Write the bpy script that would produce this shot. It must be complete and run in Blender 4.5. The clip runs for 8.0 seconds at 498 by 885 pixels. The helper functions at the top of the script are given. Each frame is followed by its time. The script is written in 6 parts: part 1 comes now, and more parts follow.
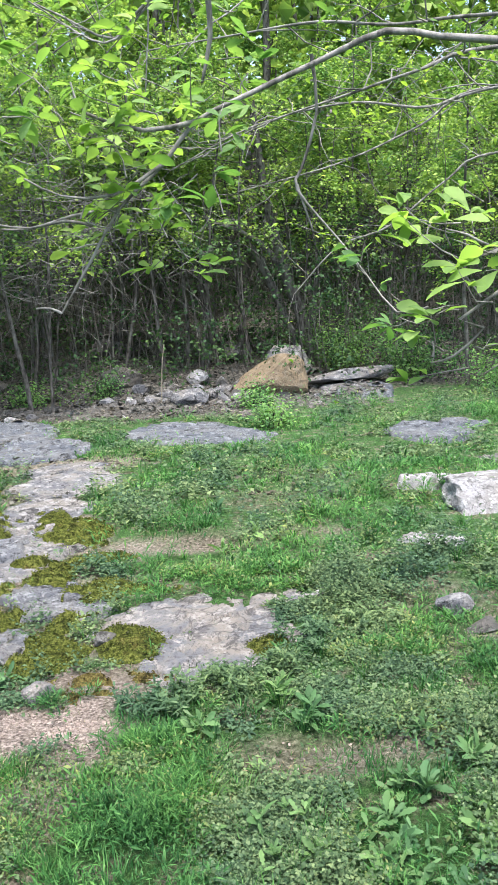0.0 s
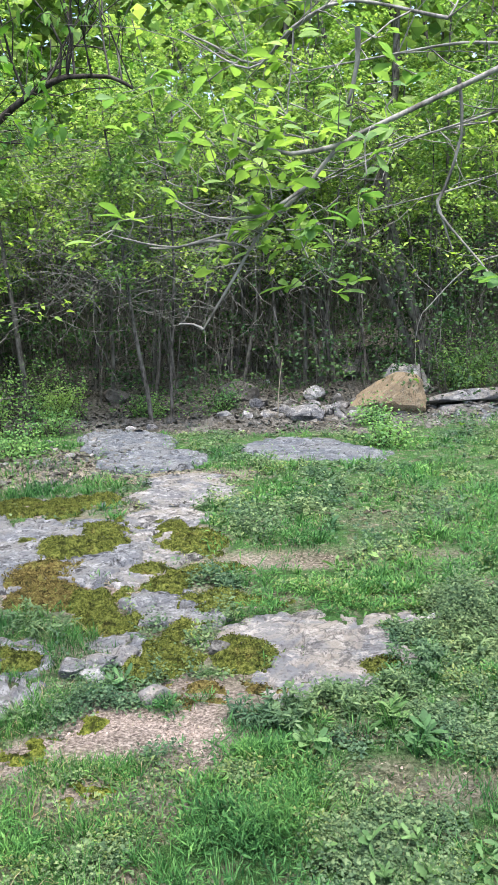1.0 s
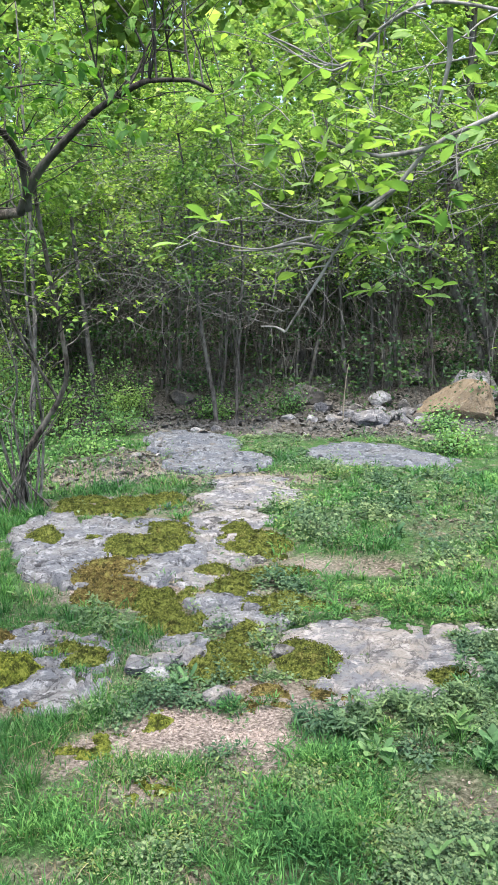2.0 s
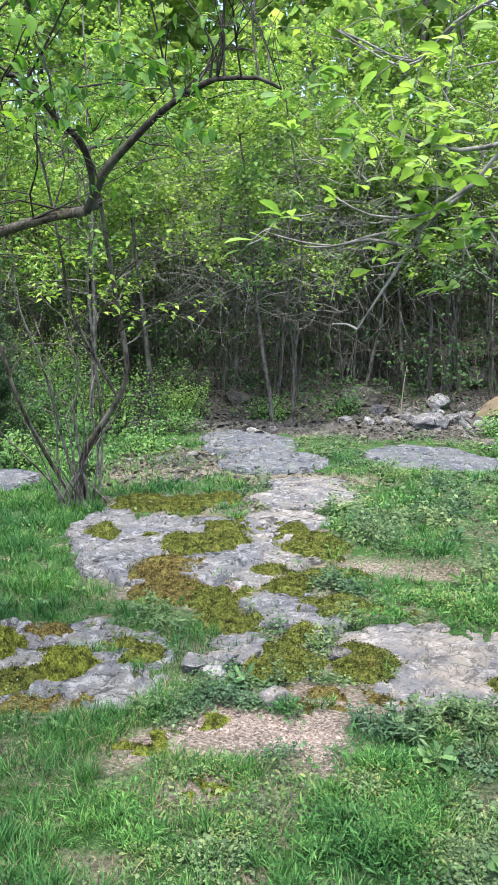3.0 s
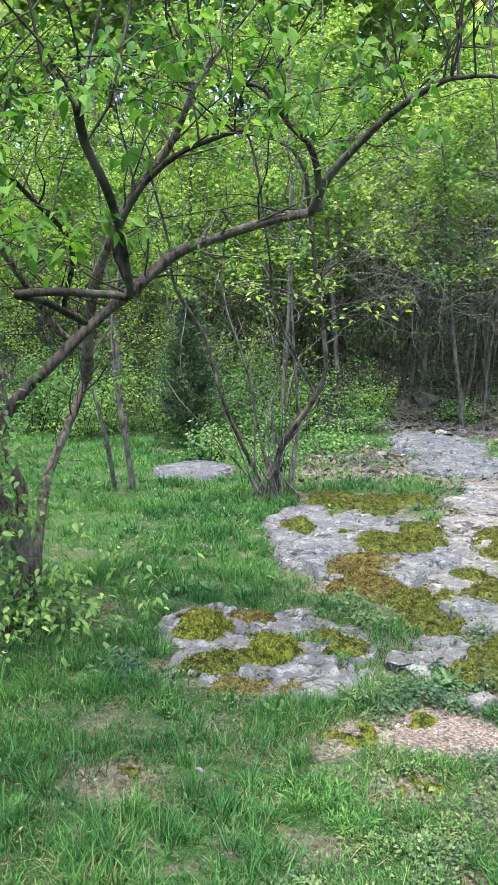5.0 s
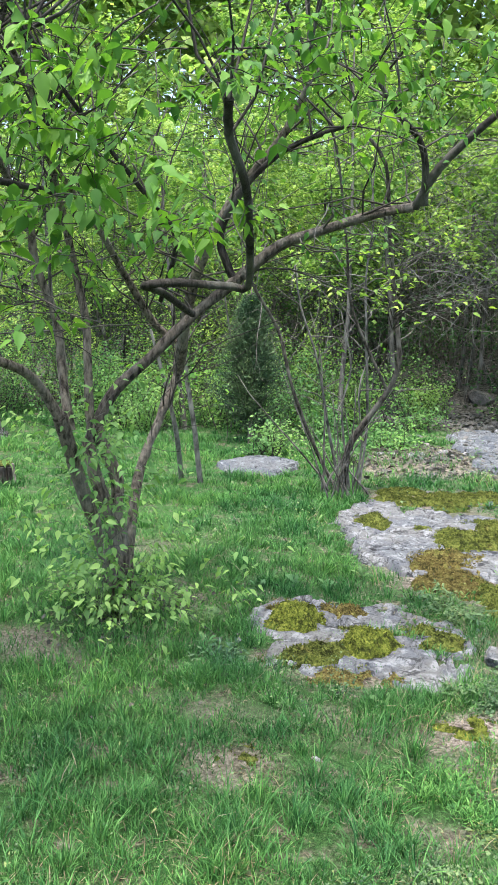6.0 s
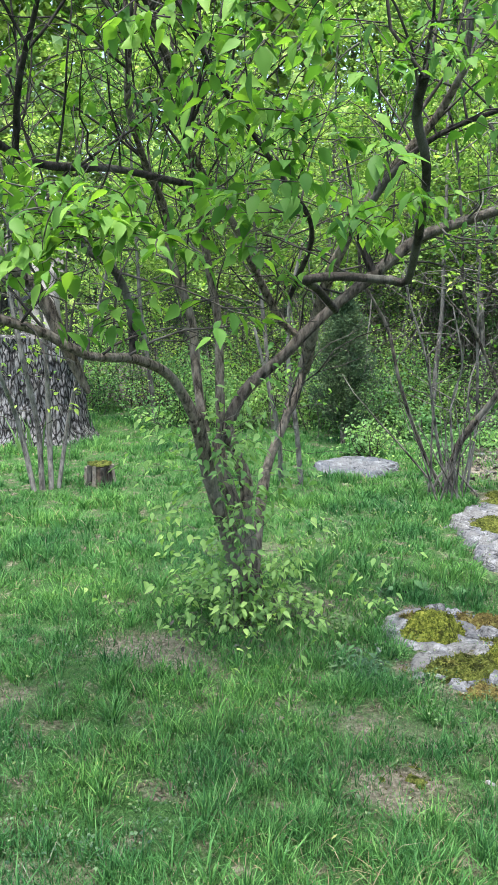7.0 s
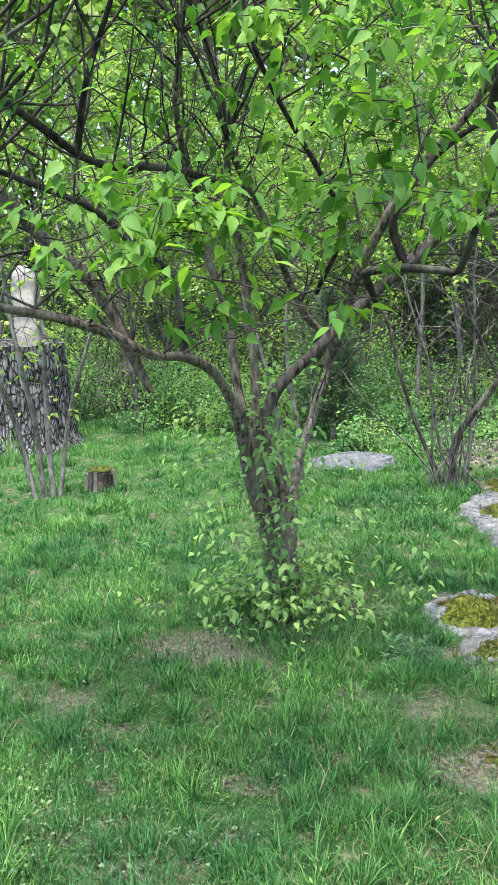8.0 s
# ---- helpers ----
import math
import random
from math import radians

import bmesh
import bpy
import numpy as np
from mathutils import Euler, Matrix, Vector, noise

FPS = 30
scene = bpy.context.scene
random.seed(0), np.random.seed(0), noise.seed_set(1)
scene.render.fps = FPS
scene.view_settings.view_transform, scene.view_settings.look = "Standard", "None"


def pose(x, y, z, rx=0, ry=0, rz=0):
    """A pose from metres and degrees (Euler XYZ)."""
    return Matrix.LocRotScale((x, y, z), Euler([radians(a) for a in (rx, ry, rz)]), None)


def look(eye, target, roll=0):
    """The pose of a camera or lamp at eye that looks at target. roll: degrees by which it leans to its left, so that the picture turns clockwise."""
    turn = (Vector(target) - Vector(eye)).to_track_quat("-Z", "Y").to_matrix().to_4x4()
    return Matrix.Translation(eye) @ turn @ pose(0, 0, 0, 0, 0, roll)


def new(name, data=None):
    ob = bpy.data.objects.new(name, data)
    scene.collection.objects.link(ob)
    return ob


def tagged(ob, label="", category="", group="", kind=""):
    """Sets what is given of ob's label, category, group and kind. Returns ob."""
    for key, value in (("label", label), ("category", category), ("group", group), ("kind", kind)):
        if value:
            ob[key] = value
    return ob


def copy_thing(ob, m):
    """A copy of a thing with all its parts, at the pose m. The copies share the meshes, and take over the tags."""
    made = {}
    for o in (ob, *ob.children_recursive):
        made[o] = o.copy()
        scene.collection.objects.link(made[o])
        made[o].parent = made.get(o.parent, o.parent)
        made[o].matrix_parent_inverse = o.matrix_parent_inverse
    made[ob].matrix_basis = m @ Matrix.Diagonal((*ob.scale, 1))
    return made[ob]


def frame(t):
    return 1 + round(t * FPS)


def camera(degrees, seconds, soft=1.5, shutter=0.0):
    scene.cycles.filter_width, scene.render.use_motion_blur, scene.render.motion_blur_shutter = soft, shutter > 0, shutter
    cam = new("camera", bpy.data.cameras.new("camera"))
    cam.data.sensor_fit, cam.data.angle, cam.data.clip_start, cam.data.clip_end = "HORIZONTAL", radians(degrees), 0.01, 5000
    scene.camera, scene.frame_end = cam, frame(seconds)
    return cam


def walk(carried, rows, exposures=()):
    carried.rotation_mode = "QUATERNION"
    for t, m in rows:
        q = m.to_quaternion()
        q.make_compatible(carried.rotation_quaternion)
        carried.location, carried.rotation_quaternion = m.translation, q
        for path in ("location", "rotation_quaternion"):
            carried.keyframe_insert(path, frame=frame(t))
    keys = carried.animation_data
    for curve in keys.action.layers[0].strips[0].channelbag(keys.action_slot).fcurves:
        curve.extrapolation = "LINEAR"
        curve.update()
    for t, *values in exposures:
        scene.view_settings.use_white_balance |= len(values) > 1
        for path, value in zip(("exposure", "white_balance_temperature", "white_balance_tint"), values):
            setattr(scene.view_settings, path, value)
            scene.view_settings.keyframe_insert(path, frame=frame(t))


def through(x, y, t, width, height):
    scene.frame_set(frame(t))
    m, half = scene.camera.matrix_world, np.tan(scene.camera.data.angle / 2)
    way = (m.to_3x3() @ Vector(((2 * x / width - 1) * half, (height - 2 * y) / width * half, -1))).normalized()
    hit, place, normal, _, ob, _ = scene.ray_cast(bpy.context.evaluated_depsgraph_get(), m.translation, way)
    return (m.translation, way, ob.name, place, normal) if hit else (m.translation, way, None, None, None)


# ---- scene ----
cam = camera(33.0, 8.0, soft=1.0)
METRES, EYE, TILT, LEAN, TURN = 1.3, 1.46, -12.0, 2.0, 0.0
ROWS = [
    (0.0, 0.0, 0.0, 0.0, 0.0, 0.0, -0.0),
    (0.5, -0.0163, -0.007, -0.0039, 4.14, 0.51, -1.42),
    (1.0, -0.0302, -0.0227, -0.0002, 7.54, 0.9, -2.37),
    (1.5, -0.0428, -0.0248, 0.001, 9.83, 0.94, -3.24),
    (3.0, -0.0831, -0.0159, -0.0079, 15.29, 0.68, -5.0),
    (3.5, -0.0857, -0.0183, -0.0014, 17.33, 0.51, -5.54),
    (4.0, -0.0894, -0.0231, 0.0025, 20.0, 0.16, -5.78),
    (4.5, -0.1241, -0.0427, -0.0092, 24.66, -0.36, -6.51),
    (6.0, -0.369, -0.2145, -0.0732, 29.28, -1.1, -8.23),
    (6.5, -0.4967, -0.2169, -0.0921, 32.13, -1.72, -8.29),
    (7.0, -0.6312, -0.2485, -0.1022, 33.49, -1.76, -8.11),
    (7.5, -0.73, -0.3484, -0.1408, 30.29, -1.12, -5.9),
    (8.0, -0.8447, -0.3968, -0.1548, 30.49, -1.21, -5.87),
]
walk(cam, [(t, pose(0, 0, EYE, TILT, LEAN, TURN) @ pose(METRES * x, METRES * y, METRES * z, 90 + pitch, roll, yaw)) for t, x, y, z, yaw, pitch, roll in ROWS],
     exposures=[(0.0, 1.82, 6350, 13), (4.5, 1.88, 6350, 12), (8.0, 2.08, 6350, 9)])

# ---- light ----
world = bpy.data.worlds.new("sky")
scene.world = world
world.use_nodes = True
wn = world.node_tree
sky = wn.nodes.new("ShaderNodeTexSky")
sky.sky_type = "NISHITA"
sky.sun_disc = False
sky.sun_elevation = radians(74)
sky.sun_rotation = radians(165)
sky.air_density, sky.dust_density, sky.ozone_density = 1.0, 4.0, 1.0
wn.links.new(sky.outputs[0], wn.nodes["Background"].inputs[0])
wn.nodes["Background"].inputs[1].default_value = 0.15
sun_data = bpy.data.lights.new("sun", "SUN")
sun_data.energy, sun_data.angle, sun_data.color = 2.3, radians(24), (1.0, 0.96, 0.88)
sun = new("sun", sun_data)
az, el = radians(165), radians(74)
sun.matrix_world = look((0, 0, 30), (-30 * math.sin(az) * math.cos(el), -30 * math.cos(az) * math.cos(el), 30 - 30 * math.sin(el)))


# ---- arithmetic ----
rng = np.random.default_rng(7)


def smooth01(t):
    t = np.clip(t, 0, 1)
    return t * t * (3 - 2 * t)


def lattice(ix, iy, seed):
    h = np.sin(ix * 127.1 + iy * 311.7 + seed * 74.7) * 43758.5453
    return h - np.floor(h)


def vnoise(x, y, seed=0):
    """Value noise, 0 to 1, cell of one."""
    x, y = np.asarray(x, float), np.asarray(y, float)
    ix, iy = np.floor(x), np.floor(y)
    fx, fy = smooth01(x - ix), smooth01(y - iy)
    a, b = lattice(ix, iy, seed), lattice(ix + 1, iy, seed)
    c, d = lattice(ix, iy + 1, seed), lattice(ix + 1, iy + 1, seed)
    return (a * (1 - fx) + b * fx) * (1 - fy) + (c * (1 - fx) + d * fx) * fy


def fbm(x, y, seed=0, octaves=4):
    total, amp, norm = 0.0, 1.0, 0.0
    for k in range(octaves):
        total = total + amp * vnoise(x * 2 ** k, y * 2 ** k, seed + k)
        norm += amp
        amp *= 0.5
    return total / norm


def plain_ground(x, y):
    """Height of the lawn and of the wooded bank behind it."""
    x, y = np.asarray(x, float), np.asarray(y, float)
    z = 0.01 + 0.013 * np.clip(x, -12, 8) - 0.017 * np.clip(y, -5, 12)
    d = np.maximum(0.0, y - 10.0 - 0.3 * np.maximum(0, -x - 4))
    d = np.minimum(d, 45)
    return z + 0.30 * d * d / (d + 2.5)


def ground_height(x, y):
    z = plain_ground(x, y)
    near = np.exp(-((np.asarray(x) / 30.0) ** 2 + (np.asarray(y) / 30.0) ** 2))
    z = z + near * ((fbm(np.asarray(x) * 1.3, np.asarray(y) * 1.3, 3, 4) - 0.5) * 0.05)
    back = smooth01((np.asarray(y) - 9.3) / 2.0)
    return z + back * (fbm(np.asarray(x) * 0.9, np.asarray(y) * 0.9, 9, 4) - 0.5) * 0.28


# Outcrops: lobes (x, y, half length, half width, turn in degrees), height, edge, layers.
SLABS = {}
SLABS["main"] = ([(-0.34, 3.42, 0.36, 0.29, 17), (-0.17, 3.25, 0.29, 0.33, 17), (-0.34, 2.99, 0.12, 0.14, 17), (0.12, 3.62, 0.16, 0.10, 5)], 0.005, 0.012, 0.014)
SLABS["small"] = ([(-0.99, 3.77, 0.21, 0.26, 17), (-1.10, 3.31, 0.11, 0.10, 17), (-0.87, 3.66, 0.13, 0.18, 17)], 0.006, 0.012, 0.02)
SLABS["long"] = ([(-1.39, 6.11, 0.41, 0.42, 16), (-1.38, 5.32, 0.31, 0.40, 17), (-1.29, 4.79, 0.22, 0.40, 17), (-1.31, 4.30, 0.16, 0.26, 16), (-1.50, 6.58, 0.34, 0.32, 16)], 0.008, 0.014, 0.024)
SLABS["ledge"] = ([(-2.53, 4.85, 0.20, 0.46, 16), (-2.13, 4.28, 0.21, 0.31, 17), (-2.10, 4.74, 0.33, 0.54, 17), (-1.65, 4.45, 0.31, 0.45, 17), (-1.91, 4.06, 0.17, 0.21, 17), (-1.82, 4.96, 0.29, 0.32, 17)], 0.034, 0.016, 0.05)
SLABS["back"] = ([(-2.47, 8.32, 0.45, 0.72, 16), (-1.98, 7.37, 0.48, 0.50, 16), (-2.88, 8.75, 0.24, 0.45, 15)], 0.04, 0.015, 0.10)
SLABS["rear"] = ([(-0.71, 8.06, 0.56, 0.66, 16), (-0.16, 7.75, 0.32, 0.46, 10)], 0.01, 0.014, 0.035)
SLABS["near"] = ([(-2.08, 3.01, 0.24, 0.24, 17), (-1.81, 3.15, 0.20, 0.18, 17), (-1.71, 2.78, 0.27, 0.22, 17), (-1.46, 2.72, 0.17, 0.18, 17), (-1.45, 3.07, 0.11, 0.18, 17), (-1.90, 2.69, 0.16, 0.17, 17)], 0.018, 0.014, 0.06)
SLABS["flat"] = ([(-4.09, 6.06, 0.35, 0.32, 20)], 0.05, 0.02, 0.10)
SLABS["right"] = ([(1.58, 7.46, 0.34, 0.52, 15), (1.98, 7.86, 0.25, 0.22, 0)], 0.04, 0.04, 0.03)
SLABS["right_far"] = ([(1.38, 10.30, 0.33, 0.40, 0)], 0.06, 0.03, 0.03)
SLABS["pale_small"] = ([(1.14, 5.55, 0.17, 0.10, 0)], 0.09, 0.04, 0.01)
SLABS["low"] = ([(0.93, 4.36, 0.20, 0.09, -10)], 0.03, 0.04, 0.01)
SLABS["right_strip"] = ([(2.12, 6.35, 0.35, 0.14, 0)], 0.02, 0.05, 0.01)
# Moss: lobes, thickness, rusty share. First the mats on the long outcrop and its ledge.
MOSSES = [
    ([(-2.57, 5.60, 0.22, 0.28, 16), (-2.26, 5.60, 0.20, 0.28, 16), (-2.05, 5.83, 0.20, 0.20, 16)], 0.03, 0.15),
    ([(-1.72, 5.06, 0.19, 0.18, 17)], 0.03, 0.1),
    ([(-1.76, 4.59, 0.20, 0.21, 17), (-1.55, 4.72, 0.11, 0.11, 16)], 0.03, 0.3),
    ([(-1.79, 4.20, 0.17, 0.09, 17), (-1.85, 4.07, 0.10, 0.08, 17)], 0.025, 0.6),
    ([(-1.68, 3.84, 0.18, 0.25, 17), (-1.83, 3.88, 0.07, 0.13, 16)], 0.03, 0.8),
    ([(-1.37, 3.84, 0.15, 0.21, 17), (-1.23, 3.53, 0.12, 0.15, 17)], 0.03, 0.45),
    ([(-2.49, 4.78, 0.10, 0.13, 16), (-2.34, 4.64, 0.06, 0.07, 16)], 0.03, 0.1),
    ([(-2.10, 4.69, 0.05, 0.06, 18)], 0.015, 0.2),
]
# round the small and the main slab
MOSSES += [
    ([(-1.22, 4.93, 0.13, 0.34, 17), (-1.03, 4.84, 0.14, 0.22, 16)], 0.022, 0.2),
    ([(-1.21, 4.29, 0.12, 0.11, 17), (-1.06, 4.07, 0.13, 0.13, 17), (-0.89, 4.34, 0.14, 0.07, 16)], 0.028, 0.2),
    ([(-0.77, 3.91, 0.14, 0.10, 17), (-0.63, 3.80, 0.14, 0.05, 16)], 0.02, 0.35),
    ([(-0.87, 3.16, 0.15, 0.19, 17), (-0.83, 3.47, 0.10, 0.09, 17), (-0.56, 3.21, 0.12, 0.16, 17), (-0.96, 3.15, 0.09, 0.10, 18)], 0.028, 0.15),
    ([(-0.62, 2.90, 0.19, 0.10, 17), (-0.45, 2.90, 0.07, 0.07, 17)], 0.012, 0.65),
    ([(0.02, 3.16, 0.05, 0.05, 0)], 0.02, 0.2),
]
# on the near ledge and in the thin lawn
MOSSES += [
    ([(-2.10, 2.94, 0.12, 0.12, 17)], 0.07, 0.0),
    ([(-1.71, 2.84, 0.11, 0.11, 17)], 0.07, 0.0),
    ([(-1.44, 3.02, 0.09, 0.11, 17), (-1.54, 3.09, 0.07, 0.05, 17)], 0.03, 0.3),
    ([(-1.86, 2.62, 0.15, 0.09, 18), (-1.81, 2.71, 0.10, 0.07, 17)], 0.018, 0.42),
    ([(-1.66, 2.52, 0.13, 0.06, 17), (-1.53, 2.60, 0.07, 0.05, 18)], 0.015, 0.85),
    ([(-2.26, 3.09, 0.07, 0.07, 17)], 0.02, 0.7),
    ([(-1.97, 3.18, 0.08, 0.07, 17)], 0.02, 0.8),
    ([(-1.84, 2.97, 0.04, 0.05, 16)], 0.02, 0.3),
    ([(-1.18, 2.38, 0.08, 0.07, 18), (-1.09, 2.31, 0.05, 0.03, 17)], 0.008, 0.0),
    ([(-1.00, 2.62, 0.04, 0.04, 18)], 0.008, 0.0),
    ([(-0.89, 2.18, 0.04, 0.05, 17)], 0.008, 0.0),
    ([(-1.68, 1.84, 0.07, 0.05, 0)], 0.012, 0.0),
]
# Bare earth: x, y, radii, strength; the thin places, then the bare ones.
BARE = [(-1.45, 4.15, 0.75, 0.55, 0.72), (-1.9, 5.6, 0.6, 0.55, 0.6), (-1.2, 3.3, 0.3, 0.35, 0.5), (-2.9, 7.1, 0.7, 0.9, 0.85), (-1.6, 6.75, 0.7, 0.35, 0.8), (0.3, 6.2, 0.5, 0.25, 0.4), (-0.9, 2.15, 0.3, 0.12, 0.5), (-1.5, 2.2, 0.2, 0.12, 0.5), (0.75, 3.6, 0.3, 0.25, 0.5), (0.1, 5.4, 0.5, 0.25, 0.35), (-3.3, 1.55, 0.25, 0.12, 0.45), (-2.0, 2.05, 0.3, 0.1, 0.4), (-3.4, 3.6, 0.4, 0.2, 0.35), (-2.60, 2.55, 0.3, 0.2, 0.6)]
BARE += [(-0.83, 2.54, 0.27, 0.22, 1.0), (-0.58, 2.60, 0.16, 0.28, 1.0), (0.26, 2.36, 0.36, 0.13, 0.72), (-1.70, 1.77, 0.16, 0.10, 0.8), (-1.04, 1.75, 0.12, 0.08, 0.8), (-3.01, 2.16, 0.34, 0.14, 0.8), (-1.22, 2.33, 0.16, 0.12, 0.7), (-0.73, 4.51, 0.35, 0.14, 0.85), (-0.35, 4.55, 0.30, 0.16, 0.85),
         (-0.64, 2.15, 0.14, 0.09, 0.75), (-2.67, 2.91, 0.3, 0.25, 0.5), (0.10, 4.66, 0.5, 0.2, 0.4), (-1.79, 5.12, 0.4, 0.6, 0.5), (1.00, 3.10, 0.25, 0.3, 0.6), (-3.97, 1.23, 0.3, 0.1, 0.5), (-2.27, 0.91, 0.2, 0.1, 0.4)]
# Lush grass: x, y, radii.
LUSH = [(-1.23, 7.55, 0.45, 0.80), (-0.48, 5.05, 0.38, 0.50), (-1.62, 3.62, 0.13, 0.22), (-1.30, 2.66, 0.09, 0.13), (-1.28, 3.35, 0.13, 0.22), (-0.90, 2.27, 0.22, 0.10), (-1.42, 2.32, 0.17, 0.25), (-2.10, 6.40, 0.22, 0.22), (-0.50, 6.10, 0.35, 0.3), (0.1, 8.2, 0.3, 0.5)]


def lobes_distance(lobes, x, y, seed, rough=0.05):
    """Signed distance to the union of the lobes, with a frayed edge; below zero inside."""
    wx = x + (fbm(x * 5, y * 5, seed) - 0.5) * rough * 3
    wy = y + (fbm(x * 5, y * 5, seed + 20) - 0.5) * rough * 3
    best = np.full(np.shape(x), 9.0)
    for cx, cy, a, b, turn in lobes:
        c, s = math.cos(radians(turn)), math.sin(radians(turn))
        u, v = (wx - cx) * c + (wy - cy) * s, -(wx - cx) * s + (wy - cy) * c
        best = np.minimum(best, (np.sqrt((u / a) ** 2 + (v / b) ** 2) - 1) * min(a, b))
    bites = np.abs(fbm(x * 4.5 + 3, y * 4.5, seed + 30, 3) - 0.5) * 2
    return best + (fbm(x * 16, y * 16, seed + 40, 4) - 0.5) * rough * 1.6 + (0.34 - bites) * rough * 1.5


def moss_distance(lobes, x, y, k):
    return lobes_distance(lobes, x, y, 300 + k, 0.045) - 0.02


def slab_top(key, x, y):
    """Height of a slab's upper face, and the signed distance to its edge."""
    x, y = np.asarray(x, float), np.asarray(y, float)
    z_all, d_all = np.full(x.shape, -9.0), np.full(x.shape, 9.0)
    lobes, height, edge, layer = SLABS[key]
    near = close_to(lobes, x, y)
    if not near.any():
        return z_all, d_all
    x, y = x[near], y[near]
    seed = 11 + len(key) * 7 + ord(key[0])
    d = lobes_distance(lobes, x, y, seed)
    rise = smooth01((-d + 0.02) / edge) - 0.35 * smooth01((d - 0.0) / 0.06)
    n = fbm(x * 2.2, y * 3.0, seed + 3, 5) * 4.2
    steps = np.floor(n) + smooth01((n - np.floor(n) - 0.9) / 0.1)
    z = plain_ground(x, y) + height * rise + layer * (steps / 4.2 - 0.5) * smooth01(-d / 0.05)
    z = z + (fbm(x * 5, y * 5, seed + 6, 4) - 0.5) * 0.018 + (fbm(x * 26, y * 26, seed + 8, 4) - 0.5) * 0.007
    for turn, size in ((0.5, 2.6), (2.0, 3.6)):
        u, v = x * math.cos(turn) + y * math.sin(turn), -x * math.sin(turn) + y * math.cos(turn)
        crack = np.abs(fbm(u * size, v * size * 0.35, seed + 60 + size, 4) - 0.5)
        z = z - 0.028 * (1 - smooth01(crack / 0.010)) * smooth01(-d / 0.02)
    pits = fbm(x * 15, y * 15, seed + 70, 3)
    z = z - 0.040 * smooth01((pits - 0.70) / 0.04)
    z_all[near], d_all[near] = z, d
    return z_all, d_all


def close_to(lobes, x, y, margin=0.25):
    a = np.array(lobes)
    reach = np.maximum(a[:, 2], a[:, 3]) + margin
    return (x > (a[:, 0] - reach).min()) & (x < (a[:, 0] + reach).max()) & (y > (a[:, 1] - reach).min()) & (y < (a[:, 1] + reach).max())


class Chart:
    """The plan's covers, worked out once on a fine raster: rock and moss distance, bare earth."""
    x0, y0, step, nx, ny = -9.6, 0.0, 0.025, 560, 580
    rock = moss = None


def cover(x, y):
    """Signed distances to the nearest rock and the nearest moss."""
    if Chart.rock is None:
        gx, gy = np.meshgrid(Chart.x0 + np.arange(Chart.nx) * Chart.step, Chart.y0 + np.arange(Chart.ny) * Chart.step, indexing="ij")
        rock, moss = np.full(gx.shape, 9.0), np.full(gx.shape, 9.0)
        for key, slab in SLABS.items():
            near = close_to(slab[0], gx, gy)
            rock[near] = np.minimum(rock[near], lobes_distance(slab[0], gx[near], gy[near], 11 + len(key) * 7 + ord(key[0])))
        for k, (lobes, _, _) in enumerate(MOSSES):
            near = close_to(lobes, gx, gy)
            moss[near] = np.minimum(moss[near], moss_distance(lobes, gx[near], gy[near], k))
        Chart.rock, Chart.moss = rock, moss
    i = np.clip(np.rint((np.asarray(x) - Chart.x0) / Chart.step), 0, Chart.nx - 1).astype(int)
    j = np.clip(np.rint((np.asarray(y) - Chart.y0) / Chart.step), 0, Chart.ny - 1).astype(int)
    return Chart.rock[i, j], Chart.moss[i, j]


def bareness(x, y):
    b = np.zeros(np.shape(x))
    wx, wy = x + (fbm(x * 4, y * 4, 71) - 0.5) * 0.25, y + (fbm(x * 4, y * 4, 72) - 0.5) * 0.25
    for cx, cy, rx, ry, s in BARE:
        r = np.sqrt(((wx - cx) / rx) ** 2 + ((wy - cy) / ry) ** 2)
        b = np.maximum(b, s * (1 - smooth01((r - 0.55) / 0.85)))
    return b


def lushness(x, y):
    """1 where the grass stands thick and long."""
    g = np.zeros(np.shape(x))
    wx, wy = x + (fbm(x * 6, y * 6, 73) - 0.5) * 0.2, y + (fbm(x * 6, y * 6, 74) - 0.5) * 0.2
    for cx, cy, rx, ry in LUSH:
        g = np.maximum(g, 1 - smooth01((np.sqrt(((wx - cx) / rx) ** 2 + ((wy - cy) / ry) ** 2) - 0.6) / 0.6))
    return g


def surface(x, y):
    """Top of ground and rocks."""
    z = ground_height(x, y)
    for key in SLABS:
        t, d = slab_top(key, x, y)
        z = np.where(d < 0.0, np.maximum(z, t), z)
    return z


def wood_edge(x, y):
    """0 on the lawn, 1 in the leaf litter under the trees."""
    line = 8.75 + 0.25 * np.maximum(0, -x - 4.0) - 0.8 * np.maximum(0, -x - 6.5) + 0.8 * smooth01((x + 0.1) / 0.4) + 0.7 * smooth01((x - 0.8) / 1.0)
    return smooth01((y - line + (fbm(x * 1.6, y * 1.6, 55) - 0.5) * 1.0) / 0.6)


# ---- meshes ----
def np_mesh(name, v, f, mat, smooth=False):
    v, f = np.ascontiguousarray(v, np.float32), np.ascontiguousarray(f, np.int32)
    me = bpy.data.meshes.new(name)
    me.vertices.add(len(v))
    me.vertices.foreach_set("co", v.ravel())
    k = f.shape[1]
    me.loops.add(f.size)
    me.loops.foreach_set("vertex_index", f.ravel())
    me.polygons.add(len(f))
    me.polygons.foreach_set("loop_start", np.arange(0, f.size, k, dtype=np.int32))
    me.polygons.foreach_set("use_smooth", np.full(len(f), smooth))
    me.materials.append(mat)
    me.update(calc_edges=True)
    return me


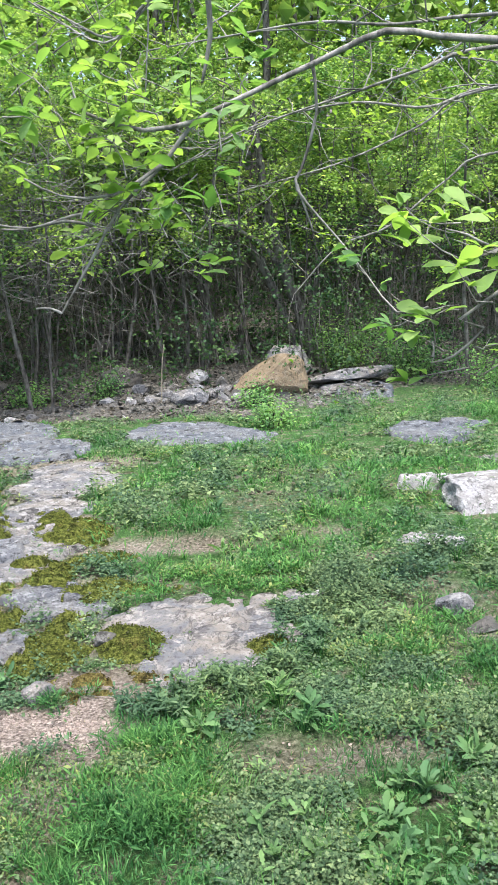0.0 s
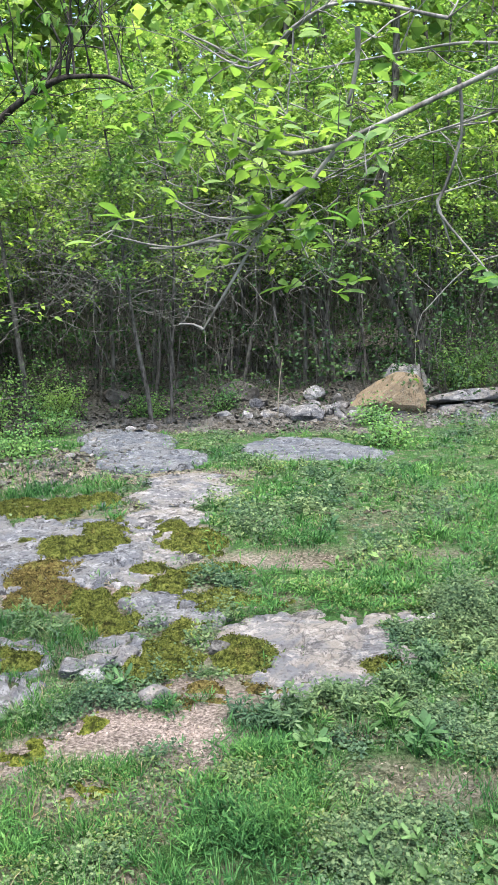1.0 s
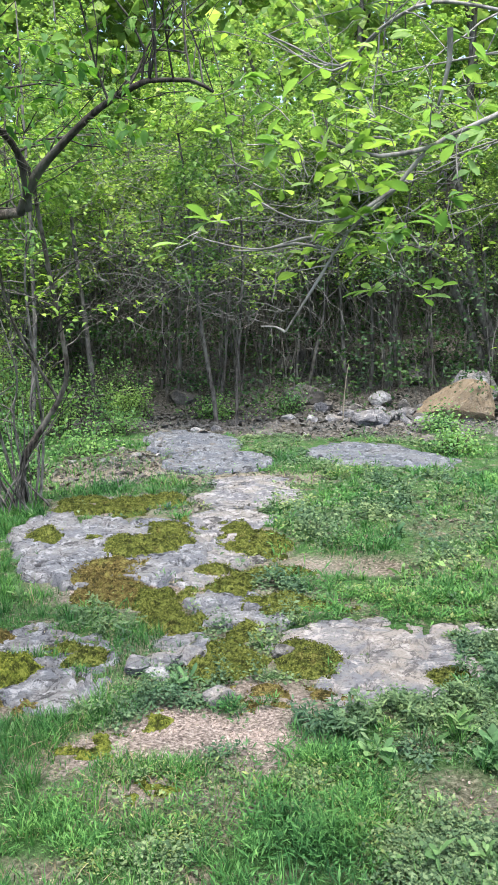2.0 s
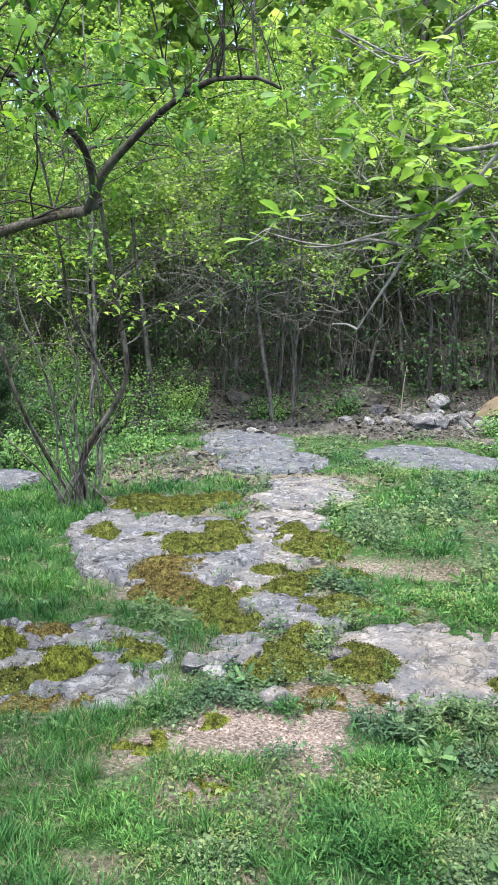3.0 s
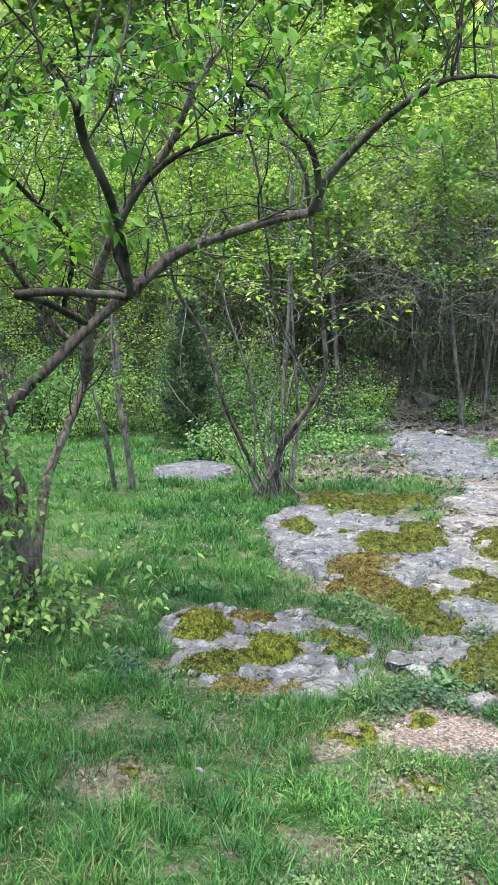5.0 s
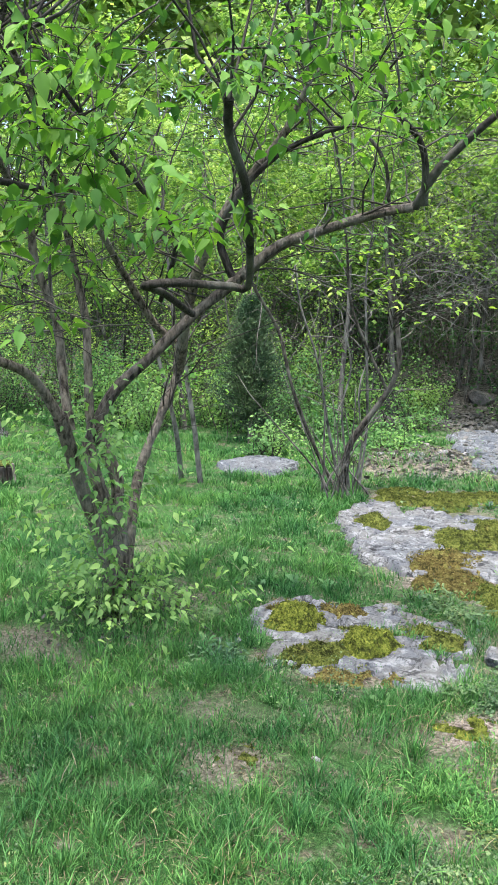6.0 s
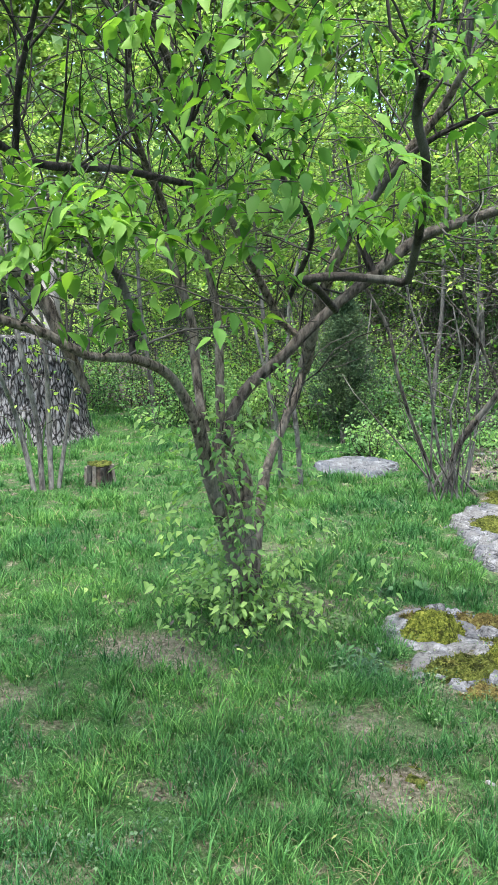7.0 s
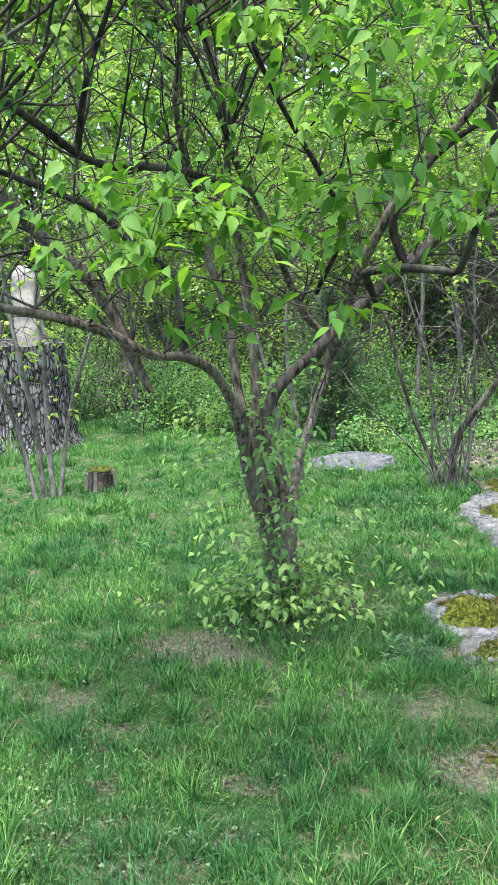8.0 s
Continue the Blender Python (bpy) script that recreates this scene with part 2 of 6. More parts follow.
def thing(name, label, category, group="", kind="", data=None, at=(0, 0, 0)):
    ob = new(name, data)
    ob.location = at
    return tagged(ob, label, category, group, kind)


def part(name, me, parent, label="", kind="", at=None):
    ob = new(name, me)
    ob.parent = parent
    if at is not None:
        ob.location = at
    return tagged(ob, label, kind=kind)


def joined(pieces):
    vs, fs, n = [], [], 0
    for v, f in pieces:
        vs.append(v)
        fs.append(f + n)
        n += len(v)
    return np.concatenate(vs), np.concatenate(fs)


def turns(yaw, pitch, roll):
    """Rotation matrices: roll about the leaf's length (y), then pitch up, then yaw."""
    cy, sy, cp, sp, cr, sr = np.cos(yaw), np.sin(yaw), np.cos(pitch), np.sin(pitch), np.cos(roll), np.sin(roll)
    m = np.empty((len(yaw), 3, 3))
    m[:, 0, 0], m[:, 0, 1], m[:, 0, 2] = cy * cr - sy * sp * sr, -sy * cp, cy * sr + sy * sp * cr
    m[:, 1, 0], m[:, 1, 1], m[:, 1, 2] = sy * cr + cy * sp * sr, cy * cp, sy * sr - cy * sp * cr
    m[:, 2, 0], m[:, 2, 1], m[:, 2, 2] = -cp * sr, sp, cp * cr
    return m


def scatter(shape, pos, yaw, pitch, roll, scale):
    """Copies of one small shape joined: vertices and faces."""
    tv, tf = shape
    scale = np.asarray(scale, float)
    s = scale[:, None, None] if scale.ndim == 1 else scale[:, None, :]
    v = np.einsum("nij,nkj->nki", turns(yaw, pitch, roll), tv[None] * s) + pos[:, None, :]
    f = tf[None] + (np.arange(len(pos)) * len(tv))[:, None, None]
    return v.reshape(-1, 3), f.reshape(-1, tf.shape[1])


def ovate_leaf(width, fold, droop, rows=((0.0, 0.0), (0.18, 0.62), (0.44, 1.0), (0.74, 0.6), (1.0, 0.0))):
    v, f = [], []
    for y, w in rows:
        z = -droop * y * y
        v += [(-w * width, y, z + fold * w), (0, y, z), (w * width, y, z + fold * w)]
    for k in range(len(rows) - 1):
        a, b = 3 * k, 3 * k + 3
        f += [(a, a + 1, b + 1), (a, b + 1, b), (a + 1, a + 2, b + 2), (a + 1, b + 2, b + 1)]
    return np.array(v), np.array(f)


LOBED = ovate_leaf(0.17, 0.05, 0.4, ((0.0, 0.10), (0.14, 0.22), (0.24, 0.62), (0.32, 0.38), (0.45, 0.9), (0.54, 0.62), (0.68, 1.0), (0.80, 0.72), (0.90, 0.66), (1.0, 0.05)))
OVATE = ovate_leaf(0.26, 0.08, 0.22, ((0.0, 0.0), (0.14, 0.66), (0.36, 1.0), (0.66, 0.62), (0.86, 0.2), (1.0, 0.0)))
OBOVATE = ovate_leaf(0.22, 0.07, 0.25, ((0.0, 0.05), (0.22, 0.38), (0.50, 0.88), (0.74, 1.0), (0.92, 0.55), (1.0, 0.0)))
LANCE = ovate_leaf(0.15, 0.04, 0.35)
SMALL_LEAF = (np.array([(0, 0, 0), (-0.3, 0.45, 0.05), (0.3, 0.45, 0.05), (0, 1, -0.12), (0, 0.5, -0.04)]), np.array([(0, 4, 1), (0, 2, 4), (1, 4, 3), (4, 2, 3)]))
FAR_LEAF = (np.array([(0, 0, 0), (-0.36, 0.5, 0.08), (0.36, 0.5, 0.08), (0, 1, -0.1)]), np.array([(0, 2, 1), (1, 2, 3)]))
BLADE = (np.array([(-0.5, 0, 0), (0.5, 0, 0), (-0.36, 0.16, 0.55), (0.36, 0.16, 0.55), (0, 0.48, 0.92)]), np.array([(0, 1, 3), (0, 3, 2), (2, 3, 4)]))


def spline(path, step):
    """Points and radii along a smooth line through (x, y, z, r)."""
    p = np.array(path, float)
    ext = np.vstack([2 * p[0] - p[1], p, 2 * p[-1] - p[-2]])
    out = []
    for k in range(1, len(ext) - 2):
        a, b, c, d = ext[k - 1:k + 3]
        n = max(2, int(np.linalg.norm(c[:3] - b[:3]) / step))
        for t in np.arange(n) / n:
            out.append(0.5 * (2 * b + (c - a) * t + (2 * a - 5 * b + 4 * c - d) * t * t + (3 * b - a - 3 * c + d) * t ** 3))
    out.append(p[-1])
    out = np.array(out)
    out[:, 3] = np.maximum(out[:, 3], 0.0008)
    return out


def tube(pts, sides=7, knobbly=0.0, seed=0):
    """A round, slightly uneven rod along the points (x, y, z, r)."""
    n = len(pts)
    tang = np.gradient(pts[:, :3], axis=0)
    tang /= np.linalg.norm(tang, axis=1)[:, None] + 1e-9
    side = np.cross(tang[0], (0.31, 0.2, 0.93) if abs(tang[0][2]) < 0.9 else (1, 0.1, 0))
    side /= np.linalg.norm(side)
    ang = np.arange(sides) * 2 * np.pi / sides
    v = np.empty((n, sides, 3))
    for k in range(n):
        side = side - tang[k] * (side @ tang[k])
        side /= np.linalg.norm(side) + 1e-9
        up = np.cross(tang[k], side)
        r = pts[k, 3] * (1 + knobbly * (vnoise(ang * 1.4 + seed, np.full(sides, k * 0.35), seed) - 0.5) * 2)
        v[k] = pts[k, :3] + (np.cos(ang) * r)[:, None] * side + (np.sin(ang) * r)[:, None] * up
    i, j = np.meshgrid(np.arange(n - 1), np.arange(sides), indexing="ij")
    a, b = i * sides + j, i * sides + (j + 1) % sides
    f = np.stack([a, b, b + sides, a + sides], -1).reshape(-1, 4)
    cap = np.array([[(n - 1) * sides + k for k in (0, sides // 3, 2 * sides // 3, sides - 1)]])
    return v.reshape(-1, 3), np.vstack([f, cap])


def unit(v):
    return v / (np.linalg.norm(v) + 1e-9)


def sprout(start, way, length, radius, rs, bend=0.35, lift=0.0, n=6):
    """A wavering twig: points (x, y, z, r)."""
    p, d, out = np.array(start, float), unit(np.array(way, float)), []
    for k in range(n + 1):
        out.append((*p, radius * (1 - 0.75 * k / n)))
        d = unit(d + rs.normal(0, bend / n * 1.6, 3) + np.array((0, 0, lift / n)))
        p = p + d * length / n
    return np.array(out)


# ---- materials ----
def material(name, rough=0.8, spec=0.3):
    m = bpy.data.materials.new(name)
    m.use_nodes = True
    nt = m.node_tree
    bsdf = nt.nodes["Principled BSDF"]
    bsdf.inputs["Roughness"].default_value = rough
    bsdf.inputs["Specular IOR Level"].default_value = spec
    return m, nt, bsdf


def node(nt, kind, **sets):
    n = nt.nodes.new(kind)
    for k, v in sets.items():
        n.inputs[k.replace("_", " ")].default_value = v
    return n


def noise_node(nt, coord, scale, detail=5.0, rough=0.6, warp=0.0):
    n = node(nt, "ShaderNodeTexNoise", Scale=scale, Detail=detail, Roughness=rough, Distortion=warp)
    nt.links.new(coord, n.inputs["Vector"])
    return n.outputs[0]


def ramp(nt, value, stops):
    r = nt.nodes.new("ShaderNodeValToRGB")
    els = r.color_ramp.elements
    while len(els) < len(stops):
        els.new(0.5)
    for e, (p, c) in zip(els, stops):
        e.position = p
        e.color = (*c, 1) if len(c) == 3 else c
    nt.links.new(value, r.inputs[0])
    return r.outputs[0]


def mix(nt, fac, a, b):
    m = nt.nodes.new("ShaderNodeMix")
    m.data_type = "RGBA"
    for sock, val in ((m.inputs[0], fac), (m.inputs[6], a), (m.inputs[7], b)):
        if isinstance(val, bpy.types.NodeSocket):
            nt.links.new(val, sock)
        else:
            sock.default_value = val if isinstance(val, float) else (*val, 1)
    return m.outputs[2]


def bump(nt, bsdf, height, strength, distance):
    b = node(nt, "ShaderNodeBump", Strength=strength, Distance=distance)
    nt.links.new(height, b.inputs["Height"])
    nt.links.new(b.outputs[0], bsdf.inputs["Normal"])


def position(nt):
    return nt.nodes.new("ShaderNodeNewGeometry").outputs["Position"]


BLACK, WHITE = (0, 0, 0), (1, 1, 1)


def leaf_material(name, dark, mid, light, through, gloss=0.45, share=0.45):
    """Green leaf: varies leaf by leaf and over clumps; lets light through."""
    m, nt, bsdf = material(name, gloss + 0.12, 0.16)
    geo, info = nt.nodes.new("ShaderNodeNewGeometry"), nt.nodes.new("ShaderNodeObjectInfo")
    add = nt.nodes.new("ShaderNodeMath")
    add.operation = "ADD"
    nt.links.new(geo.outputs["Random Per Island"], add.inputs[0])
    nt.links.new(info.outputs["Random"], add.inputs[1])
    frac = nt.nodes.new("ShaderNodeMath")
    frac.operation = "FRACT"
    nt.links.new(add.outputs[0], frac.inputs[0])
    col = ramp(nt, frac.outputs[0], [(0.0, dark), (0.55, mid), (1.0, light)])
    clump = ramp(nt, noise_node(nt, geo.outputs["Position"], 1.7, 2.0), [(0.36, (0.55, 0.66, 0.72)), (0.62, (1.22, 1.1, 0.95))])
    mul = nt.nodes.new("ShaderNodeMix")
    mul.data_type, mul.blend_type = "RGBA", "MULTIPLY"
    mul.inputs[0].default_value = 1.0
    nt.links.new(col, mul.inputs[6])
    nt.links.new(clump, mul.inputs[7])
    nt.links.new(mul.outputs[2], bsdf.inputs["Base Color"])
    tr = nt.nodes.new("ShaderNodeBsdfTranslucent")
    tint = nt.nodes.new("ShaderNodeMix")
    tint.data_type, tint.blend_type = "RGBA", "MULTIPLY"
    tint.inputs[0].default_value = 1.0
    nt.links.new(mul.outputs[2], tint.inputs[6])
    tint.inputs[7].default_value = (*through, 1)
    nt.links.new(tint.outputs[2], tr.inputs[0])
    shader = nt.nodes.new("ShaderNodeMixShader")
    shader.inputs[0].default_value = share
    nt.links.new(bsdf.outputs[0], shader.inputs[1])
    nt.links.new(tr.outputs[0], shader.inputs[2])
    nt.links.new(shader.outputs[0], nt.nodes["Material Output"].inputs[0])
    return m


def bark_material(name, dark, light, scale=30.0, relief=0.5, net=0.0):
    m, nt, bsdf = material(name, 0.9, 0.2)
    pos = position(nt)
    stretch = node(nt, "ShaderNodeMapping", Scale=(1.0, 1.0, 0.3))
    nt.links.new(pos, stretch.inputs[0])
    fine = noise_node(nt, stretch.outputs[0], scale, 6.0, 0.65)
    wide = noise_node(nt, pos, 5.0, 3.0)
    col = ramp(nt, fine, [(0.38, dark), (0.60, light)])
    grey = mix(nt, 0.5, light, (0.30, 0.31, 0.27))
    col = mix(nt, ramp(nt, wide, [(0.5, BLACK), (0.72, (0.6, 0.6, 0.6))]), col, grey)
    if net:
        plates = node(nt, "ShaderNodeTexVoronoi", Scale=net)
        plates.feature = "DISTANCE_TO_EDGE"
        nt.links.new(stretch.outputs[0], plates.inputs["Vector"])
        col = mix(nt, ramp(nt, plates.outputs[0], [(0.03, WHITE), (0.16, BLACK)]), col, dark)
    nt.links.new(col, bsdf.inputs["Base Color"])
    bump(nt, bsdf, fine, relief, 0.02)
    return m


def rock_material(name, base, pale, dark, tint):
    m, nt, bsdf = material(name, 0.92, 0.2)
    pos = position(nt)
    wide, mid, fine = noise_node(nt, pos, 3.2, 6.0, 0.65, 0.6), noise_node(nt, pos, 13.0, 8.0, 0.75, 0.3), noise_node(nt, pos, 60.0, 6.0, 0.75)
    col = mix(nt, ramp(nt, wide, [(0.44, BLACK), (0.56, WHITE)]), base, tint)
    col = mix(nt, ramp(nt, mid, [(0.51, BLACK), (0.59, (0.9, 0.9, 0.9))]), col, pale)
    col = mix(nt, ramp(nt, noise_node(nt, pos, 6.5, 9.0, 0.8, 0.9), [(0.545, BLACK), (0.585, (0.8, 0.8, 0.8))]), col, dark)
    veins = node(nt, "ShaderNodeTexVoronoi", Scale=7.0)
    veins.feature = "DISTANCE_TO_EDGE"
    warp = nt.nodes.new("ShaderNodeMix")
    warp.data_type = "VECTOR"
    warp.inputs[0].default_value = 0.12
    nt.links.new(pos, warp.inputs[4])
    wobble = node(nt, "ShaderNodeTexNoise", Scale=6.0, Detail=4.0)
    nt.links.new(pos, wobble.inputs["Vector"])
    nt.links.new(wobble.outputs[1], warp.inputs[5])
    nt.links.new(warp.outputs[1], veins.inputs["Vector"])
    crack = ramp(nt, veins.outputs[0], [(0.0, (0.7, 0.7, 0.7)), (0.035, BLACK)])
    some = ramp(nt, noise_node(nt, pos, 2.0, 3.0), [(0.5, BLACK), (0.6, WHITE)])
    col = mix(nt, mix(nt, some, BLACK, crack), col, dark)
    col = mix(nt, ramp(nt, fine, [(0.36, (0.75, 0.75, 0.75)), (0.48, BLACK)]), col, dark)
    nt.links.new(col, bsdf.inputs["Base Color"])
    total = nt.nodes.new("ShaderNodeMath")
    nt.links.new(mid, total.inputs[0])
    nt.links.new(fine, total.inputs[1])
    bump(nt, bsdf, total.outputs[0], 0.9, 0.016)
    return m


def ground_material():
    m, nt, bsdf = material("earth_and_thatch", 0.95, 0.1)
    pos = position(nt)
    a = nt.nodes.new("ShaderNodeAttribute")
    a.attribute_name = "zones"
    sep = nt.nodes.new("ShaderNodeSeparateColor")
    nt.links.new(a.outputs["Color"], sep.inputs[0])
    fine, mid, wide = noise_node(nt, pos, 45.0, 8.0, 0.78), noise_node(nt, pos, 9.0, 5.0), noise_node(nt, pos, 2.2, 4.0)
    soil = ramp(nt, fine, [(0.38, (0.022, 0.018, 0.013)), (0.5, (0.125, 0.105, 0.08)), (0.62, (0.30, 0.262, 0.215))])
    shreds = noise_node(nt, pos, 190.0, 4.0, 0.8, 1.2)
    thatch = mix(nt, 0.55, ramp(nt, fine, [(0.38, (0.010, 0.022, 0.008)), (0.5, (0.038, 0.095, 0.026)), (0.64, (0.09, 0.17, 0.055))]), ramp(nt, shreds, [(0.40, (0.008, 0.02, 0.006)), (0.5, (0.036, 0.105, 0.026)), (0.62, (0.12, 0.225, 0.075))]))
    grit = ramp(nt, noise_node(nt, pos, 70.0, 6.0, 0.75), [(0.38, (0.07, 0.056, 0.046)), (0.5, (0.22, 0.183, 0.158)), (0.62, (0.46, 0.40, 0.355))])
    litter = ramp(nt, noise_node(nt, pos, 30.0, 6.0, 0.75), [(0.36, (0.02, 0.019, 0.0165)), (0.5, (0.075, 0.072, 0.063)), (0.66, (0.20, 0.192, 0.172))])
    green = ramp(nt, mid, [(0.32, BLACK), (0.50, WHITE)])
    col = mix(nt, green, soil, thatch)
    col = mix(nt, sep.outputs[0], col, mix(nt, ramp(nt, wide, [(0.40, BLACK), (0.6, WHITE)]), soil, grit))
    col = mix(nt, sep.outputs[1], col, litter)
    col = mix(nt, sep.outputs[2], col, grit)
    nt.links.new(col, bsdf.inputs["Base Color"])
    bump(nt, bsdf, fine, 1.0, 0.03)
    return m


def moss_material(name, rusty, pale=1.0):
    m, nt, bsdf = material(name, 1.0, 0.05)
    pos = position(nt)
    fine, wide = noise_node(nt, pos, 85.0, 6.0, 0.75), noise_node(nt, pos, 9.0, 5.0, 0.65)
    green = ramp(nt, fine, [(0.34, (0.02, 0.026, 0.008)), (0.48, (0.086 * pale, 0.112 * pale, 0.022)), (0.64, (0.225 * pale, 0.24 * pale, 0.06))])
    rust = ramp(nt, fine, [(0.34, (0.035, 0.027, 0.012)), (0.48, (0.13, 0.102, 0.034)), (0.64, (0.28, 0.24, 0.085))])
    mottle = noise_node(nt, pos, 24.0, 5.0, 0.7)
    edge = 0.75 - 0.5 * rusty
    tone = mix(nt, ramp(nt, wide, [(max(edge - 0.1, 0), BLACK), (min(edge + 0.08, 1), WHITE)]), green, rust)
    tone = mix(nt, ramp(nt, mottle, [(0.38, (0.85, 0.85, 0.85)), (0.50, BLACK)]), tone, (0.022, 0.027, 0.010))
    tone = mix(nt, ramp(nt, mottle, [(0.54, BLACK), (0.66, (0.6, 0.6, 0.6))]), tone, (0.24 * pale, 0.262 * pale, 0.07))
    nt.links.new(tone, bsdf.inputs["Base Color"])
    bump(nt, bsdf, fine, 1.0, 0.03)
    return m


def plain_material(name, dark, light, scale=40.0, rough=0.85, relief=0.3):
    m, nt, bsdf = material(name, rough, 0.25)
    pos = position(nt)
    n = noise_node(nt, pos, scale, 6.0, 0.65)
    info, geo = nt.nodes.new("ShaderNodeObjectInfo"), nt.nodes.new("ShaderNodeNewGeometry")
    col = ramp(nt, n, [(0.3, dark), (0.7, light)])
    vary = ramp(nt, geo.outputs["Random Per Island"], [(0.0, (0.7, 0.7, 0.7)), (1.0, (1.2, 1.15, 1.1))])
    mul = nt.nodes.new("ShaderNodeMix")
    mul.data_type, mul.blend_type = "RGBA", "MULTIPLY"
    mul.inputs[0].default_value = 1.0
    nt.links.new(col, mul.inputs[6])
    nt.links.new(vary, mul.inputs[7])
    nt.links.new(mul.outputs[2], bsdf.inputs["Base Color"])
    bump(nt, bsdf, n, relief, 0.01)
    return m


EARTH = ground_material()
LIMESTONE = rock_material("limestone", (0.115, 0.12, 0.13), (0.28, 0.28, 0.276), (0.016, 0.016, 0.017), (0.178, 0.168, 0.153))
PALE_ROCK = rock_material("pale_limestone", (0.27, 0.275, 0.28), (0.42, 0.425, 0.43), (0.07, 0.07, 0.07), (0.2, 0.196, 0.19))
TAN_ROCK = rock_material("tan_sandstone", (0.20, 0.158, 0.105), (0.25, 0.215, 0.16), (0.075, 0.062, 0.042), (0.215, 0.168, 0.11))
BLUE_ROCK = rock_material("bluish_limestone", (0.082, 0.093, 0.11), (0.19, 0.205, 0.222), (0.014, 0.015, 0.017), (0.115, 0.122, 0.13))
BEIGE_ROCK = rock_material("beige_limestone", (0.205, 0.189, 0.167), (0.30, 0.288, 0.268), (0.05, 0.049, 0.048), (0.13, 0.135, 0.147))
GREY_ROCK = rock_material("blue_grey_limestone", (0.104, 0.112, 0.126), (0.245, 0.254, 0.264), (0.014, 0.0145, 0.0155), (0.142, 0.143, 0.143))
DARK_ROCK = rock_material("weathered_grey_stone", (0.085, 0.085, 0.08), (0.16, 0.157, 0.147), (0.03, 0.03, 0.027), (0.108, 0.101, 0.088))
MOSS = moss_material("olive_moss", 0.15)
BRIGHT_MOSS = moss_material("yellow_green_moss", 0.0, 1.3)
RUST_MOSS = moss_material("rusty_moss", 0.75)
GRASS = leaf_material("grass_blades", (0.017, 0.070, 0.021), (0.057, 0.174, 0.047), (0.130, 0.290, 0.088), (1.1, 1.25, 0.75), 0.5, 0.3)
CHICKWEED = leaf_material("yellow_green_weed_leaves", (0.06, 0.10, 0.038), (0.115, 0.172, 0.06), (0.21, 0.27, 0.105), (1.1, 1.25, 0.8), 0.5, 0.25)
DRY_GRASS = leaf_material("dry_grass", (0.12, 0.108, 0.068), (0.20, 0.18, 0.115), (0.29, 0.268, 0.185), (1.0, 0.9, 0.7), 0.7, 0.2)
WEED = leaf_material("weed_leaves", (0.036, 0.074, 0.038), (0.080, 0.142, 0.070), (0.165, 0.242, 0.122), (1.1, 1.25, 0.85), 0.45, 0.22)
ROSETTE = leaf_material("broad_weed_leaves", (0.06, 0.13, 0.052), (0.098, 0.195, 0.075), (0.15, 0.27, 0.105), (1.1, 1.25, 0.8), 0.45, 0.28)
LEAFY = leaf_material("grey_green_weed_leaves", (0.046, 0.092, 0.048), (0.088, 0.158, 0.078), (0.15, 0.235, 0.115), (1.1, 1.25, 0.85), 0.45, 0.28)
TREE_LEAF = leaf_material("spring_leaves", (0.052, 0.140, 0.034), (0.090, 0.210, 0.044), (0.155, 0.30, 0.064), (1.28, 1.4, 0.5), 0.4, 0.46)
BOUGH_LEAF = leaf_material("bough_leaves", (0.15, 0.265, 0.085), (0.205, 0.34, 0.105), (0.28, 0.42, 0.14), (1.2, 1.35, 0.6), 0.4, 0.5)
LIME_LEAF = leaf_material("lime_foliage", (0.13, 0.24, 0.055), (0.20, 0.33, 0.07), (0.30, 0.42, 0.11), (1.2, 1.35, 0.6), 0.4, 0.5)
# Woodland leaf made paler: distance haze is put into the colour.
FAR_WOOD_LEAF = leaf_material("haze_lightened_leaves", (0.15, 0.25, 0.085), (0.25, 0.38, 0.125), (0.40, 0.52, 0.19), (1.15, 1.3, 0.7), 0.5, 0.48)
WOOD_LEAF = leaf_material("woodland_leaves", (0.09, 0.175, 0.055), (0.19, 0.32, 0.09), (0.34, 0.47, 0.14), (1.15, 1.3, 0.68), 0.45, 0.47)
SHOOT_LEAF = leaf_material("pale_shoot_leaves", (0.12, 0.24, 0.085), (0.18, 0.325, 0.115), (0.25, 0.41, 0.15), (1.2, 1.35, 0.7), 0.45, 0.48)
# Understory leaves: the shade of the thicket's gaps is put into this dark green.
SHADE_LEAF = leaf_material("shaded_understory_leaves", (0.024, 0.058, 0.026), (0.045, 0.095, 0.038), (0.085, 0.155, 0.06), (1.1, 1.3, 0.7), 0.5, 0.3)
BUSH_LEAF = leaf_material("bush_leaves", (0.07, 0.175, 0.066), (0.125, 0.265, 0.095), (0.205, 0.36, 0.13), (1.1, 1.3, 0.7), 0.45, 0.44)
CEDAR_LEAF = leaf_material("cedar_sprays", (0.03, 0.062, 0.034), (0.055, 0.10, 0.05), (0.095, 0.15, 0.075), (1.0, 1.1, 0.7), 0.6, 0.2)
DEAD_LEAF = leaf_material("dead_leaves", (0.032, 0.032, 0.029), (0.076, 0.076, 0.068), (0.162, 0.162, 0.147), (1.0, 0.9, 0.75), 0.75, 0.15)
BARK = bark_material("grey_brown_bark", (0.026, 0.021, 0.016), (0.19, 0.162, 0.128), 60.0, 1.0)
# Near-black bark: shade and backlit silhouette put into the colour.
SHADED_BARK = bark_material("dark_shaded_bark", (0.007, 0.006, 0.005), (0.042, 0.038, 0.032), 45.0, 0.8)
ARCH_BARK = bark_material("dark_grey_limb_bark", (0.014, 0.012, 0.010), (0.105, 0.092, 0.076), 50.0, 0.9)
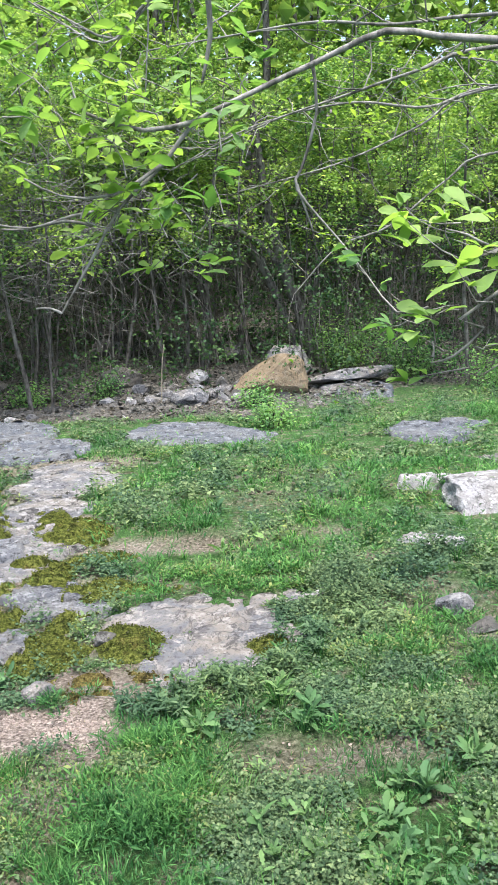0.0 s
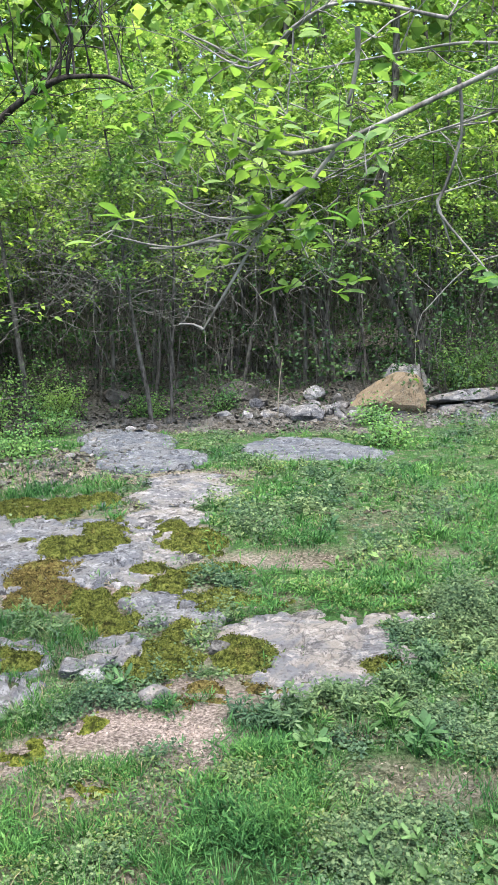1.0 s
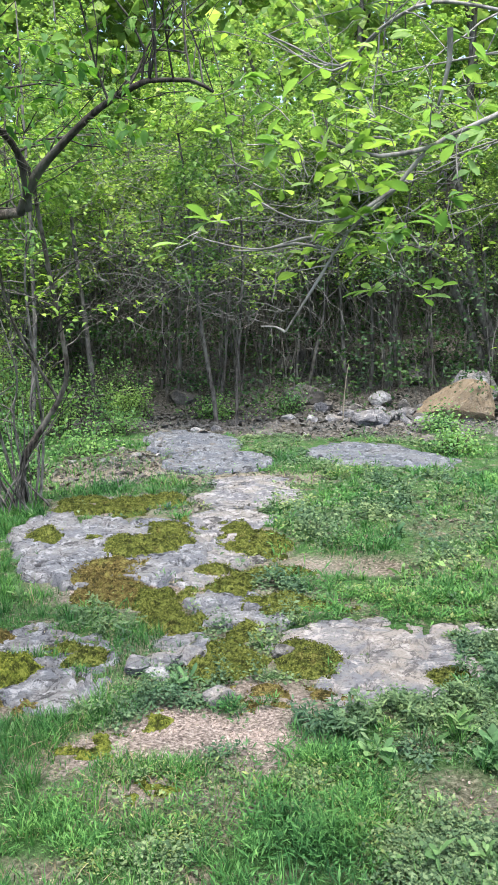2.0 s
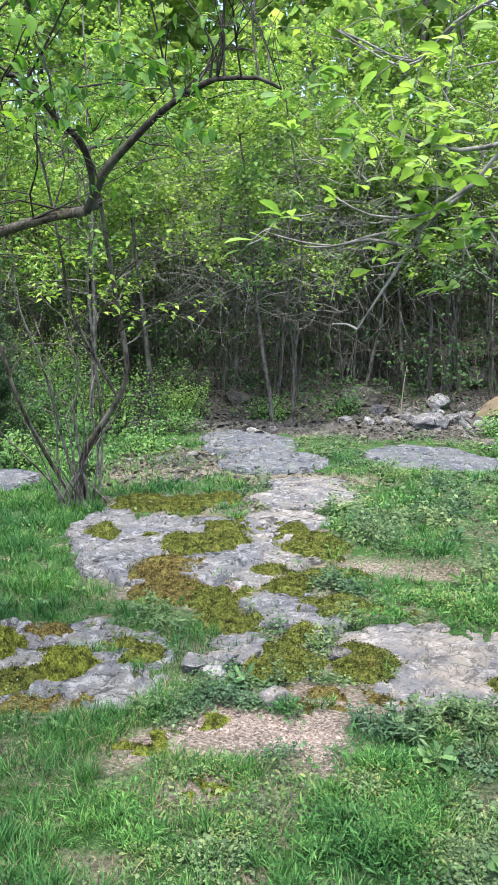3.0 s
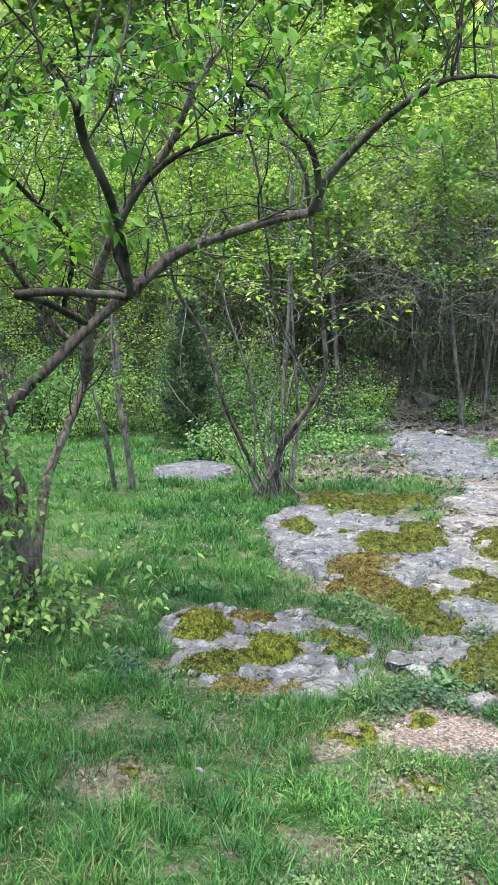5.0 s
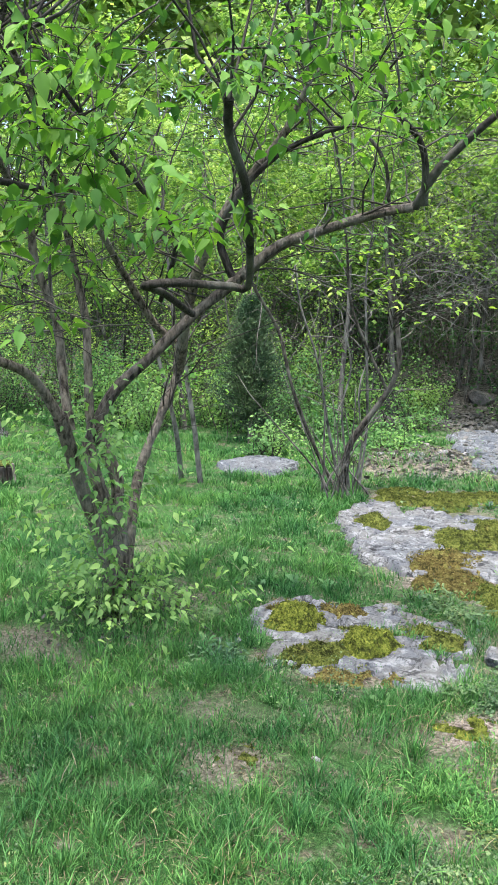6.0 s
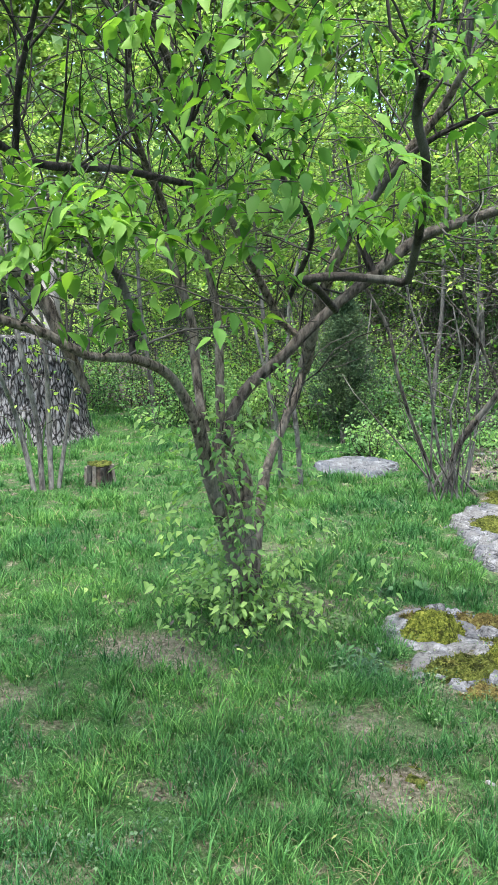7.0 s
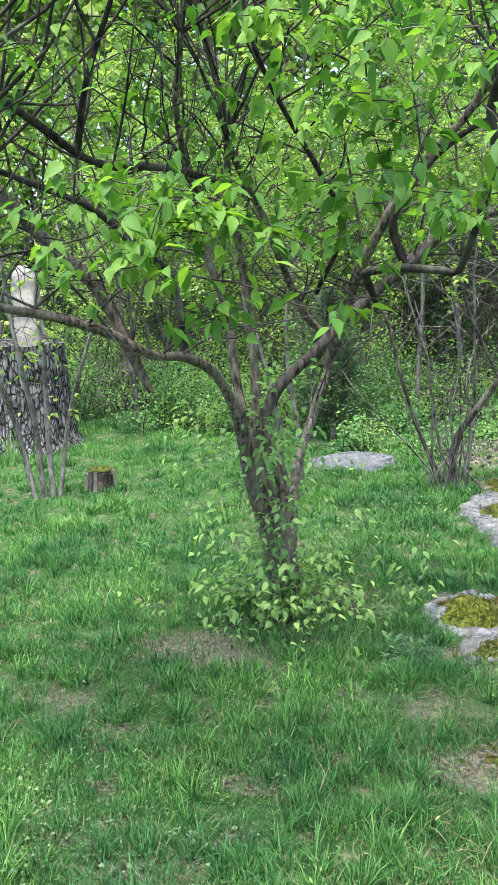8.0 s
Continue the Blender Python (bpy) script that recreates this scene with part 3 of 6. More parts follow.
DARK_BARK = bark_material("dark_twig_bark", (0.012, 0.011, 0.01), (0.05, 0.045, 0.038), 30.0, 0.4)
PALE_BARK = bark_material("pale_smooth_bark", (0.07, 0.068, 0.061), (0.245, 0.24, 0.222), 30.0, 0.5)
TRUNK_BARK = bark_material("grey_trunk_bark", (0.03, 0.028, 0.025), (0.13, 0.125, 0.112), 26.0, 0.5)
THICKET_BARK = bark_material("thicket_bark", (0.016, 0.0145, 0.013), (0.125, 0.119, 0.106), 24.0, 0.4)
SNAG_BARK = bark_material("furrowed_old_bark", (0.004, 0.004, 0.004), (0.17, 0.172, 0.176), 42.0, 1.0, 24.0)
GREY_WOOD = plain_material("bleached_wood", (0.12, 0.12, 0.11), (0.26, 0.255, 0.24), 30.0)
CUT_WOOD = plain_material("rotting_cut_wood", (0.010, 0.008, 0.006), (0.085, 0.072, 0.055), 26.0)
SPLIT_WOOD = plain_material("split_wood", (0.06, 0.054, 0.045), (0.21, 0.195, 0.165), 30.0)
SAPLING_BARK = bark_material("sapling_bark", (0.04, 0.038, 0.034), (0.20, 0.192, 0.172), 30.0, 0.5)
GREY_TWIG = bark_material("bleached_twigs", (0.06, 0.06, 0.056), (0.17, 0.17, 0.16), 30.0, 0.3)
REED = plain_material("dry_cane", (0.16, 0.15, 0.115), (0.28, 0.26, 0.21), 40.0)


# ---- ground ----
def axis(far_lo, lo, hi, far_hi, step):
    mid = np.arange(lo, hi + step / 2, step)
    down = lo - np.geomspace(step, lo - far_lo, 34)[::-1]
    up = mid[-1] + np.geomspace(step, far_hi - mid[-1], 38)
    return np.concatenate([down, mid, up])


def grid_faces(nx, ny):
    i, j = np.meshgrid(np.arange(nx - 1), np.arange(ny - 1), indexing="ij")
    a = (i * ny + j).ravel()
    return np.stack([a, a + ny, a + ny + 1, a + 1], -1)


def build_ground():
    xs, ys = axis(-900, -9.0, 4.0, 900, 0.075), axis(-900, 0.2, 13.0, 900, 0.075)
    x, y = (g.ravel() for g in np.meshgrid(xs, ys, indexing="ij"))
    z = ground_height(x, y)
    bare = bareness(x, y)
    grit = bare * ((np.abs(x + 0.72) < 0.5) & (np.abs(y - 2.56) < 0.45))
    z = z - 0.012 * bare + (fbm(x * 14, y * 14, 31, 3) - 0.5) * 0.02 * np.exp(-(x * x + y * y) / 400)
    rock, moss = cover(x, y)
    bare = np.maximum(bare, smooth01((0.05 - moss) / 0.06) * (moss < 8))
    z = z - 0.03 * smooth01(-rock / 0.08)
    me = np_mesh("ground", np.stack([x, y, z], -1), grid_faces(len(xs), len(ys)), EARTH, True)
    zones = me.color_attributes.new("zones", "FLOAT_COLOR", "POINT")
    zones.data.foreach_set("color", np.stack([np.clip(bare, 0, 1), wood_edge(x, y), grit, np.ones_like(x)], -1).astype(np.float32).ravel())
    thing("ground", "lawn and bare earth running into leaf litter under trees", "ground", kind="structure", data=me)


build_ground()


# ---- outcrops and moss ----
def patch(lobes, step, margin, height):
    """A sheet over the lobes: only the cells that height() keeps."""
    a = np.array(lobes)
    reach = np.maximum(a[:, 2], a[:, 3])
    xs = np.arange((a[:, 0] - reach).min() - margin, (a[:, 0] + reach).max() + margin, step)
    ys = np.arange((a[:, 1] - reach).min() - margin, (a[:, 1] + reach).max() + margin, step)
    x, y = (g.ravel() for g in np.meshgrid(xs, ys, indexing="ij"))
    z, keep = height(x, y)
    f = grid_faces(len(xs), len(ys))
    f = f[keep[f].any(axis=1)]
    used = np.unique(f)
    back = np.zeros(len(x), int)
    back[used] = np.arange(len(used))
    return np.stack([x, y, z], -1)[used], back[f]


SLAB_LABELS = {
    "main": "flat beige and grey limestone slab sunk in the lawn", "small": "small flat grey limestone slab between moss patches",
    "long": "long grey limestone outcrop with moss on it", "ledge": "raised grey limestone ledge with pitted edge", "back": "layered bluish grey limestone ledge at the lawn's end",
    "rear": "low grey limestone slab with a grass tuft", "near": "rough grey limestone ledge with moss cushions",
    "flat": "flat grey rock beside the cedar bush", "right": "bluish grey flat rock in the weeds", "right_far": "grey flat rock near the woods",
    "pale_small": "small whitish stone beside the boulder", "low": "low pale stone sunk in bare earth",
    "right_strip": "narrow pale stone in the weeds",
}
for key, (lobes, height, edge, layer) in SLABS.items():
    def rock_sheet(x, y, key=key):
        z, d = slab_top(key, x, y)
        return np.where(d > 0.03, np.minimum(z, ground_height(x, y) - 0.05), z), d < 0.045
    v, f = patch(lobes, 0.012 if height and key in ("main", "near", "long", "ledge", "small", "low", "pale_small") else 0.02, 0.15, rock_sheet)
    pale = key.startswith("pale") or key == "low"
    thing("rock_slab", SLAB_LABELS[key], "rock", "limestone outcrops", data=np_mesh("rock_slab", v, f, PALE_ROCK if pale else BEIGE_ROCK if key == "main" else GREY_ROCK if key in ("near", "ledge", "small") else BLUE_ROCK if key in ("back", "rear", "flat", "right", "right_far") else LIMESTONE, True))

for k, (lobes, thick, rusty) in enumerate(MOSSES):
    def moss_sheet(x, y, lobes=lobes, thick=thick, k=k):
        d = moss_distance(lobes, x, y, k)
        if thick < 0.05:
            d = d + 0.16 * smooth01((fbm(x * 7, y * 7, 500 + k, 3) - 0.60) / 0.14)
        if thick < 0.014:
            d = d + 0.10 * smooth01((fbm(x * 26, y * 26, 540 + k, 3) - 0.46) / 0.12)
        z = surface(x, y) + thick * smooth01(-d / 0.06) - 0.02 * smooth01(d / 0.03) + (fbm(x * 45, y * 45, 200 + k, 3) - 0.4) * 0.016 * smooth01(-d / 0.03 + 0.3)
        return z, d < 0.02
    v, f = patch(lobes, 0.012, 0.12, moss_sheet)
    mat = RUST_MOSS if rusty > 0.5 else (BRIGHT_MOSS if thick > 0.05 or thick < 0.01 else MOSS)
    label = "rust-brown moss mat on the limestone" if rusty > 0.5 else ("rounded yellow-green moss cushion on rock" if thick > 0.05 else "olive green moss mat on the limestone")
    moss = thing("moss_patch", label, "moss", "moss on the outcrops")
    part("cushion", np_mesh("cushion", v, f, mat, True), moss)
    many = min(9000, len(v) * (2 if thick > 0.015 else 1))
    c = v[rng.integers(0, len(v), many)] + rng.normal(0, 0.005, (many, 3)) * (1, 1, 0.3)
    q = len(c)
    part("moss_fuzz", np_mesh("moss_fuzz", *scatter(FAR_LEAF, c, rng.uniform(0, 6.28, q), rng.normal(0.9, 0.4, q), rng.normal(0, 0.5, q), rng.uniform(0.006, 0.014, q)), mat), moss, kind="stuff")


# ---- loose stones ----
def stone_mesh(name, mat, seed, cuts=12, rough=0.08, squash=(1, 1, 1), detail=4, faces=()):
    bm = bmesh.new()
    bmesh.ops.create_icosphere(bm, subdivisions=detail, radius=1.0)
    rs = np.random.default_rng(seed)
    planes = [(unit(np.array(n)), d) for n, d in faces] + [(unit(rs.normal(0, 1, 3)), rs.uniform(0.38, 0.75)) for _ in range(cuts)]
    for v in bm.verts:
        p = np.array(v.co)
        for n, d in planes:
            over = p @ n - d
            if over > 0:
                p = p - n * over * 0.93
        w = noise.fractal(Vector(p * 3 + seed), 0.8, 2.0, 4)
        v.co = Vector(p * (1 + rough * w) * np.array(squash))
    me = bpy.data.meshes.new(name)
    bm.to_mesh(me)
    bm.free()
    me.materials.append(mat)
    return me


def stone(mat, x, y, size, turn, seed, label, squash=(1, 1, 0.7), sink=0.25, tip=(0, 0), group="", name="stone", cuts=13, faces=()):
    me = stone_mesh(name, mat, seed, 18 if name == "boulder" and not faces else cuts, 0.07, squash, 4, faces)
    ob = thing(name, label, "stone", group, data=me)
    top = float(surface(np.array([x]), np.array([y]))[0])
    ob.matrix_basis = pose(x, y, top + size * squash[2] * (1 - 2 * sink) * 0.5, tip[0], tip[1], turn) @ Matrix.Scale(size, 4)
    return ob


stone(BEIGE_ROCK, -0.82, 2.80, 0.058, 20, 3, "rounded pale grey cobble on the gravel", (1.1, 0.9, 0.75), cuts=4)
stone(PALE_ROCK, -0.88, 4.33, 0.05, 60, 4, "small white chip of stone on moss", (1, 0.8, 0.9))
stone(DARK_ROCK, -0.66, 3.23, 0.075, 35, 5, "grey wedge of stone standing in moss", (1, 0.6, 0.7), 0.3, (20, 10))
stone(LIMESTONE, -1.13, 3.04, 0.10, 15, 6, "angular grey stone at the gravel's edge", (1.2, 0.8, 0.6))
stone(LIMESTONE, -1.03, 3.10, 0.085, 70, 7, "angular grey stone at the gravel's edge", (1.1, 0.8, 0.65))
stone(LIMESTONE, -1.21, 2.96, 0.08, 130, 8, "angular grey stone at the gravel's edge", (1.1, 0.9, 0.7))
stone(PALE_ROCK, -1.11, 2.93, 0.06, 10, 9, "small pale stone at the gravel's edge", (1, 0.9, 0.6))
stone(LIMESTONE, 0.83, 3.37, 0.09, 10, 10, "grey stone half sunk in weeds", (1, 0.9, 0.8))
stone(DARK_ROCK, 0.90, 3.18, 0.08, 50, 11, "brown-grey stone on bare earth", (1.2, 0.9, 0.6))
stone(PALE_ROCK, 0.27, 3.64, 0.06, 50, 12, "pale chip at the slab's tip", (1.2, 0.8, 0.5))
stone(PALE_ROCK, -1.52, 1.95, 0.022, 0, 13, "white pebble in the grass", (1.2, 0.8, 0.7))
stone(PALE_ROCK, 1.64, 5.02, 0.42, 8, 18, "whitish limestone boulder with a flat top", (1.45, 0.85, 0.5), 0.2, cuts=5, name="boulder", faces=(((0, 0.05, 1), 0.42), ((-0.1, -1, 0.25), 0.62), ((-1, 0.0, 0.06), 0.70), ((1, 0, 0.2), 0.8), ((0, 0, -1), 0.5)))
stone(TAN_ROCK, 0.28, 10.6, 0.72, 0, 21, "large tan sandstone boulder with a sloping face", (0.85, 0.6, 0.75), 0.2, name="boulder", cuts=5, faces=(((-0.62, -0.25, 0.75), 0.30), ((0.1, -1.0, 0.3), 0.45), ((0.95, -0.1, 0.2), 0.62), ((0.3, 0.2, 0.9), 0.62), ((0, 0, -1), 0.4)))
stone(LIMESTONE, 0.52, 11.3, 0.46, 60, 22, "grey angular boulder behind the tan one", (0.9, 0.8, 0.9), 0.2, name="boulder")
stone(LIMESTONE, 1.38, 10.75, 0.72, 8, 23, "tilted grey slab of layered rock", (1.15, 0.55, 0.20), -0.4, (0, -7), name="boulder")
stone(LIMESTONE, 1.12, 10.50, 0.50, 2, 24, "grey slab lying under the tilted one", (1.1, 0.6, 0.22), 0.2, (0, -3), name="boulder")
stone(PALE_ROCK, -0.70, 11.25, 0.20, 30, 25, "pale rounded boulder on the bank", (1, 0.8, 0.75), name="boulder")
stone(DARK_ROCK, -1.70, 11.20, 0.42, 5, 26, "grey-brown domed boulder on the bank", (1, 0.7, 0.6), name="boulder")
stone(LIMESTONE, -0.75, 10.00, 0.42, 12, 27, "low bluish grey rock among rubble", (1, 0.7, 0.45), name="boulder")
stone(PALE_ROCK, -1.82, 10.30, 0.13, 70, 28, "pale stone in the leaf litter", (1, 0.8, 0.7))
stone(DARK_ROCK, -3.50, 11.30, 0.30, 40, 29, "grey rock on the leafy bank", (1, 0.8, 0.7), name="boulder")
stone(PALE_ROCK, -2.65, 9.15, 0.12, 40, 30, "white stone on the rear ledge", (1.2, 0.8, 0.6))
stone(DARK_ROCK, -2.20, 12.60, 0.5, 40, 31, "grey rock on the leafy bank", (1.2, 0.7, 0.5), name="boulder")
stone(DARK_ROCK, -0.20, 12.40, 0.45, 80, 32, "grey rock on the leafy bank", (1.2, 0.8, 0.5), name="boulder")
rubble = [stone_mesh("rubble_stone", (LIMESTONE, DARK_ROCK, PALE_ROCK, LIMESTONE, DARK_ROCK, LIMESTONE)[k], 50 + k, squash=(1, 0.8, 0.6), detail=3) for k in range(6)]
rubble_rng = np.random.default_rng(12)
for k in range(190):
    u = rubble_rng.random()
    x, y = (rubble_rng.uniform(-1.5, 0.2), rubble_rng.normal(10.45, 0.4)) if u < 0.45 else (rubble_rng.uniform(-4.6, 1.5), rubble_rng.uniform(9.2, 13.0)) if u < 0.8 else (rubble_rng.uniform(-3.5, -2.6), rubble_rng.uniform(6.3, 8.6))
    size = rubble_rng.uniform(0.03, 0.13) * (1.35 if u < 0.45 else 0.8 if u < 0.8 else 0.45)
    ob = thing("rubble_stone", "angular grey stone lying in the leaf litter", "stone", "rubble at the wood's edge", data=rubble[k % 6])
    ob.matrix_basis = pose(x, y, float(surface(np.array([x]), np.array([y]))[0]) + size * 0.12, rubble_rng.uniform(-20, 20), rubble_rng.uniform(-20, 20), rubble_rng.uniform(0, 360)) @ Matrix.Scale(size, 4)


# ---- woody plants ----
def twigs_on(path, rs, every, length, radius, lift, span=(0.15, 1.0), sub=2, hang=0.0):
    """Side twigs of a limb and their own twiglets: tubes, and leaf sites (place, way)."""
    pts = spline(path, 0.08)
    tubes, sites = [], []
    n = len(pts)
    k = span[0] * n
    while k < span[1] * n:
        q = pts[min(int(k), n - 1)]
        way = unit(rs.normal(0, 1, 3) * (1, 1, 0.6) + (0, 0, lift))
        ln = length * rs.uniform(0.5, 1.2)
        tw = sprout(q[:3], way, ln, min(radius, q[3] * 0.6), rs, 0.7, -hang)
        tubes.append(tw)
        sites += [(tw[j, :3], tw[j, :3] - tw[j - 1, :3]) for j in range(2, len(tw))]
        for _ in range(sub):
            j = rs.integers(1, len(tw) - 1)
            w2 = unit(unit(tw[j + 1, :3] - tw[j, :3]) + rs.normal(0, 0.8, 3))
            t2 = sprout(tw[j, :3], w2, ln * rs.uniform(0.35, 0.7), tw[j, 3] * 0.6, rs, 0.7, -hang, 4)
            tubes.append(t2)
            sites += [(t2[i, :3], t2[i, :3] - t2[i - 1, :3]) for i in range(1, len(t2))]
        k += every / 0.08 * rs.uniform(0.6, 1.4)
    return tubes, sites


def leaves_at(sites, rs, per, size, droop, spread=0.02):
    """Places and turns of leaves round the sites."""
    pos, yaw, pitch, roll, sc = [], [], [], [], []
    for p, way in sites:
        az = math.atan2(-way[0], way[1])
        for _ in range(rs.poisson(per)):
            pos.append(p + rs.normal(0, spread, 3))
            yaw.append(az + rs.choice((-1, 1)) * rs.uniform(0.3, 1.5))
            pitch.append(-droop + rs.normal(0, 0.35))
            roll.append(rs.normal(0, 0.45))
            sc.append(size * rs.uniform(0.55, 1.15))
    return tuple(np.array(a) for a in (pos, yaw, pitch, roll, sc))


def pick(lv, keep):
    return tuple(a[keep] for a in lv)


def foliage(tree, lv, shape, mat, single, near, label):
    """Leaves nearest to the point near become leaf objects, the others one joined crown."""
    order = np.argsort(np.linalg.norm(lv[0] - np.array(near), axis=1))
    first, rest = order[:single], order[single:]
    shared = [np_mesh("leaf", shape[0] * (1, s, 1), shape[1], mat, True) for s in (1.0, 0.9, 1.12)]
    m = turns(*lv[1:4])
    for k, i in enumerate(first):
        ob = part("leaf", shared[k % 3], tree)
        ob.matrix_basis = Matrix.LocRotScale(Vector(lv[0][i]), Matrix(m[i].tolist()).to_quaternion(), Vector([lv[4][i]] * 3))
    if len(rest):
        part("foliage", np_mesh("foliage", *scatter(shape, *pick(lv, rest)), mat, True), tree, label, "stuff")


def wood(tree, paths, mat, sides=9, step=0.06, knobbly=0.18):
    for k, (kind, path) in enumerate(paths):
        part(kind, np_mesh(kind, *tube(spline(path, step), sides, knobbly, k), mat, True), tree)


def twig_part(tree, tubes, mat, label="thin dark twigs", sides=4):
    part("twig_tangle", np_mesh("twig_tangle", *joined([tube(t, sides) for t in tubes]), mat, True), tree, label, "stuff")


MAIN_STEMS = [
    ("stem", [(-2.90, 2.65, -0.13, 0.034), (-2.91, 2.61, 0.14, 0.033), (-2.91, 2.53, 0.36, 0.032), (-2.91, 2.43, 0.58, 0.030), (-2.88, 2.33, 0.77, 0.029), (-2.85, 2.25, 0.91, 0.028)]),
    ("stem", [(-2.87, 2.66, -0.12, 0.033), (-2.88, 2.65, 0.16, 0.032), (-2.90, 2.60, 0.41, 0.030), (-2.94, 2.56, 0.60, 0.029), (-2.96, 2.54, 0.76, 0.027)]),
    ("stem", [(-2.85, 2.70, -0.14, 0.033), (-2.87, 2.68, 0.18, 0.032), (-2.89, 2.65, 0.40, 0.030), (-2.90, 2.67, 0.55, 0.029), (-2.93, 2.62, 0.71, 0.027), (-2.94, 2.58, 0.82, 0.026)]),
    ("limb", [(-2.97, 2.55, 0.73, 0.027), (-2.89, 2.64, 0.96, 0.026), (-2.74, 2.73, 1.13, 0.025), (-2.58, 2.84, 1.32, 0.024), (-2.44, 2.90, 1.44, 0.023), (-2.26, 3.01, 1.61, 0.022), (-2.09, 3.09, 1.68, 0.021), (-1.84, 3.14, 1.75, 0.021), (-1.71, 3.18, 1.77, 0.020)]),
    ("limb", [(-1.71, 3.18, 1.77, 0.019), (-1.59, 3.11, 1.91, 0.017), (-1.41, 3.07, 2.05, 0.015), (-1.26, 3.04, 2.14, 0.013), (-1.12, 3.01, 2.19, 0.011), (-1.07, 3.03, 2.20, 0.009), (-0.95, 3.06, 2.20, 0.007), (-0.87, 3.07, 2.16, 0.005)]),
    ("limb", [(-1.67, 3.18, 1.78, 0.018), (-1.64, 3.09, 1.93, 0.016), (-1.65, 3.02, 2.02, 0.013), (-1.69, 2.92, 2.08, 0.011), (-1.74, 2.81, 2.19, 0.008), (-1.77, 2.73, 2.19, 0.006)]),
    ("limb", [(-2.37, 2.81, 1.48, 0.018), (-2.40, 2.76, 1.65, 0.016), (-2.26, 2.72, 1.83, 0.014), (-2.07, 2.71, 1.96, 0.011), (-1.86, 2.71, 2.02, 0.009), (-1.77, 2.71, 2.03, 0.007)]),
    ("limb", [(-2.37, 2.51, 1.33, 0.013), (-2.24, 2.12, 1.42, 0.013), (-2.14, 1.89, 1.44, 0.013), (-2.08, 2.01, 1.45, 0.013), (-2.02, 2.23, 1.44, 0.013), (-1.97, 2.26, 1.44, 0.013), (-1.85, 2.06, 1.59, 0.013), (-1.75, 1.86, 1.73, 0.013), (-1.73, 1.74, 1.84, 0.013), (-1.67, 1.64, 1.91, 0.013)]),
    ("limb", [(-2.85, 2.25, 0.91, 0.026), (-2.85, 2.11, 1.08, 0.024), (-2.83, 1.89, 1.17, 0.022), (-2.73, 1.55, 1.21, 0.020), (-2.78, 1.44, 1.28, 0.019), (-2.83, 1.26, 1.34, 0.017), (-2.87, 1.08, 1.38, 0.015), (-2.90, 0.89, 1.45, 0.013)]),
    ("limb", [(-2.75, 1.57, 1.09, 0.010), (-2.77, 1.54, 1.17, 0.021), (-2.80, 1.50, 1.29, 0.026), (-2.85, 1.46, 1.42, 0.024), (-2.91, 1.31, 1.57, 0.021), (-2.91, 1.16, 1.68, 0.018), (-2.90, 0.99, 1.80, 0.016)]),
    ("limb", [(-2.87, 2.33, 0.84, 0.028), (-2.93, 2.36, 1.09, 0.025), (-2.95, 2.36, 1.29, 0.023), (-2.98, 2.28, 1.52, 0.020), (-2.96, 2.23, 1.69, 0.018), (-2.91, 2.05, 1.87, 0.015), (-2.80, 1.85, 2.02, 0.013), (-2.69, 1.75, 2.19, 0.010)]),
    ("limb", [(-2.94, 2.54, 0.80, 0.026), (-2.94, 2.53, 1.10, 0.024), (-2.95, 2.54, 1.29, 0.022), (-2.96, 2.48, 1.54, 0.020), (-2.92, 2.36, 1.80, 0.018), (-2.83, 2.19, 2.04, 0.016), (-2.79, 2.06, 2.18, 0.014), (-2.75, 1.92, 2.30, 0.012)]),
    ("limb", [(-2.89, 2.70, -0.10, 0.032), (-2.91, 2.77, 0.26, 0.030), (-2.93, 2.88, 0.56, 0.028), (-2.90, 3.04, 0.85, 0.026), (-2.86, 3.15, 1.12, 0.024), (-2.92, 3.01, 1.25, 0.022), (-2.92, 2.79, 1.47, 0.020), (-2.88, 2.57, 1.66, 0.018), (-2.85, 2.34, 1.83, 0.016), (-2.78, 2.12, 1.94, 0.014)]),
    ("limb", [(-2.87, 3.12, 1.02, 0.034), (-2.67, 2.92, 1.35, 0.030), (-2.49, 2.79, 1.59, 0.026), (-2.31, 2.75, 1.82, 0.022), (-2.11, 2.72, 1.99, 0.018), (-1.94, 2.64, 2.17, 0.014)]),
    ("limb", [(-2.84, 1.89, 1.17, 0.020), (-2.85, 1.89, 1.34, 0.018), (-2.85, 1.82, 1.47, 0.017), (-2.88, 1.68, 1.56, 0.015), (-2.92, 1.56, 1.66, 0.013), (-2.98, 1.36, 1.73, 0.012), (-3.00, 1.19, 1.77, 0.010)]),
    ("limb", [(-2.85, 2.34, 1.79, 0.018), (-2.85, 1.86, 1.81, 0.017), (-2.84, 1.48, 1.79, 0.016), (-2.81, 1.22, 1.86, 0.014), (-2.80, 1.08, 1.90, 0.013), (-2.79, 0.93, 1.91, 0.012)]),
    ("limb", [(-2.84, 1.40, 1.81, 0.013), (-2.73, 1.33, 1.97, 0.011), (-2.58, 1.27, 2.13, 0.009), (-2.50, 1.23, 2.22, 0.007)]),
    ("limb", [(-2.84, 2.94, 1.37, 0.016), (-2.60, 2.72, 1.64, 0.014), (-2.55, 2.39, 1.83, 0.012), (-2.53, 2.01, 2.06, 0.010), (-2.48, 1.76, 2.21, 0.008)]),
]
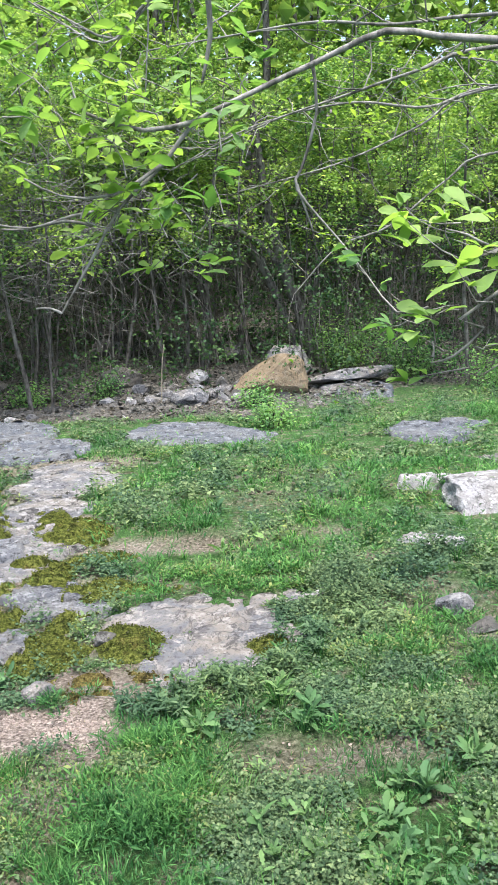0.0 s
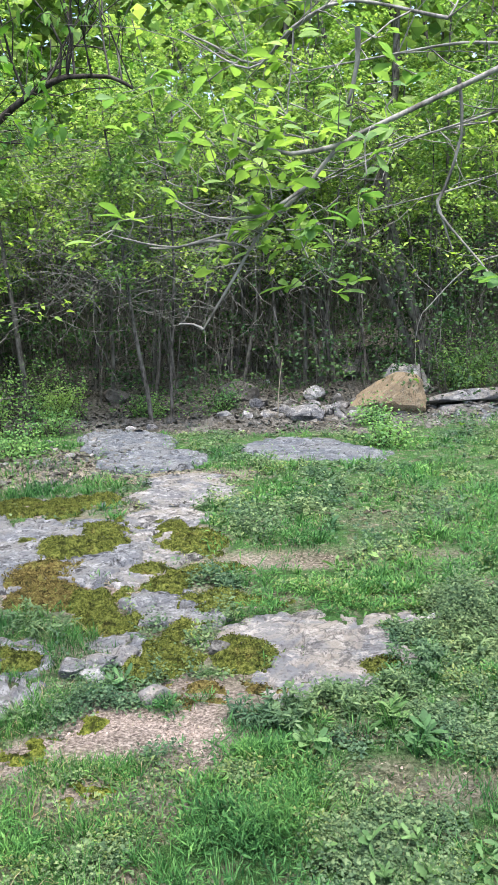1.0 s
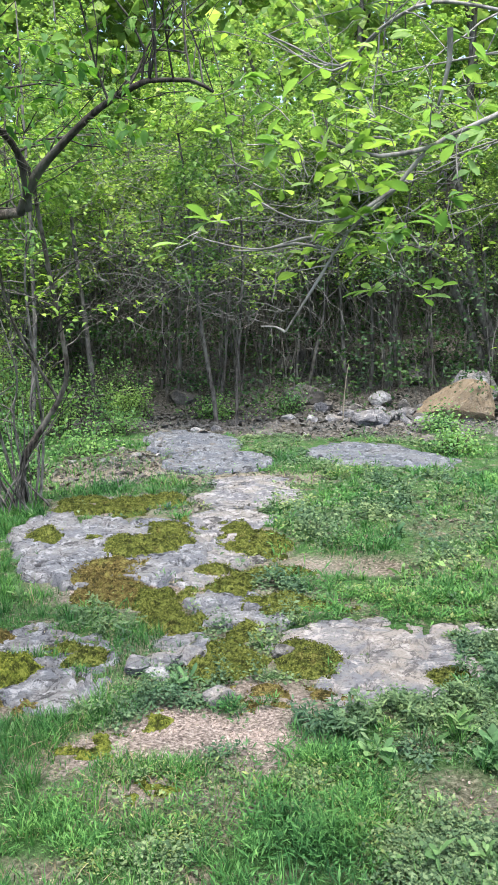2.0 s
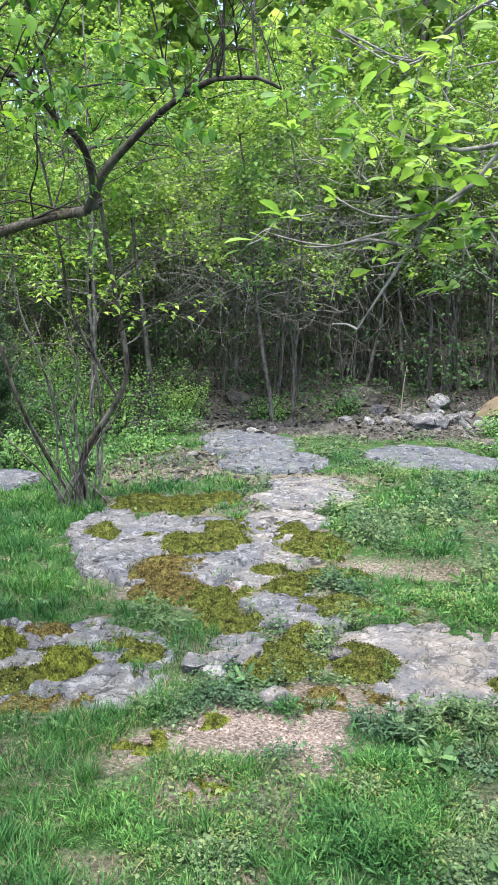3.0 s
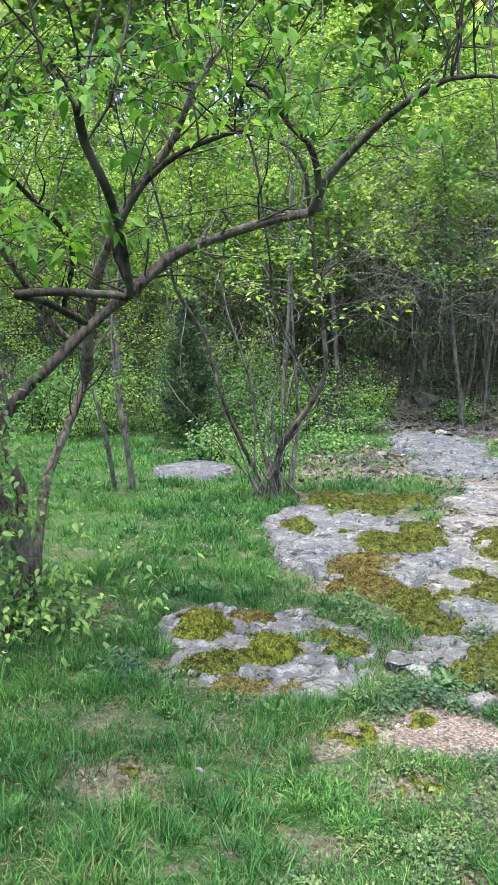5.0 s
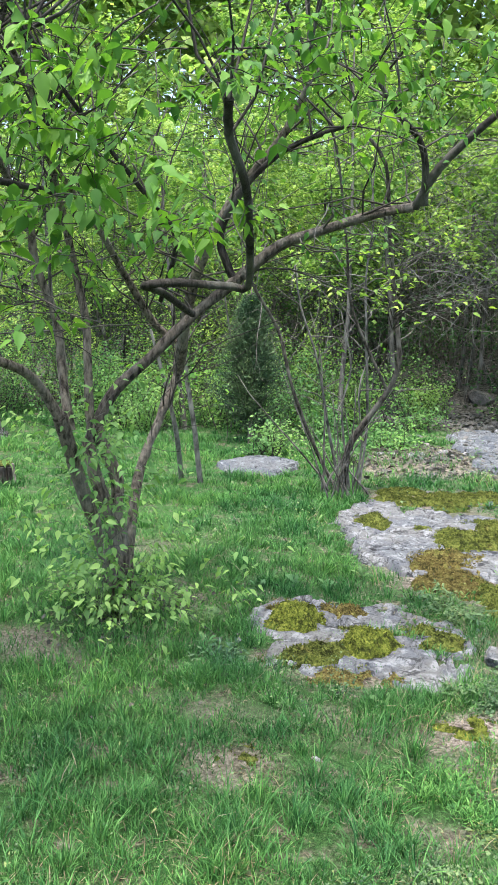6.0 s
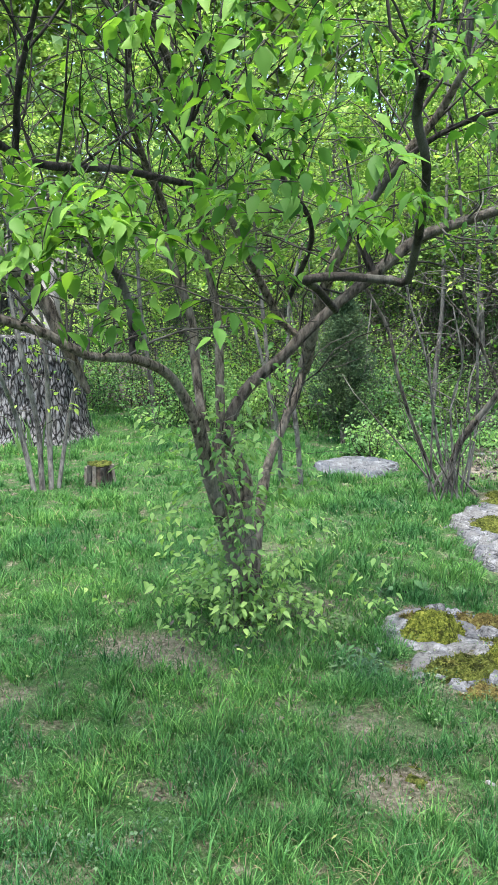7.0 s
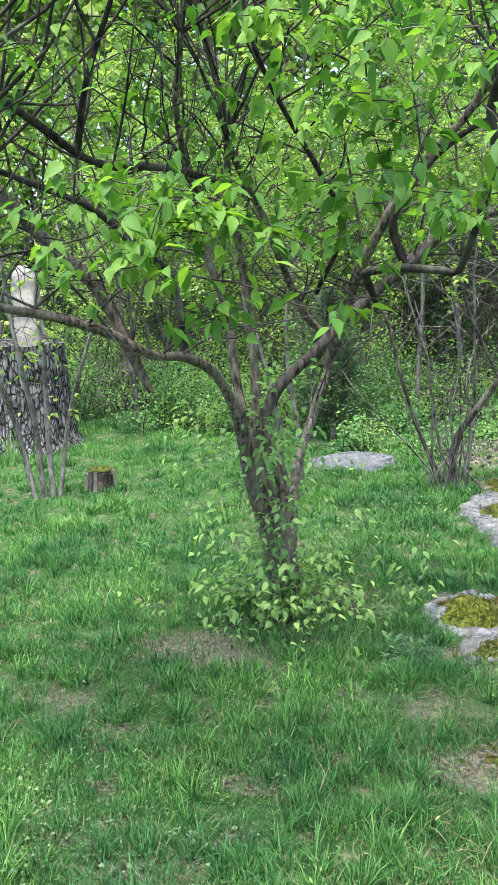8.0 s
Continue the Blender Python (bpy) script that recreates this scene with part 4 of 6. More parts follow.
SHRUB_STEMS = [
    ("stem", [(-3.08, 5.69, -0.15, 0.034), (-3.01, 5.60, 0.23, 0.031), (-2.73, 5.58, 0.64, 0.028), (-2.60, 5.51, 0.91, 0.025), (-2.62, 5.42, 1.35, 0.023), (-2.59, 5.19, 1.88, 0.020), (-2.54, 4.96, 2.21, 0.017), (-2.60, 4.79, 2.36, 0.014)]),
    ("stem", [(-3.10, 5.63, -0.16, 0.022), (-3.23, 5.43, 0.25, 0.020), (-3.27, 5.14, 0.71, 0.018), (-3.33, 5.03, 1.12, 0.016), (-3.40, 4.76, 1.47, 0.015), (-3.37, 4.64, 1.76, 0.013), (-3.33, 4.39, 2.16, 0.011)]),
    ("stem", [(-3.10, 5.68, -0.15, 0.022), (-3.17, 5.59, 0.31, 0.019), (-3.17, 5.34, 0.90, 0.015), (-3.25, 5.20, 1.31, 0.012), (-3.24, 5.09, 1.59, 0.009)]),
    ("stem", [(-2.98, 5.75, -0.14, 0.020), (-2.92, 5.73, 0.40, 0.018), (-2.86, 5.51, 1.10, 0.016), (-2.84, 5.42, 1.51, 0.013), (-2.76, 5.33, 1.89, 0.011), (-2.74, 5.19, 2.25, 0.009)]),
    ("stem", [(-3.02, 5.67, -0.15, 0.018), (-3.04, 5.52, 0.51, 0.014), (-2.91, 5.36, 0.87, 0.011), (-2.95, 5.25, 1.27, 0.007)]),
    ("stem", [(-3.02, 5.73, -0.14, 0.018), (-2.94, 5.69, 0.22, 0.014), (-2.94, 5.60, 0.67, 0.011), (-2.90, 5.71, 0.96, 0.007)]),
    ("stem", [(-2.68, 5.50, 0.70, 0.016), (-2.84, 5.20, 1.28, 0.014), (-2.81, 4.99, 1.73, 0.012), (-2.77, 4.72, 2.26, 0.010), (-2.79, 4.54, 2.50, 0.008)]),
]
CLUMP_STEMS = [
    ("stem", [(-5.76, 3.94, -0.14, 0.030), (-5.83, 3.87, 0.42, 0.026), (-5.67, 3.60, 0.80, 0.022), (-5.69, 3.47, 1.28, 0.018)]),
    ("stem", [(-5.74, 4.00, -0.14, 0.032), (-5.76, 4.00, 0.36, 0.029), (-5.69, 3.82, 0.94, 0.025), (-5.70, 3.76, 1.34, 0.021), (-5.63, 3.67, 1.69, 0.018)]),
    ("stem", [(-5.69, 4.05, -0.15, 0.032), (-5.71, 4.07, 0.40, 0.029), (-5.61, 3.98, 1.00, 0.025), (-5.56, 3.90, 1.42, 0.021), (-5.41, 3.89, 1.80, 0.018)]),
    ("stem", [(-5.67, 4.10, -0.15, 0.026), (-5.60, 4.19, 0.47, 0.022), (-5.32, 4.11, 0.96, 0.019), (-5.19, 4.11, 1.24, 0.015), (-5.05, 4.10, 1.59, 0.012)]),
]
SAPLING_STEMS = [
    ("stem", [(-4.34, 5.26, -0.14, 0.030), (-4.17, 4.94, 0.35, 0.025), (-4.21, 4.85, 0.74, 0.019), (-4.24, 4.73, 1.12, 0.014)]),
    ("stem", [(-4.15, 5.26, -0.17, 0.032), (-4.11, 5.11, 0.33, 0.028), (-4.14, 5.04, 0.81, 0.023), (-4.10, 4.98, 1.27, 0.018), (-3.97, 4.95, 1.72, 0.014)]),
]
OVERHANG_LIMBS = [
    ("limb", [(0.47, 1.64, 1.84, 0.007), (0.36, 1.64, 1.85, 0.006), (0.26, 1.63, 1.86, 0.006), (0.14, 1.66, 1.82, 0.005), (0.02, 1.65, 1.77, 0.005), (-0.09, 1.64, 1.72, 0.004), (-0.15, 1.64, 1.65, 0.004), (-0.24, 1.64, 1.57, 0.003), (-0.29, 1.63, 1.49, 0.003), (-0.36, 1.62, 1.38, 0.002)]),
    ("twig", [(-0.36, 1.62, 1.38, 0.003), (-0.38, 1.62, 1.39, 0.002), (-0.41, 1.63, 1.39, 0.002)]),
    ("twig", [(0.13, 1.69, 1.84, 0.004), (0.14, 1.71, 1.74, 0.003), (0.11, 1.73, 1.64, 0.003), (0.10, 1.73, 1.60, 0.003), (0.18, 1.71, 1.50, 0.002), (0.23, 1.68, 1.43, 0.002), (0.28, 1.63, 1.36, 0.002), (0.33, 1.58, 1.37, 0.002)]),
    ("twig", [(0.10, 1.73, 1.61, 0.003), (0.12, 1.73, 1.55, 0.002), (0.13, 1.73, 1.52, 0.002)]),
    ("twig", [(-0.24, 1.64, 1.57, 0.004), (-0.33, 1.64, 1.56, 0.003), (-0.41, 1.65, 1.54, 0.002), (-0.47, 1.65, 1.54, 0.002)]),
    ("twig", [(-0.29, 1.62, 1.54, 0.003), (-0.34, 1.62, 1.55, 0.003), (-0.41, 1.63, 1.54, 0.002), (-0.48, 1.64, 1.55, 0.002), (-0.55, 1.64, 1.57, 0.001)]),
    ("twig", [(-0.15, 1.64, 1.65, 0.004), (-0.24, 1.58, 1.59, 0.003), (-0.33, 1.56, 1.59, 0.002), (-0.39, 1.54, 1.62, 0.002)]),
    ("twig", [(-0.06, 1.73, 1.95, 0.006), (-0.06, 1.75, 1.89, 0.005), (-0.08, 1.76, 1.81, 0.003)]),
    ("twig", [(-0.09, 1.64, 1.72, 0.005), (-0.18, 1.59, 1.70, 0.004), (-0.28, 1.57, 1.73, 0.003), (-0.30, 1.56, 1.78, 0.002)]),
    ("limb", [(0.69, 2.44, 2.01, 0.006), (0.49, 2.50, 1.97, 0.005), (0.28, 2.64, 1.93, 0.004), (0.08, 2.77, 1.89, 0.003), (-0.19, 2.88, 1.79, 0.002)]),
    ("limb", [(0.86, 3.03, 2.02, 0.006), (0.64, 3.09, 1.97, 0.005), (0.37, 3.13, 2.00, 0.004), (0.04, 3.16, 1.94, 0.003), (-0.28, 3.27, 1.81, 0.002)]),
    ("limb", [(0.82, 3.04, 2.01, 0.005), (0.61, 3.11, 1.91, 0.004), (0.32, 3.06, 1.79, 0.003), (-0.03, 3.09, 1.71, 0.002)]),
    ("limb", [(0.93, 3.25, 1.83, 0.005), (0.75, 3.30, 1.74, 0.004), (0.53, 3.25, 1.58, 0.004), (0.34, 3.28, 1.51, 0.003), (0.17, 3.29, 1.34, 0.002)]),
    ("limb", [(0.63, 2.24, 2.04, 0.005), (0.39, 2.30, 2.04, 0.004), (0.20, 2.41, 2.08, 0.004), (-0.04, 2.52, 2.08, 0.003), (-0.29, 2.61, 2.07, 0.002)]),
    ("limb", [(-0.07, 2.48, 2.25, 0.006), (-0.24, 2.49, 2.17, 0.005), (-0.35, 2.50, 2.08, 0.004), (-0.48, 2.46, 2.13, 0.003), (-0.55, 2.44, 2.16, 0.003)]),
    ("limb", [(0.35, 1.20, 1.41, 0.003), (0.33, 1.20, 1.36, 0.002), (0.29, 1.21, 1.32, 0.002), (0.26, 1.22, 1.31, 0.001)]),
    ("limb", [(0.40, 1.24, 1.48, 0.003), (0.36, 1.25, 1.47, 0.002), (0.32, 1.26, 1.49, 0.002), (0.29, 1.27, 1.50, 0.001)]),
    ("limb", [(0.15, 2.18, 2.08, 0.005), (-0.09, 2.27, 2.16, 0.004), (-0.23, 2.28, 2.11, 0.004), (-0.36, 2.38, 2.04, 0.003), (-0.56, 2.42, 2.16, 0.002)]),
]


def build_main_tree():
    rs = np.random.default_rng(41)
    tree = thing("small_tree", "many-stemmed small tree with drooping fresh green leaves", "tree")
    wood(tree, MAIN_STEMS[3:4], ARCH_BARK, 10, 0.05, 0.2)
    wood(tree, MAIN_STEMS[:3] + [(k, [(x, y, z, r * 0.8) for x, y, z, r in p]) for k, p in MAIN_STEMS[8:14]], BARK, 10, 0.05, 0.22)
    # upper limbs: bark coloured as a silhouette against the bright background
    wood(tree, MAIN_STEMS[4:8] + [(k, [(x, y, z, r * 0.78) for x, y, z, r in p]) for k, p in MAIN_STEMS[14:]], SHADED_BARK, 9, 0.05, 0.18)
    tubes, sites = [], []
    for k, (kind, path) in enumerate(MAIN_STEMS[3:]):
        far_part = 0.9 if k == 4 else 0.45 if k in (0, 6) else 0.35
        t, s = twigs_on(path, rs, 0.06, 0.7, 0.005, 3.0 if k == 1 else 1.3, (far_part, 1.0), 3, 0.1)
        tubes += t
        sites += s
    sites = [s for s in sites if 1.42 + 0.2 * rs.random() < s[0][2] < 2.25 + 0.3 * rs.random()]
    bunches = []
    for centre, n, wide in (((-2.36, 1.00, 1.60), 16, (0.16, 0.07, 0.04)), ((-2.19, 1.06, 1.57), 14, (0.14, 0.07, 0.05)), ((-1.92, 1.22, 1.62), 10, (0.10, 0.06, 0.03)), ((-1.93, 1.92, 1.64), 12, (0.12, 0.06, 0.03)), ((-2.34, 0.93, 1.46), 8, (0.12, 0.06, 0.03)), ((-1.96, 1.20, 1.39), 4, (0.05, 0.04, 0.02)), ((-2.23, 1.01, 1.61), 16, (0.16, 0.08, 0.05)), ((-2.28, 0.95, 1.50), 10, (0.12, 0.06, 0.04)), ((-2.11, 1.12, 1.55), 8, (0.08, 0.06, 0.06)), ((-2.32, 0.93, 1.62), 9, (0.08, 0.06, 0.03)), ((-2.21, 1.12, 1.36), 6, (0.06, 0.05, 0.03)), ((-1.86, 1.25, 1.59), 12, (0.12, 0.08, 0.05)), ((-1.95, 1.16, 1.39), 3, (0.03, 0.03, 0.02)), ((-1.81, 1.28, 1.83), 18, (0.12, 0.08, 0.07)), ((-1.64, 1.22, 1.87), 14, (0.10, 0.08, 0.06)), ((-1.80, 1.64, 1.61), 9, (0.08, 0.05, 0.03)), ((-1.95, 1.18, 1.97), 9, (0.08, 0.06, 0.04)), ((-2.01, 1.06, 1.96), 10, (0.08, 0.06, 0.05)), ((-1.82, 1.12, 1.87), 16, (0.07, 0.06, 0.08)), ((-1.82, 1.29, 1.75), 10, (0.08, 0.05, 0.05)), ((-1.70, 1.39, 1.60), 10, (0.07, 0.04, 0.03)), ((-2.13, 1.03, 1.56), 10, (0.06, 0.05, 0.05)), ((-1.92, 1.37, 1.52), 7, (0.05, 0.05, 0.05)), ((-2.20, 1.11, 1.34), 6, (0.05, 0.04, 0.03)), ((-1.58, 1.51, 1.94), 10, (0.08, 0.06, 0.05)), ((-1.48, 1.87, 2.02), 14, (0.10, 0.08, 0.06)), ((-1.57, 1.69, 1.96), 16, (0.10, 0.08, 0.08)), ((-1.48, 1.85, 2.10), 16, (0.12, 0.08, 0.06)), ((-1.49, 2.31, 2.16), 16, (0.16, 0.10, 0.08)), ((-1.49, 2.79, 2.08), 14, (0.16, 0.10, 0.08)), ((-1.14, 2.82, 2.05), 12, (0.16, 0.10, 0.06)), ((-1.20, 2.65, 2.25), 16, (0.20, 0.10, 0.08)), ((-1.46, 2.15, 1.94), 10, (0.10, 0.08, 0.08)), ((-1.49, 2.80, 2.08), 14, (0.15, 0.10, 0.08)), ((-2.68, 1.16, 2.00), 10, (0.15, 0.10, 0.10)), ((-2.86, 1.69, 1.97), 14, (0.20, 0.10, 0.10)), ((-2.55, 2.04, 1.89), 14, (0.20, 0.10, 0.10))):
        for _ in range(int(n * 0.75)):
            p = np.array(centre) + rs.normal(0, 0.7, 3) * np.array(wide)
            t = sprout(p, (rs.normal(0, 1), rs.normal(-0.3, 0.8), rs.normal(0.1, 0.2)), rs.uniform(0.08, 0.17), 0.002, rs, 0.5, -0.3, 4)
            tubes.append(t)
            bunches += [(t[j, :3], t[j, :3] - t[j - 1, :3]) for j in range(1, 5)]
    lv = tuple(np.concatenate(q) for q in zip(leaves_at([s for s in sites if s[0][1] < 2.0], rs, 0.34, 0.042, 0.55), leaves_at([s for s in sites if s[0][1] >= 2.0], rs, 0.55, 0.040, 0.5), leaves_at(bunches, rs, 1.35, 0.056, 0.6, 0.014)))
    # the upper crown, fed by the limbs' ends; unseen, added to shade leaves below
    crown = []
    for kind, path in MAIN_STEMS[8:]:
        x, y, z, r = path[-1]
        if z < 1.75:
            continue
        for _ in range(8):
            t = sprout((x, y, z), (rs.normal(0, 0.6), rs.normal(0, 0.6), 1.0), rs.uniform(0.7, 1.5), 0.006, rs, 0.7, 0.1, 8)
            tubes.append(t)
            crown += [(t[j, :3], t[j, :3] - t[j - 1, :3]) for j in range(3, 9)]
    lv = tuple(np.concatenate(q) for q in zip(lv, leaves_at(crown, rs, 3.6, 0.055, 0.4, 0.07)))
    twig_part(tree, tubes, DARK_BARK)
    foliage(tree, lv, OVATE, TREE_LEAF, 290, (-1.7, 1.1, 1.65), "fresh green leaves of the crown")
    # low shoots round the foot
    shoots, low = [], []
    for _ in range(120):
        a, r = rs.uniform(0, 6.28), abs(rs.normal(0, 0.34 if rs.random() < 0.4 else 0.16))
        p = np.array((-2.9 + r * math.cos(a), 2.63 + r * math.sin(a) * 0.9, -0.09))
        t = sprout(p, (rs.normal(0, 0.4), rs.normal(0, 0.4), 1), rs.uniform(0.12, 0.55), 0.003, rs, 0.8, -0.3, 6)
        shoots.append(t)
        low += [(t[j, :3], t[j, :3] - t[j - 1, :3]) for j in range(1, len(t))]
    for _ in range(60):
        z = rs.uniform(0.1, 0.85)
        p = np.array((-2.88 + rs.normal(0, 0.05), 2.6 + rs.normal(0, 0.06) - 0.2 * z, z))
        t = sprout(p, (rs.normal(0, 1), rs.normal(0, 1) - 0.2, 0.6), rs.uniform(0.15, 0.6), 0.003, rs, 0.8, -0.2, 6)
        shoots.append(t)
        low += [(t[j, :3], t[j, :3] - t[j - 1, :3]) for j in range(1, len(t))]
    part("shoot_growth", np_mesh("shoot_growth", *joined([tube(t * (1, 1, 1, 0.5), 4) for t in shoots]), THICKET_BARK, True), tree, "thin leafy shoots round the trunk", "stuff")
    lw = leaves_at(low, rs, 2.3, 0.036, 0.35, 0.03)
    part("shoot_foliage", np_mesh("shoot_foliage", *scatter(OVATE, *lw[:-1], lw[-1] * 1.3), SHOOT_LEAF, True), tree, "small pale green leaves on the foot's shoots", "stuff")


build_main_tree()


def build_shrub():
    rs = np.random.default_rng(43)
    tree = thing("shrub", "bare-stemmed shrub with arching grey stems and sparse lime leaves", "shrub")
    wood(tree, [(k, [(x, y, z, r * 0.75) for x, y, z, r in p]) for k, p in SHRUB_STEMS[:2] + SHRUB_STEMS[6:]], ARCH_BARK, 8, 0.08)
    wood(tree, [(k, [(x, y, z, r * 0.58) for x, y, z, r in p]) for k, p in SHRUB_STEMS[2:6]], SAPLING_BARK, 8, 0.08)
    bare = []
    for _ in range(20):
        p = (-3.04 + rs.normal(0, 0.1), 5.5 + rs.normal(0, 0.1), -0.15)
        bare.append(sprout(p, (rs.normal(0, 0.25), rs.normal(0, 0.2), 1), rs.uniform(0.4, 1.5), rs.uniform(0.004, 0.011), rs, 0.4, 0, 7))
    tubes, sites = [], []
    for kind, path in SHRUB_STEMS:
        t, s = twigs_on(path, rs, 0.12, 0.55, 0.005, 0.5, (0.45, 1.0), 2)
        tubes += t
        sites += [q for q in s if q[0][2] > 1.7 or rs.random() < 0.12]
    twig_part(tree, bare + tubes, THICKET_BARK, "thin grey-brown stems and twigs")
    lv = leaves_at(sites, rs, 0.55, 0.06, 0.3)
    foliage(tree, lv, OVATE, TREE_LEAF, 0, (0, 0, 0), "green leaves of the shrub's top")
    # two flat tiers of lime leaves
    tier, tt = [], []
    for z, n in ((1.66, 15), (1.38, 12), (1.30, 5)):
        for _ in range(n):
            q = np.array((rs.uniform(-2.85, -2.1), rs.normal(5.0, 0.25), z + rs.normal(0, 0.03)))
            t = sprout(q, (rs.normal(0.5, 0.6), rs.normal(0, 0.6), 0.1), rs.uniform(0.2, 0.4), 0.003, rs, 0.5, 0, 5)
            tt.append(t)
            tier += [(t[j, :3], t[j, :3] - t[j - 1, :3]) for j in range(1, len(t))]
    for z in (1.66, 1.38, 1.30):
        for x in (-2.5, -2.3, -2.1):
            tt.append(spline([(-2.58, 5.3, z - 0.15, 0.006), ((x - 2.58) / 2, 5.1, z - 0.03, 0.004), (x, 5.0, z, 0.003)], 0.06))
    part("lime_twigwork", np_mesh("lime_twigwork", *joined([tube(t, 4) for t in tt]), DARK_BARK, True), tree, "thin side twigs", "stuff")
    lv = leaves_at(tier, rs, 1.2, 0.055, 0.1)
    part("lime_foliage", np_mesh("lime_foliage", *scatter(OVATE, *lv), LIME_LEAF, True), tree, "yellow-green leaves in flat tiers", "stuff")


build_shrub()


def build_stem_group(name, label, paths, seed, leafy, mat, low=0.6, slim=1.0):
    rs = np.random.default_rng(seed)
    tree = thing(name, label, "tree")
    wood(tree, [(k, [(x, y, z, r * slim) for x, y, z, r in p]) for k, p in paths], SAPLING_BARK, 8, 0.1)
    tubes, sites = [], []
    for kind, path in paths:
        t, s = twigs_on(path, rs, 0.14, 0.5, 0.004, 0.3, (0.3, 1.0), 2)
        tubes += t
        sites += [q for q in s if q[0][2] > low]
    twig_part(tree, tubes, DARK_BARK)
    lv = leaves_at(sites, rs, leafy, 0.06, 0.3)
    foliage(tree, lv, OVATE, mat, 0, (0, 0, 0), "small light green leaves")
    return tree


build_stem_group("sapling_clump", "clump of four slim grey stems with few leaves", CLUMP_STEMS, 51, 0.35, LIME_LEAF, 0.5, 0.68)
build_stem_group("sapling", "two slim grey saplings at the lawn's edge", SAPLING_STEMS, 52, 0.9, TREE_LEAF, 0.5, 0.72)


def build_overhang():
    rs = np.random.default_rng(47)
    tree = thing("overhanging_tree", "tree with long grey boughs and bright spring leaves", "tree")
    trunk = [(2.3, 1.5, -0.1, 0.13), (2.25, 1.5, 0.8, 0.11), (2.1, 1.55, 1.6, 0.09), (1.9, 1.6, 2.2, 0.07), (1.75, 1.7, 2.9, 0.05), (1.7, 1.75, 3.6, 0.025), (1.72, 1.7, 4.1, 0.006)]
    part("trunk", np_mesh("trunk", *tube(spline(trunk, 0.1), 12, 0.15), BARK, True), tree)
    for k, (kind, path) in enumerate(OVERHANG_LIMBS):
        if path[0][0] > 0.3 and path[0][3] > 0.0028 and k not in (2, 5, 7):
            x, y, z, r = path[0]
            rise = (0.35, 0.22) if k in (15, 16) else (-0.3, -0.08)
            path = [(1.98, 1.6, min(max(z + rise[0], 0.9), 2.3), r * 1.5), ((x + 1.98) / 2, (y + 1.6) / 2, z + rise[1], r * 1.15)] + path
        part(kind, np_mesh(kind, *tube(spline(path, 0.04), 7, 0.12, k), PALE_BARK, True), tree)
    top, high = twigs_on([(1.85, 1.6, 2.4, 0.05), (1.7, 1.75, 3.6, 0.025), (1.72, 1.7, 4.1, 0.006)], np.random.default_rng(48), 0.12, 0.8, 0.012, 0.6, (0.1, 1.0), 3)
    part("top_twigwork", np_mesh("top_twigwork", *joined([tube(t, 4) for t in top]), PALE_BARK, True), tree, "thin grey twigs of the crown", "stuff")
    lv = leaves_at(high, np.random.default_rng(49), 1.0, 0.05, 0.2)
    part("top_foliage", np_mesh("top_foliage", *scatter(FAR_LEAF, *lv), BOUGH_LEAF), tree, "bright green leaves of the crown", "stuff")
    # leaf clusters round the hanging bough
    tubes, sites = [], []
    for centre, n, wide in (((-0.40, 1.55, 1.69), 8, (0.050, 0.040, 0.050)), ((-0.25, 1.58, 1.73), 16, (0.070, 0.050, 0.060)), ((-0.14, 1.59, 1.73), 14, (0.060, 0.050, 0.050)), ((-0.20, 1.62, 1.63), 20, (0.080, 0.050, 0.060)), ((-0.12, 1.65, 1.58), 12, (0.060, 0.050, 0.050)), ((-0.26, 1.60, 1.55), 16, (0.060, 0.030, 0.025)), ((-0.14, 1.65, 1.51), 6, (0.030, 0.030, 0.020)), ((0.30, 1.63, 1.36), 5, (0.020, 0.020, 0.015)), ((0.23, 1.68, 1.45), 3, (0.012, 0.010, 0.010)), ((0.33, 1.26, 1.48), 12, (0.060, 0.040, 0.020)), ((0.33, 1.20, 1.41), 8, (0.030, 0.030, 0.040)), ((0.29, 1.21, 1.33), 9, (0.035, 0.020, 0.018)), ((-0.55, 1.63, 1.57), 5, (0.030, 0.020, 0.012)), ((-0.34, 1.58, 1.66), 8, (0.060, 0.040, 0.030)), ((-0.31, 1.63, 1.85), 8, (0.100, 0.050, 0.050)), ((0.06, 1.75, 1.89), 10, (0.100, 0.050, 0.050)), ((-0.09, 1.75, 1.86), 8, (0.060, 0.050, 0.050))):
        for _ in range(max(2, int(n * 0.85))):
            p = np.array(centre) + rs.normal(0, 1, 3) * np.array(wide)
            t = sprout(p, (rs.normal(-0.3, 0.7), rs.normal(0, 0.7), rs.normal(0.1, 0.4)), rs.uniform(0.05, 0.11), 0.0015, rs, 0.5, 0.3, 3)
            tubes.append(t)
            sites += [(t[j, :3], t[j, :3] - t[j - 1, :3]) for j in (2, 3)]
    lv = leaves_at(sites, rs, 1.6, 0.050, -0.2, 0.003)
    foliage(tree, lv, OBOVATE, BOUGH_LEAF, 240, (-0.35, 1.6, 1.6), "bright green leaves of the bough")
    # fine twigs and small leaves on the farther boughs
    small = []
    for kind, path in OVERHANG_LIMBS[9:15] + OVERHANG_LIMBS[17:]:
        t, s = twigs_on(path, rs, 0.07, 0.38, 0.003, 0.1, (0.0, 1.0), 2)
        tubes += t
        small += s
    twig_part(tree, tubes, PALE_BARK, "fine grey twigs")
    lv = leaves_at(small, rs, 0.44, 0.032, 0.0)
